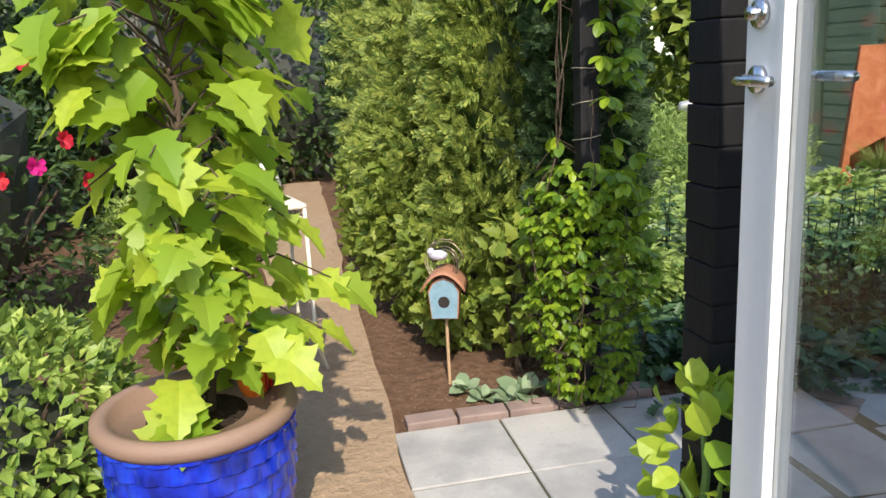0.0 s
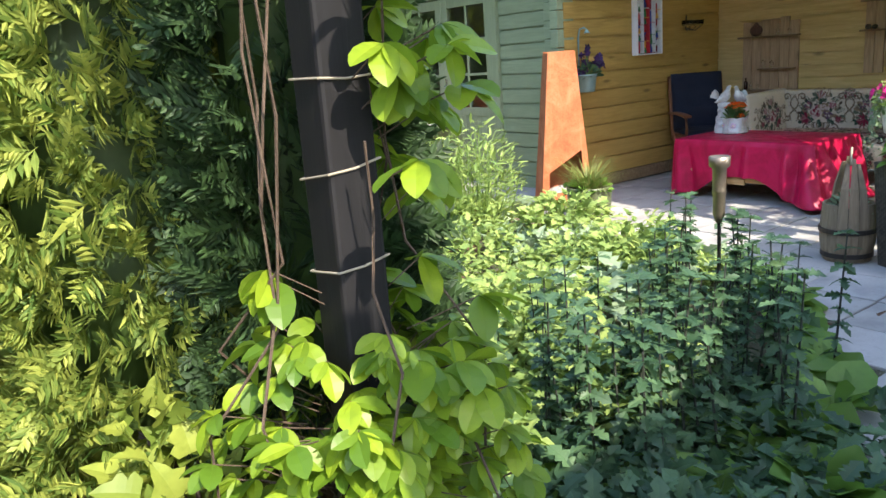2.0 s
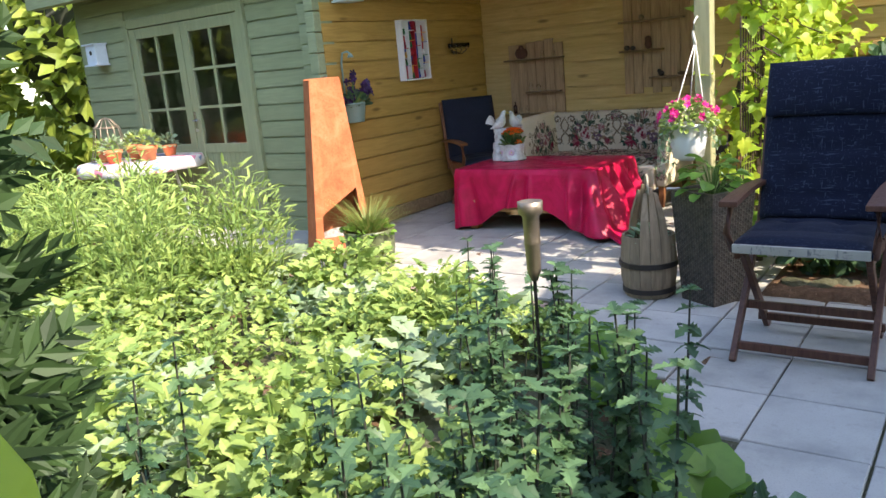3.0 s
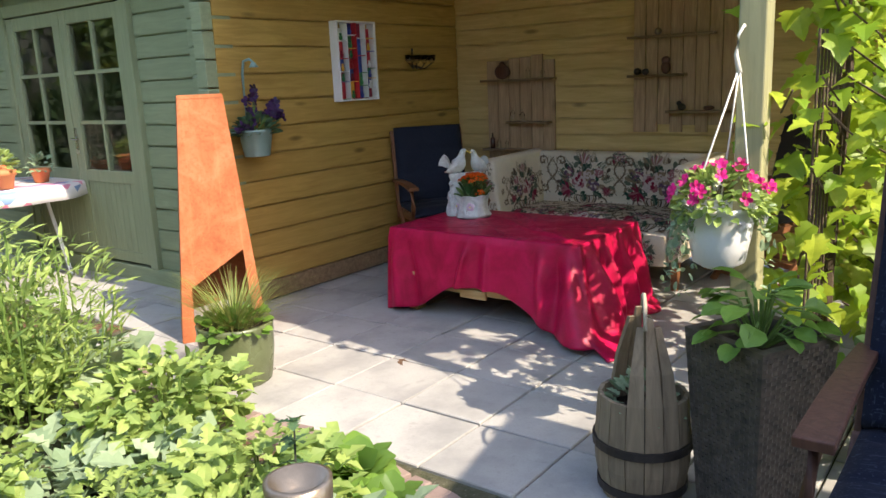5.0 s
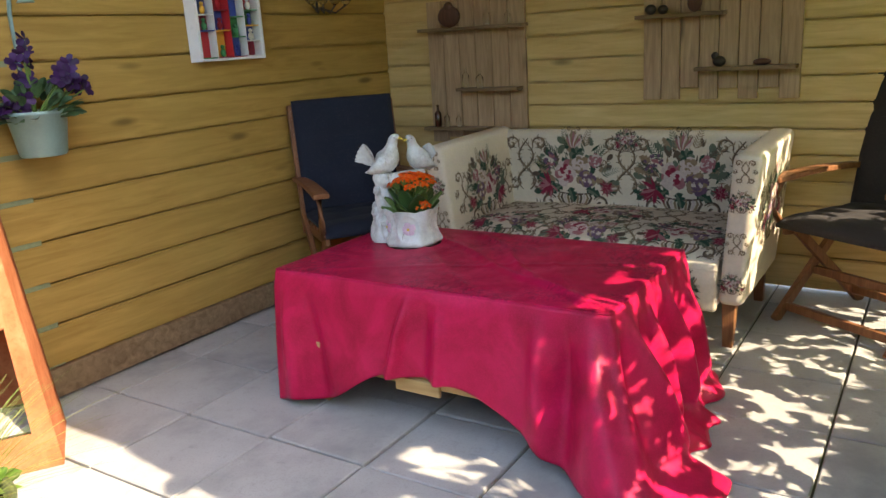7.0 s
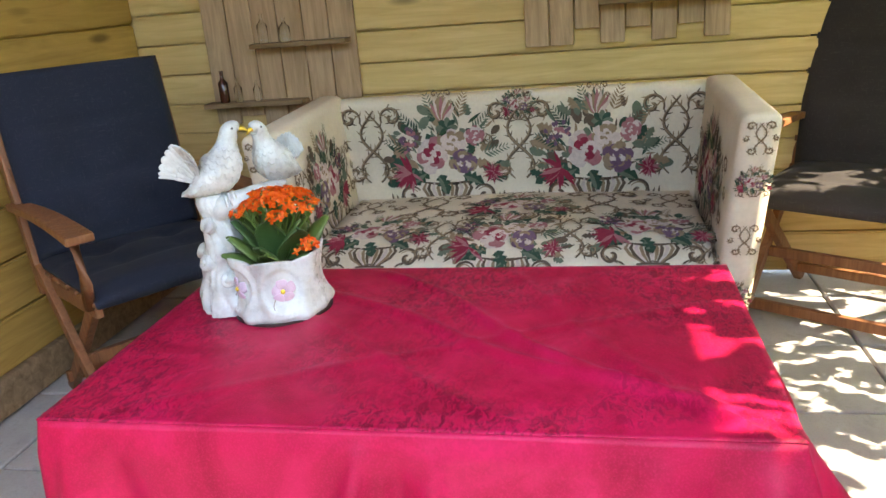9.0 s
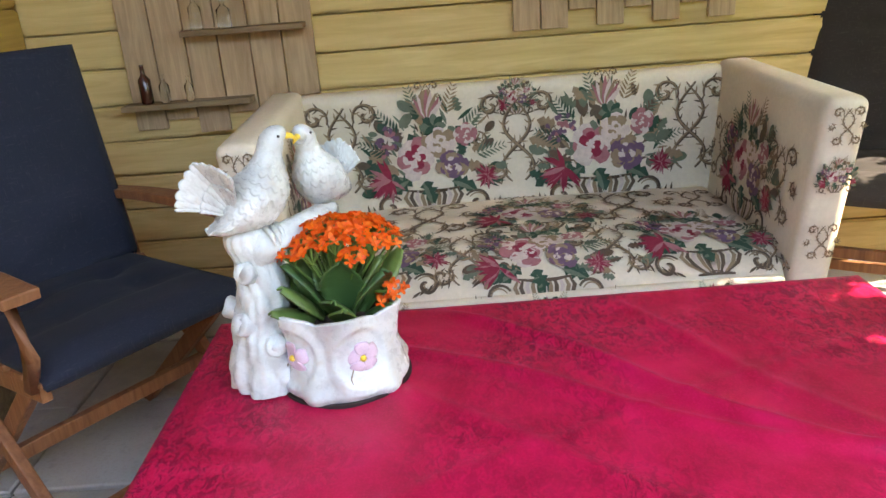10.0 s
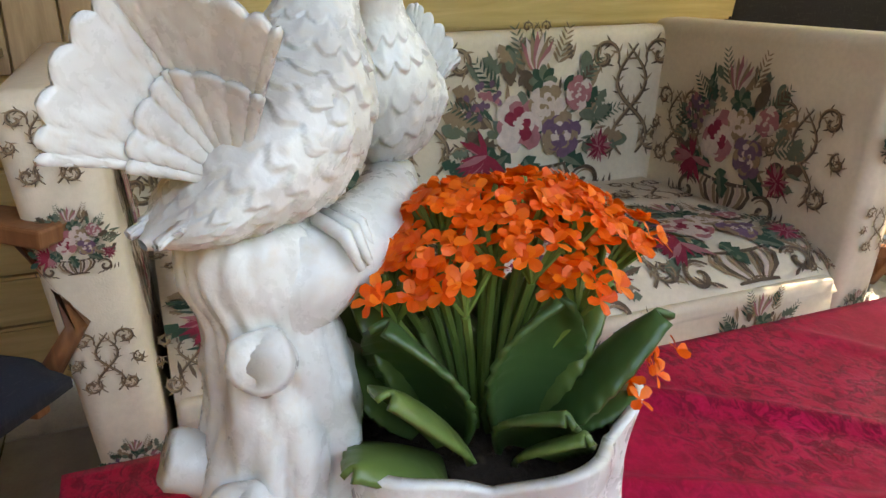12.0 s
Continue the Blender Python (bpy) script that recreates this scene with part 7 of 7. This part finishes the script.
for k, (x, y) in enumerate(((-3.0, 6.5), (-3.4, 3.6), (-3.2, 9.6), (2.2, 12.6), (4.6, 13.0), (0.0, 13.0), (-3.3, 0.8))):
    bush("tall_shrub", "tall leafy green shrub at the garden's edge", (x, y, 1.7), (1.4, 1.4, 1.9), 3000, 0.13, "diamond", DARK_LEAF_AND_CORE if k % 2 == 0 else CURRANT_LEAF, 60 + k, ground=0.0, group="boundary shrubs")
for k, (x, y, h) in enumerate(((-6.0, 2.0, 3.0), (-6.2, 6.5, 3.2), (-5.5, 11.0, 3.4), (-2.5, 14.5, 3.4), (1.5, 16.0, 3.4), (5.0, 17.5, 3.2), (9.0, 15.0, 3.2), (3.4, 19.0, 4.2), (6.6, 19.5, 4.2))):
    bush("tall_tree", "tall leafy tree closing the garden's view", (x, y, h * 0.85), (2.4, 2.4, h), 3800, 0.3, "diamond", DARK_LEAF_AND_CORE if k % 2 else CURRANT_LEAF, 90 + k, "tree", group="background trees", ground=-0.05)
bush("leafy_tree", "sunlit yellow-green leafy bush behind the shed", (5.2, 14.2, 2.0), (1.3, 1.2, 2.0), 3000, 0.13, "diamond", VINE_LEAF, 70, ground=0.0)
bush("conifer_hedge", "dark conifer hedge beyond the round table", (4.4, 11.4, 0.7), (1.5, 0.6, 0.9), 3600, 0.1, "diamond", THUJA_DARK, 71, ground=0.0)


def rose_flowers():
    e = thing("roses", "red and pink roses on the dark shrub", "flowers", (-1.7, 4.3, 0.06))
    g = np.random.default_rng(3)
    for nm, mat, n in (("red_petals", RED_PETAL, 22), ("pink_petals", PINK_PETAL, 10)):
        m = Mesh()
        d = g.normal(0, 1, (n, 3))
        d[:, 1] = -abs(d[:, 1])
        d /= np.linalg.norm(d, axis=1, keepdims=True)
        d[:, 2] = abs(d[:, 2])
        p = d * (0.75, 0.75, 0.8) + (0, 0, 0.85)
        flowers(m, p, d + (0.3, -0.5, 0), 0.05, 7)
        part(nm, m, mat, e, kind="stuff")


rose_flowers()
bush("yellowing_shrub", "small shrub with yellow-green leaves by the house", (0.98, 1.6, 0.38), (0.15, 0.17, 0.28), 130, 0.075, "broad", VINE_LEAF, 72, ground=0.09, stem_mat=STEM)


# ---- the flower bed ----
def bed_edge(y):
    """The bed's border towards the patio: x at y."""
    pts = [(2.2, 1.9), (2.75, 2.55), (2.95, 3.05), (3.1, 3.62), (3.5, 4.05), (3.95, 4.5), (4.5, 4.97), (5.2, 5.08), (6.0, 5.02), (7.0, 5.2), (12.0, 5.3)]
    for (ya, xa), (yb, xb) in zip(pts, pts[1:]):
        if y <= yb:
            f = max(0.0, (y - ya) / (yb - ya))
            return xa + (xb - xa) * f
    return 5.3


def clump(name, label, category, build, places, group, spin=True):
    """One plant, copied to all its places with turns of its own."""
    first = None
    g = np.random.default_rng(len(places) + len(name))
    for x, y, s in places:
        m = pose(x, y, ground_z(x, y) - 0.02, 0, 0, g.uniform(0, 360) if spin else 0)
        if first is None:
            first = thing(name, label, category, group=group)
            build(first)
            first.matrix_basis = m
            first.scale = (s, s, s)
        else:
            c = copy_thing(first, m)
            c.matrix_basis = m @ Matrix.Diagonal((s, s, s, 1))


def herb(e, count, r, h, size, shape, mat, seed, stems=8, up=0.5):
    g = np.random.default_rng(seed)
    m = Mesh()
    a, q = g.uniform(0, 2 * np.pi, count), np.sqrt(g.random(count)) * r
    z = h * g.random(count) ** 0.7 * (1 - 0.4 * (q / r) ** 2)
    P = np.stack([np.cos(a) * q, np.sin(a) * q, z + 0.02], 1)
    D = np.stack([np.cos(a), np.sin(a), g.uniform(-0.3, 0.6, count) + up * 0.4], 1) + g.normal(0, 0.5, (count, 3))
    leaves(m, P, D, size * g.uniform(0.6, 1.2, count), shape)
    part("leaves", m, mat, e, kind="stuff")
    s = Mesh()
    for _ in range(stems):
        p = P[g.integers(count)]
        s.tube([tuple(p * (0.5, 0.5, 0)), tuple(p)], 0.004, 4)
    part("stems", s, STEM, e, kind="stuff")


def tall_mint(e, seed):
    g = np.random.default_rng(seed)
    m, s = Mesh(), Mesh()
    P, D = [], []
    for k in range(5):
        b = g.normal(0, 0.11, 2)
        h = g.uniform(0.34, 0.62)
        t = b + g.normal(0, 0.03, 2)
        s.tube([(b[0], b[1], 0), (t[0], t[1], h)], [0.006, 0.003], 5)
        n = int(h / 0.06)
        for i in range(n):
            f = (i + 1) / n
            for j in range(4):
                a = j * math.pi / 2 + i * 0.8
                P.append((b[0] + (t[0] - b[0]) * f, b[1] + (t[1] - b[1]) * f, h * f))
                D.append((math.cos(a), math.sin(a), 0.35 if f > 0.8 else -0.1))
    sz = g.uniform(0.035, 0.07, len(P))
    leaves(m, np.array(P), np.array(D) + g.normal(0, 0.2, (len(P), 3)), sz, "lobed")
    part("leaves", m, MINT_LEAF, e, kind="stuff")
    part("stems", s, DARK_STEM_AND_CORE, e, kind="stuff")


def lettuce(e, seed, mat=None, n=18, size=0.16):
    g = np.random.default_rng(seed)
    m = Mesh()
    a = np.linspace(0, 2 * np.pi * 2.6, n)
    D = np.stack([np.cos(a), np.sin(a), np.linspace(0.25, 1.6, n)], 1)
    leaves(m, np.stack([np.cos(a) * 0.02, np.sin(a) * 0.02, np.full(n, 0.02)], 1), D, size * g.uniform(0.7, 1.1, n), "broad", 0.25, 0.3)
    part("leaves", m, mat or LETTUCE_LEAF, e, smooth=True)


g = np.random.default_rng(77)
herbs, silvers, mints, broad, airy = [], [], [], [], []
while len(herbs) < 110:
    y = g.uniform(3.3, 9.0)
    x = g.uniform(1.7, bed_edge(y) - 0.22)
    if (y > 4.1 or x < 2.9 and y > 3.4) :
        herbs.append((x, y, g.uniform(0.8, 1.35)))
for _ in range(34):
    y = g.uniform(4.2, 7.2)
    silvers.append((g.uniform(2.4, bed_edge(y) - 0.15), y, g.uniform(0.8, 1.2)))
for _ in range(19):
    y = g.uniform(3.2, 4.5)
    mints.append((g.uniform(2.2, bed_edge(y) - 0.35), y, g.uniform(0.75, 1.1)))
for k in range(20):
    y = 2.75 + 2.2 * k / 19
    broad.append((bed_edge(y) - g.uniform(0.1, 0.32), y + g.normal(0, 0.05), g.uniform(0.75, 1.25)))
for _ in range(40):
    y = g.uniform(2.75, 3.6)
    broad.append((g.uniform(1.45, bed_edge(y) - 0.3), y, g.uniform(0.5, 0.9)))
for _ in range(22):
    y = g.uniform(6.2, 9.8)
    airy.append((g.uniform(3.6, bed_edge(y) - 0.2), y, g.uniform(0.9, 1.4)))
clump("herb_plant", "bushy light green herb in the sunny bed", "plant", lambda e: herb(e, 260, 0.26, 0.26, 0.06, "leaflet", HERB_LEAF, 1), herbs[:50], "bed herbs")
clump("herb_plant", "bushy light green herb in the sunny bed", "plant", lambda e: herb(e, 210, 0.24, 0.28, 0.072, "lobed", HERB_LEAF, 2), herbs[50:], "bed herbs")
clump("silver_plant", "silvery green plant with ragged lobed leaves", "plant", lambda e: herb(e, 60, 0.22, 0.16, 0.15, "lobed", SILVER_LEAF, 3), silvers, "silvery bed plants")
clump("mint_plant", "dark upright plant with toothed leaves in shade", "plant", lambda e: tall_mint(e, 4), mints, "dark upright plants")
clump("leafy_rosette", "broad-leaved green rosette along the bed edge", "plant", lambda e: lettuce(e, 5), broad, "leafy rosettes")
clump("feathery_plant", "tall feathery light green plant in the bed", "plant", lambda e: herb(e, 420, 0.24, 0.72, 0.075, "long", HERB_LEAF, 6, 16, 1.6), airy, "feathery plants")
clump("silver_seedling", "small silvery green seedling in the soil", "plant", lambda e: lettuce(e, 7, SILVER_LEAF, 10, 0.12), [(0.66, 2.95, 0.6), (0.86, 2.82, 0.85), (0.8, 2.78, 0.6), (0.7, 2.85, 0.5), (1.02, 2.8, 0.6)], "seedlings")
clump("shade_groundcover", "low dark leafy ground cover in shade", "plant", lambda e: herb(e, 110, 0.28, 0.14, 0.08, "lobed", MINT_LEAF, 8), [(1.5 + 0.28 * (k % 6) + g.normal(0, 0.06), 2.75 + 0.27 * (k // 6) + g.normal(0, 0.06), g.uniform(0.8, 1.2)) for k in range(30)], "ground cover plants")


def round_table():
    e = thing("round_table", "small round garden table with flowered cloth", "table", (5.75, 9.35, 0))
    part("legs", Mesh().tube([(-0.3, -0.25, 0), (-0.2, -0.2, 0.7)], 0.015).tube([(0.3, -0.25, 0), (0.2, -0.2, 0.7)], 0.015).tube([(0, 0.35, 0), (0, 0.2, 0.7)], 0.015), WHITE_PAINT, e)
    M = Mat("flowered_oilcloth", 0.4)
    v = M.coords()
    M.color(M.ramp(M.voronoi(v, 11, out="Color"), [(0, (0.75, 0.7, 0.7)), (0.4, (0.7, 0.25, 0.35)), (0.55, (0.75, 0.72, 0.7)), (0.75, (0.2, 0.3, 0.5)), (0.85, (0.75, 0.7, 0.68))], "CONSTANT"))
    part("cloth", Mesh().lathe([(0.62 + 0.0, 0.64), (0.6, 0.72), (0.585, 0.745), (0.1, 0.75)], 48, wobble=lambda a, z: 1 + (0.03 * math.sin(a * 9) if z < 0.7 else 0)), M.m, e, smooth=True, label="pink and white flowered oilcloth")
    pots = ((-0.25, 0.2, 0.07), (-0.32, -0.05, 0.08), (-0.1, -0.1, 0.085), (0.1, 0.25, 0.08), (-0.15, -0.35, 0.09), (0.2, -0.2, 0.07))
    for k, (x, y, r) in enumerate(pots):
        p = thing("small_flower_pot", "terracotta pot with a small green plant", "flower pot", (5.75 + x, 9.35 + y, 0.752), group="pots on the round table")
        part("pot", Mesh().lathe([(r * 0.7, 0), (r * 0.95, r * 1.1), (r * 1.1, r * 1.1), (r * 1.1, r * 1.5), (r * 0.95, r * 1.5), (r * 0.9, r * 1.2)], 20), TERRACOTTA, p, smooth=True)
        m = Mesh()
        P, D = dome((0, 0, r * 1.3), r * 1.1, r * 1.6, 50, k)
        leaves(m, P, D, np.full(len(P), 0.05), "oval")
        part("leaves", m, SILVER_LEAF if k % 2 else HERB_LEAF, p, kind="stuff")
    c = thing("wire_cloche", "rusty wire bell cloche on the round table", "cloche", (5.65, 9.7, 0.752))
    m = Mesh()
    for k in range(12):
        a = 2 * math.pi * k / 12
        m.tube([(r * math.cos(a), r * math.sin(a), z) for r, z in ((0.2, 0), (0.17, 0.06), (0.14, 0.2), (0.12, 0.32), (0.05, 0.4), (0, 0.42))], 0.005, 4)
    for r, z in ((0.2, 0.0), (0.14, 0.2), (0.12, 0.32)):
        m.tube([(r * math.cos(a), r * math.sin(a), z) for a in np.linspace(0, 2 * math.pi, 24)], 0.005, 4)
    part("wires", m, BRASS, c, smooth=True)


round_table()


def nest_box(at, rz, label):
    e = thing("nest_box", label, "birdhouse", at, rz)
    PALE = plain("pale_blue_paint", (0.55, 0.62, 0.68), 0.5)
    part("box", Mesh().box(-0.09, 0.09, -0.14, -0.002, 0, 0.2), PALE, e, bevel=0.004)
    part("roof", Mesh().box(-0.11, 0.11, -0.17, -0.002, 0.2, 0.215).box(-0.11, 0.11, -0.17, -0.002, -0.015, 0.0), PALE, e)
    part("entrance", Mesh().tube([(0, -0.142, 0.12), (0, -0.1405, 0.12)], 0.025, 14), IRON, e)


nest_box((FRONT_X - 0.002, 10.4, 1.72), -90, "pale blue nest box on the green shed front")
nest_box((6.32, WALL_Y - 0.002, 1.98), 0, "white nest box on the ochre shed wall")


# ---- vine and trellis at the end of the covered seat ----
def trellis_vine():
    t = thing("bamboo_trellis", "brown bamboo trellis beside the pergola post", "trellis", (5.85, 3.62, 0))
    m = Mesh()
    for k in range(9):
        m.tube([(0.055 * k, 0.0, 0.0), (0.055 * k + 0.01, 0.0, 1.5)], 0.005, 5)
    for z in (0.3, 0.75, 1.2):
        m.tube([(0, 0.013, z), (0.46, 0.013, z)], 0.007, 5)
    part("canes", m, BARK, t, kind="stuff")
    e = thing("grape_vine", "grape vine with large leaves on the pergola", "vine", (6.0, 3.6, 0))
    g = np.random.default_rng(17)
    st, P, D = Mesh(), [], []
    st.tube([(0.2, 0, 0), (0.25, 0.02, 0.6), (0.2, -0.02, 1.3), (0.1, 0, 2.0), (0.6, -0.1, 2.3)], [0.025, 0.02, 0.017, 0.013, 0.008], 7)
    for k in range(215):
        x = g.uniform(-0.15, 2.5)
        z = g.choice([g.uniform(1.15, 2.35), g.uniform(0.2, 1.2)], p=[0.6, 0.4])
        y = g.normal(-0.03, 0.12)
        st.tube([(x - 0.15, y * 0.5, z + 0.08), (x, y, z)], 0.004, 4)
        for _ in range(8):
            P.append(np.array((x, y, z)) + g.normal(0, (0.11, 0.09, 0.1)))
            D.append((g.normal(-0.3, 0.7), g.normal(0.1, 0.7), g.uniform(-1, 0.2)))
    for k in range(14):
        P.append(np.array((-0.2, 0.2, 1.75)) + g.normal(0, (0.1, 0.12, 0.2)))
        D.append((g.normal(-0.3, 0.6), g.normal(0.2, 0.6), g.uniform(-1, 0.2)))
    part("stems", st, BARK, e, kind="stuff")
    m = Mesh()
    D = np.array(D)
    leaves(m, np.array(P), D, g.uniform(0.06, 0.115, len(P)), "ivy", 0.2, 0.3, D * (1, 1, 0) + (-0.3, -0.2, 0.9))
    part("leaves", m, VINE_LEAF, e, kind="stuff")


trellis_vine()
def trellis_bed():
    """A raised strip of shaded soil behind the recliner, edged with field stones."""
    m = Mesh().grid(lambda u, v: (5.45 + 3.0 * u, 1.95 + 1.5 * v, 0.03 + 0.02 * math.sin(math.pi * v) + 0.015 * noise.noise((u * 30, v * 15, 2)) - (0.06 if u in (0, 1) or v in (0, 1) else 0)), 60, 30)
    tagged(part("soil_bed_trellis", m, SOIL, smooth=True), "shaded dark soil bed behind the recliner", "ground", kind="structure")
    g = np.random.default_rng(12)
    first = None
    for k in range(9):
        at = pose(5.72 + g.normal(0, 0.13), 2.1 + 0.15 * k + g.normal(0, 0.06), 0.035, 0, 0, g.uniform(0, 360))
        if first is None:
            st = Mesh().ball((0, 0, 0), 0.1, 0.07, 0.028, 16)
            st.v = [tuple(Vector(q) * (1 + 0.45 * noise.noise(Vector(q) * 14))) for q in st.v]
            first = tagged(part("field_stone", st, JOINT, smooth=True, at=at), "grey-brown field stone lying on the soil", "stone", "bed edge stones")
        else:
            copy_thing(first, at)


trellis_bed()
for k, (x, y, r) in enumerate(((5.95, 3.15, 0.28), (6.0, 2.55, 0.32), (6.2, 2.1, 0.3), (7.6, 3.0, 0.4))):
    bush("shade_plant", "dark leafy plant in the shaded bed", (x, y, 0.3), (r, r, 0.32), 420, 0.09, "oval", MINT_LEAF, 120 + k, "plant", ground=0.02, stem_mat=STEM, group="shaded bed plants")
bush("hydrangea", "dark green leafy shrub behind the trellis", (6.9, 2.9, 0.6), (1.0, 0.45, 0.65), 1500, 0.1, "oval", MINT_LEAF, 80)
bush("boundary_hedge", "tall boundary hedge beside the veranda", (7.1, 1.6, 1.2), (1.6, 0.6, 1.35), 3200, 0.11, "diamond", DARK_LEAF_AND_CORE, 81)
bush("small_fern", "low bright leafy plant at the post's foot", (5.85, 3.72, 0.2), (0.22, 0.2, 0.22), 90, 0.1, "broad", LETTUCE_LEAF, 82, stem_mat=STEM)


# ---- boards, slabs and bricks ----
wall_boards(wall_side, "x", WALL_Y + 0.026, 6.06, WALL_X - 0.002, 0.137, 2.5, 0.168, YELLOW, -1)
wall_boards(wall_back, "y", WALL_X + 0.026, 2.42, WALL_Y - 0.006, 0.08, 2.5, 0.1215, YELLOW_Y_LIT, -1)
wall_boards(wall_front, "y", FRONT_X + 0.036, 7.262, 10.8, 0.122, 2.5, 0.15, GREEN, -1, holes=((8.06, 9.94, 0.12, 2.12),))


def chamfered(w, d, h, mat, name):
    c = 0.004
    m = Mesh().add([(c, c, h), (w - c, c, h), (w - c, d - c, h), (c, d - c, h), (0, 0, h - c), (w, 0, h - c), (w, d, h - c), (0, d, h - c), (0, 0, 0), (w, 0, 0), (w, d, 0), (0, d, 0)],
                   [(0, 1, 2, 3), (0, 4, 5, 1), (1, 5, 6, 2), (2, 6, 7, 3), (3, 7, 4, 0), (4, 8, 9, 5), (5, 9, 10, 6), (6, 10, 11, 7), (7, 11, 8, 4)])
    return m.data(name, mat)


def slabs(name, label, x0, y0, nx, ny, pitch, keep):
    e = thing(name, label, "paving", kind="structure")
    me = chamfered(pitch - 0.009, pitch - 0.009, 0.05, TILE, "slab")
    for i in range(nx):
        for j in range(ny):
            x, y = x0 + i * pitch, y0 + j * pitch
            if keep(x + pitch / 2, y + pitch / 2):
                ob = new("slab", me)
                ob.parent = e
                ob.matrix_basis = pose(x, y, ground_z(x + 0.2, y + 0.2) - 0.046 + rng.normal(0, 0.0015), rng.normal(0, 0.15), rng.normal(0, 0.15), rng.normal(0, 0.12))


slabs("patio_slabs", "grey concrete slab paving of the patio", 6.29 - 0.415 * 10, 5.99 - 0.415 * 11, 16, 14, 0.415, lambda x, y: x > bed_edge(y) - 0.1 and x < 8.6 and y < 7.1)
slabs("shed_path_slabs", "grey concrete slabs beside the shed front", 6.29 - 0.415 * 2, 5.99 + 0.415 * 3, 2, 10, 0.415, lambda x, y: True)
slabs("door_slabs", "grey concrete slabs by the house door", 0.71 - 0.41, 2.63 - 0.41 * 9, 6, 9, 0.41, lambda x, y: True)


def brick_edge():
    e = thing("brick_edging", "weathered clinker brick edging round the bed", "edging", kind="structure")
    me = chamfered(0.19, 0.085, 0.06, BRICK, "brick")
    y = 2.2
    while y < 6.8:
        x = bed_edge(y)
        dx = bed_edge(y + 0.03) - bed_edge(y - 0.03)
        ang = math.degrees(math.atan2(0.06, dx))
        ob = new("brick", me)
        ob.parent = e
        ob.matrix_basis = pose(x - 0.02, y, ground_z(x, y) - 0.05 + rng.normal(0, 0.003), rng.normal(0, 1), rng.normal(0, 1), ang + 90 + rng.normal(0, 3))
        y += 0.095 * math.sin(math.radians(ang)) + 0.004
    for k in range(5):
        ob = new("brick", me)
        ob.parent = e
        ob.matrix_basis = pose(0.36 + k * 0.2, 2.655, 0.045 + rng.normal(0, 0.003), 0, 0, rng.normal(0, 2))


brick_edge()
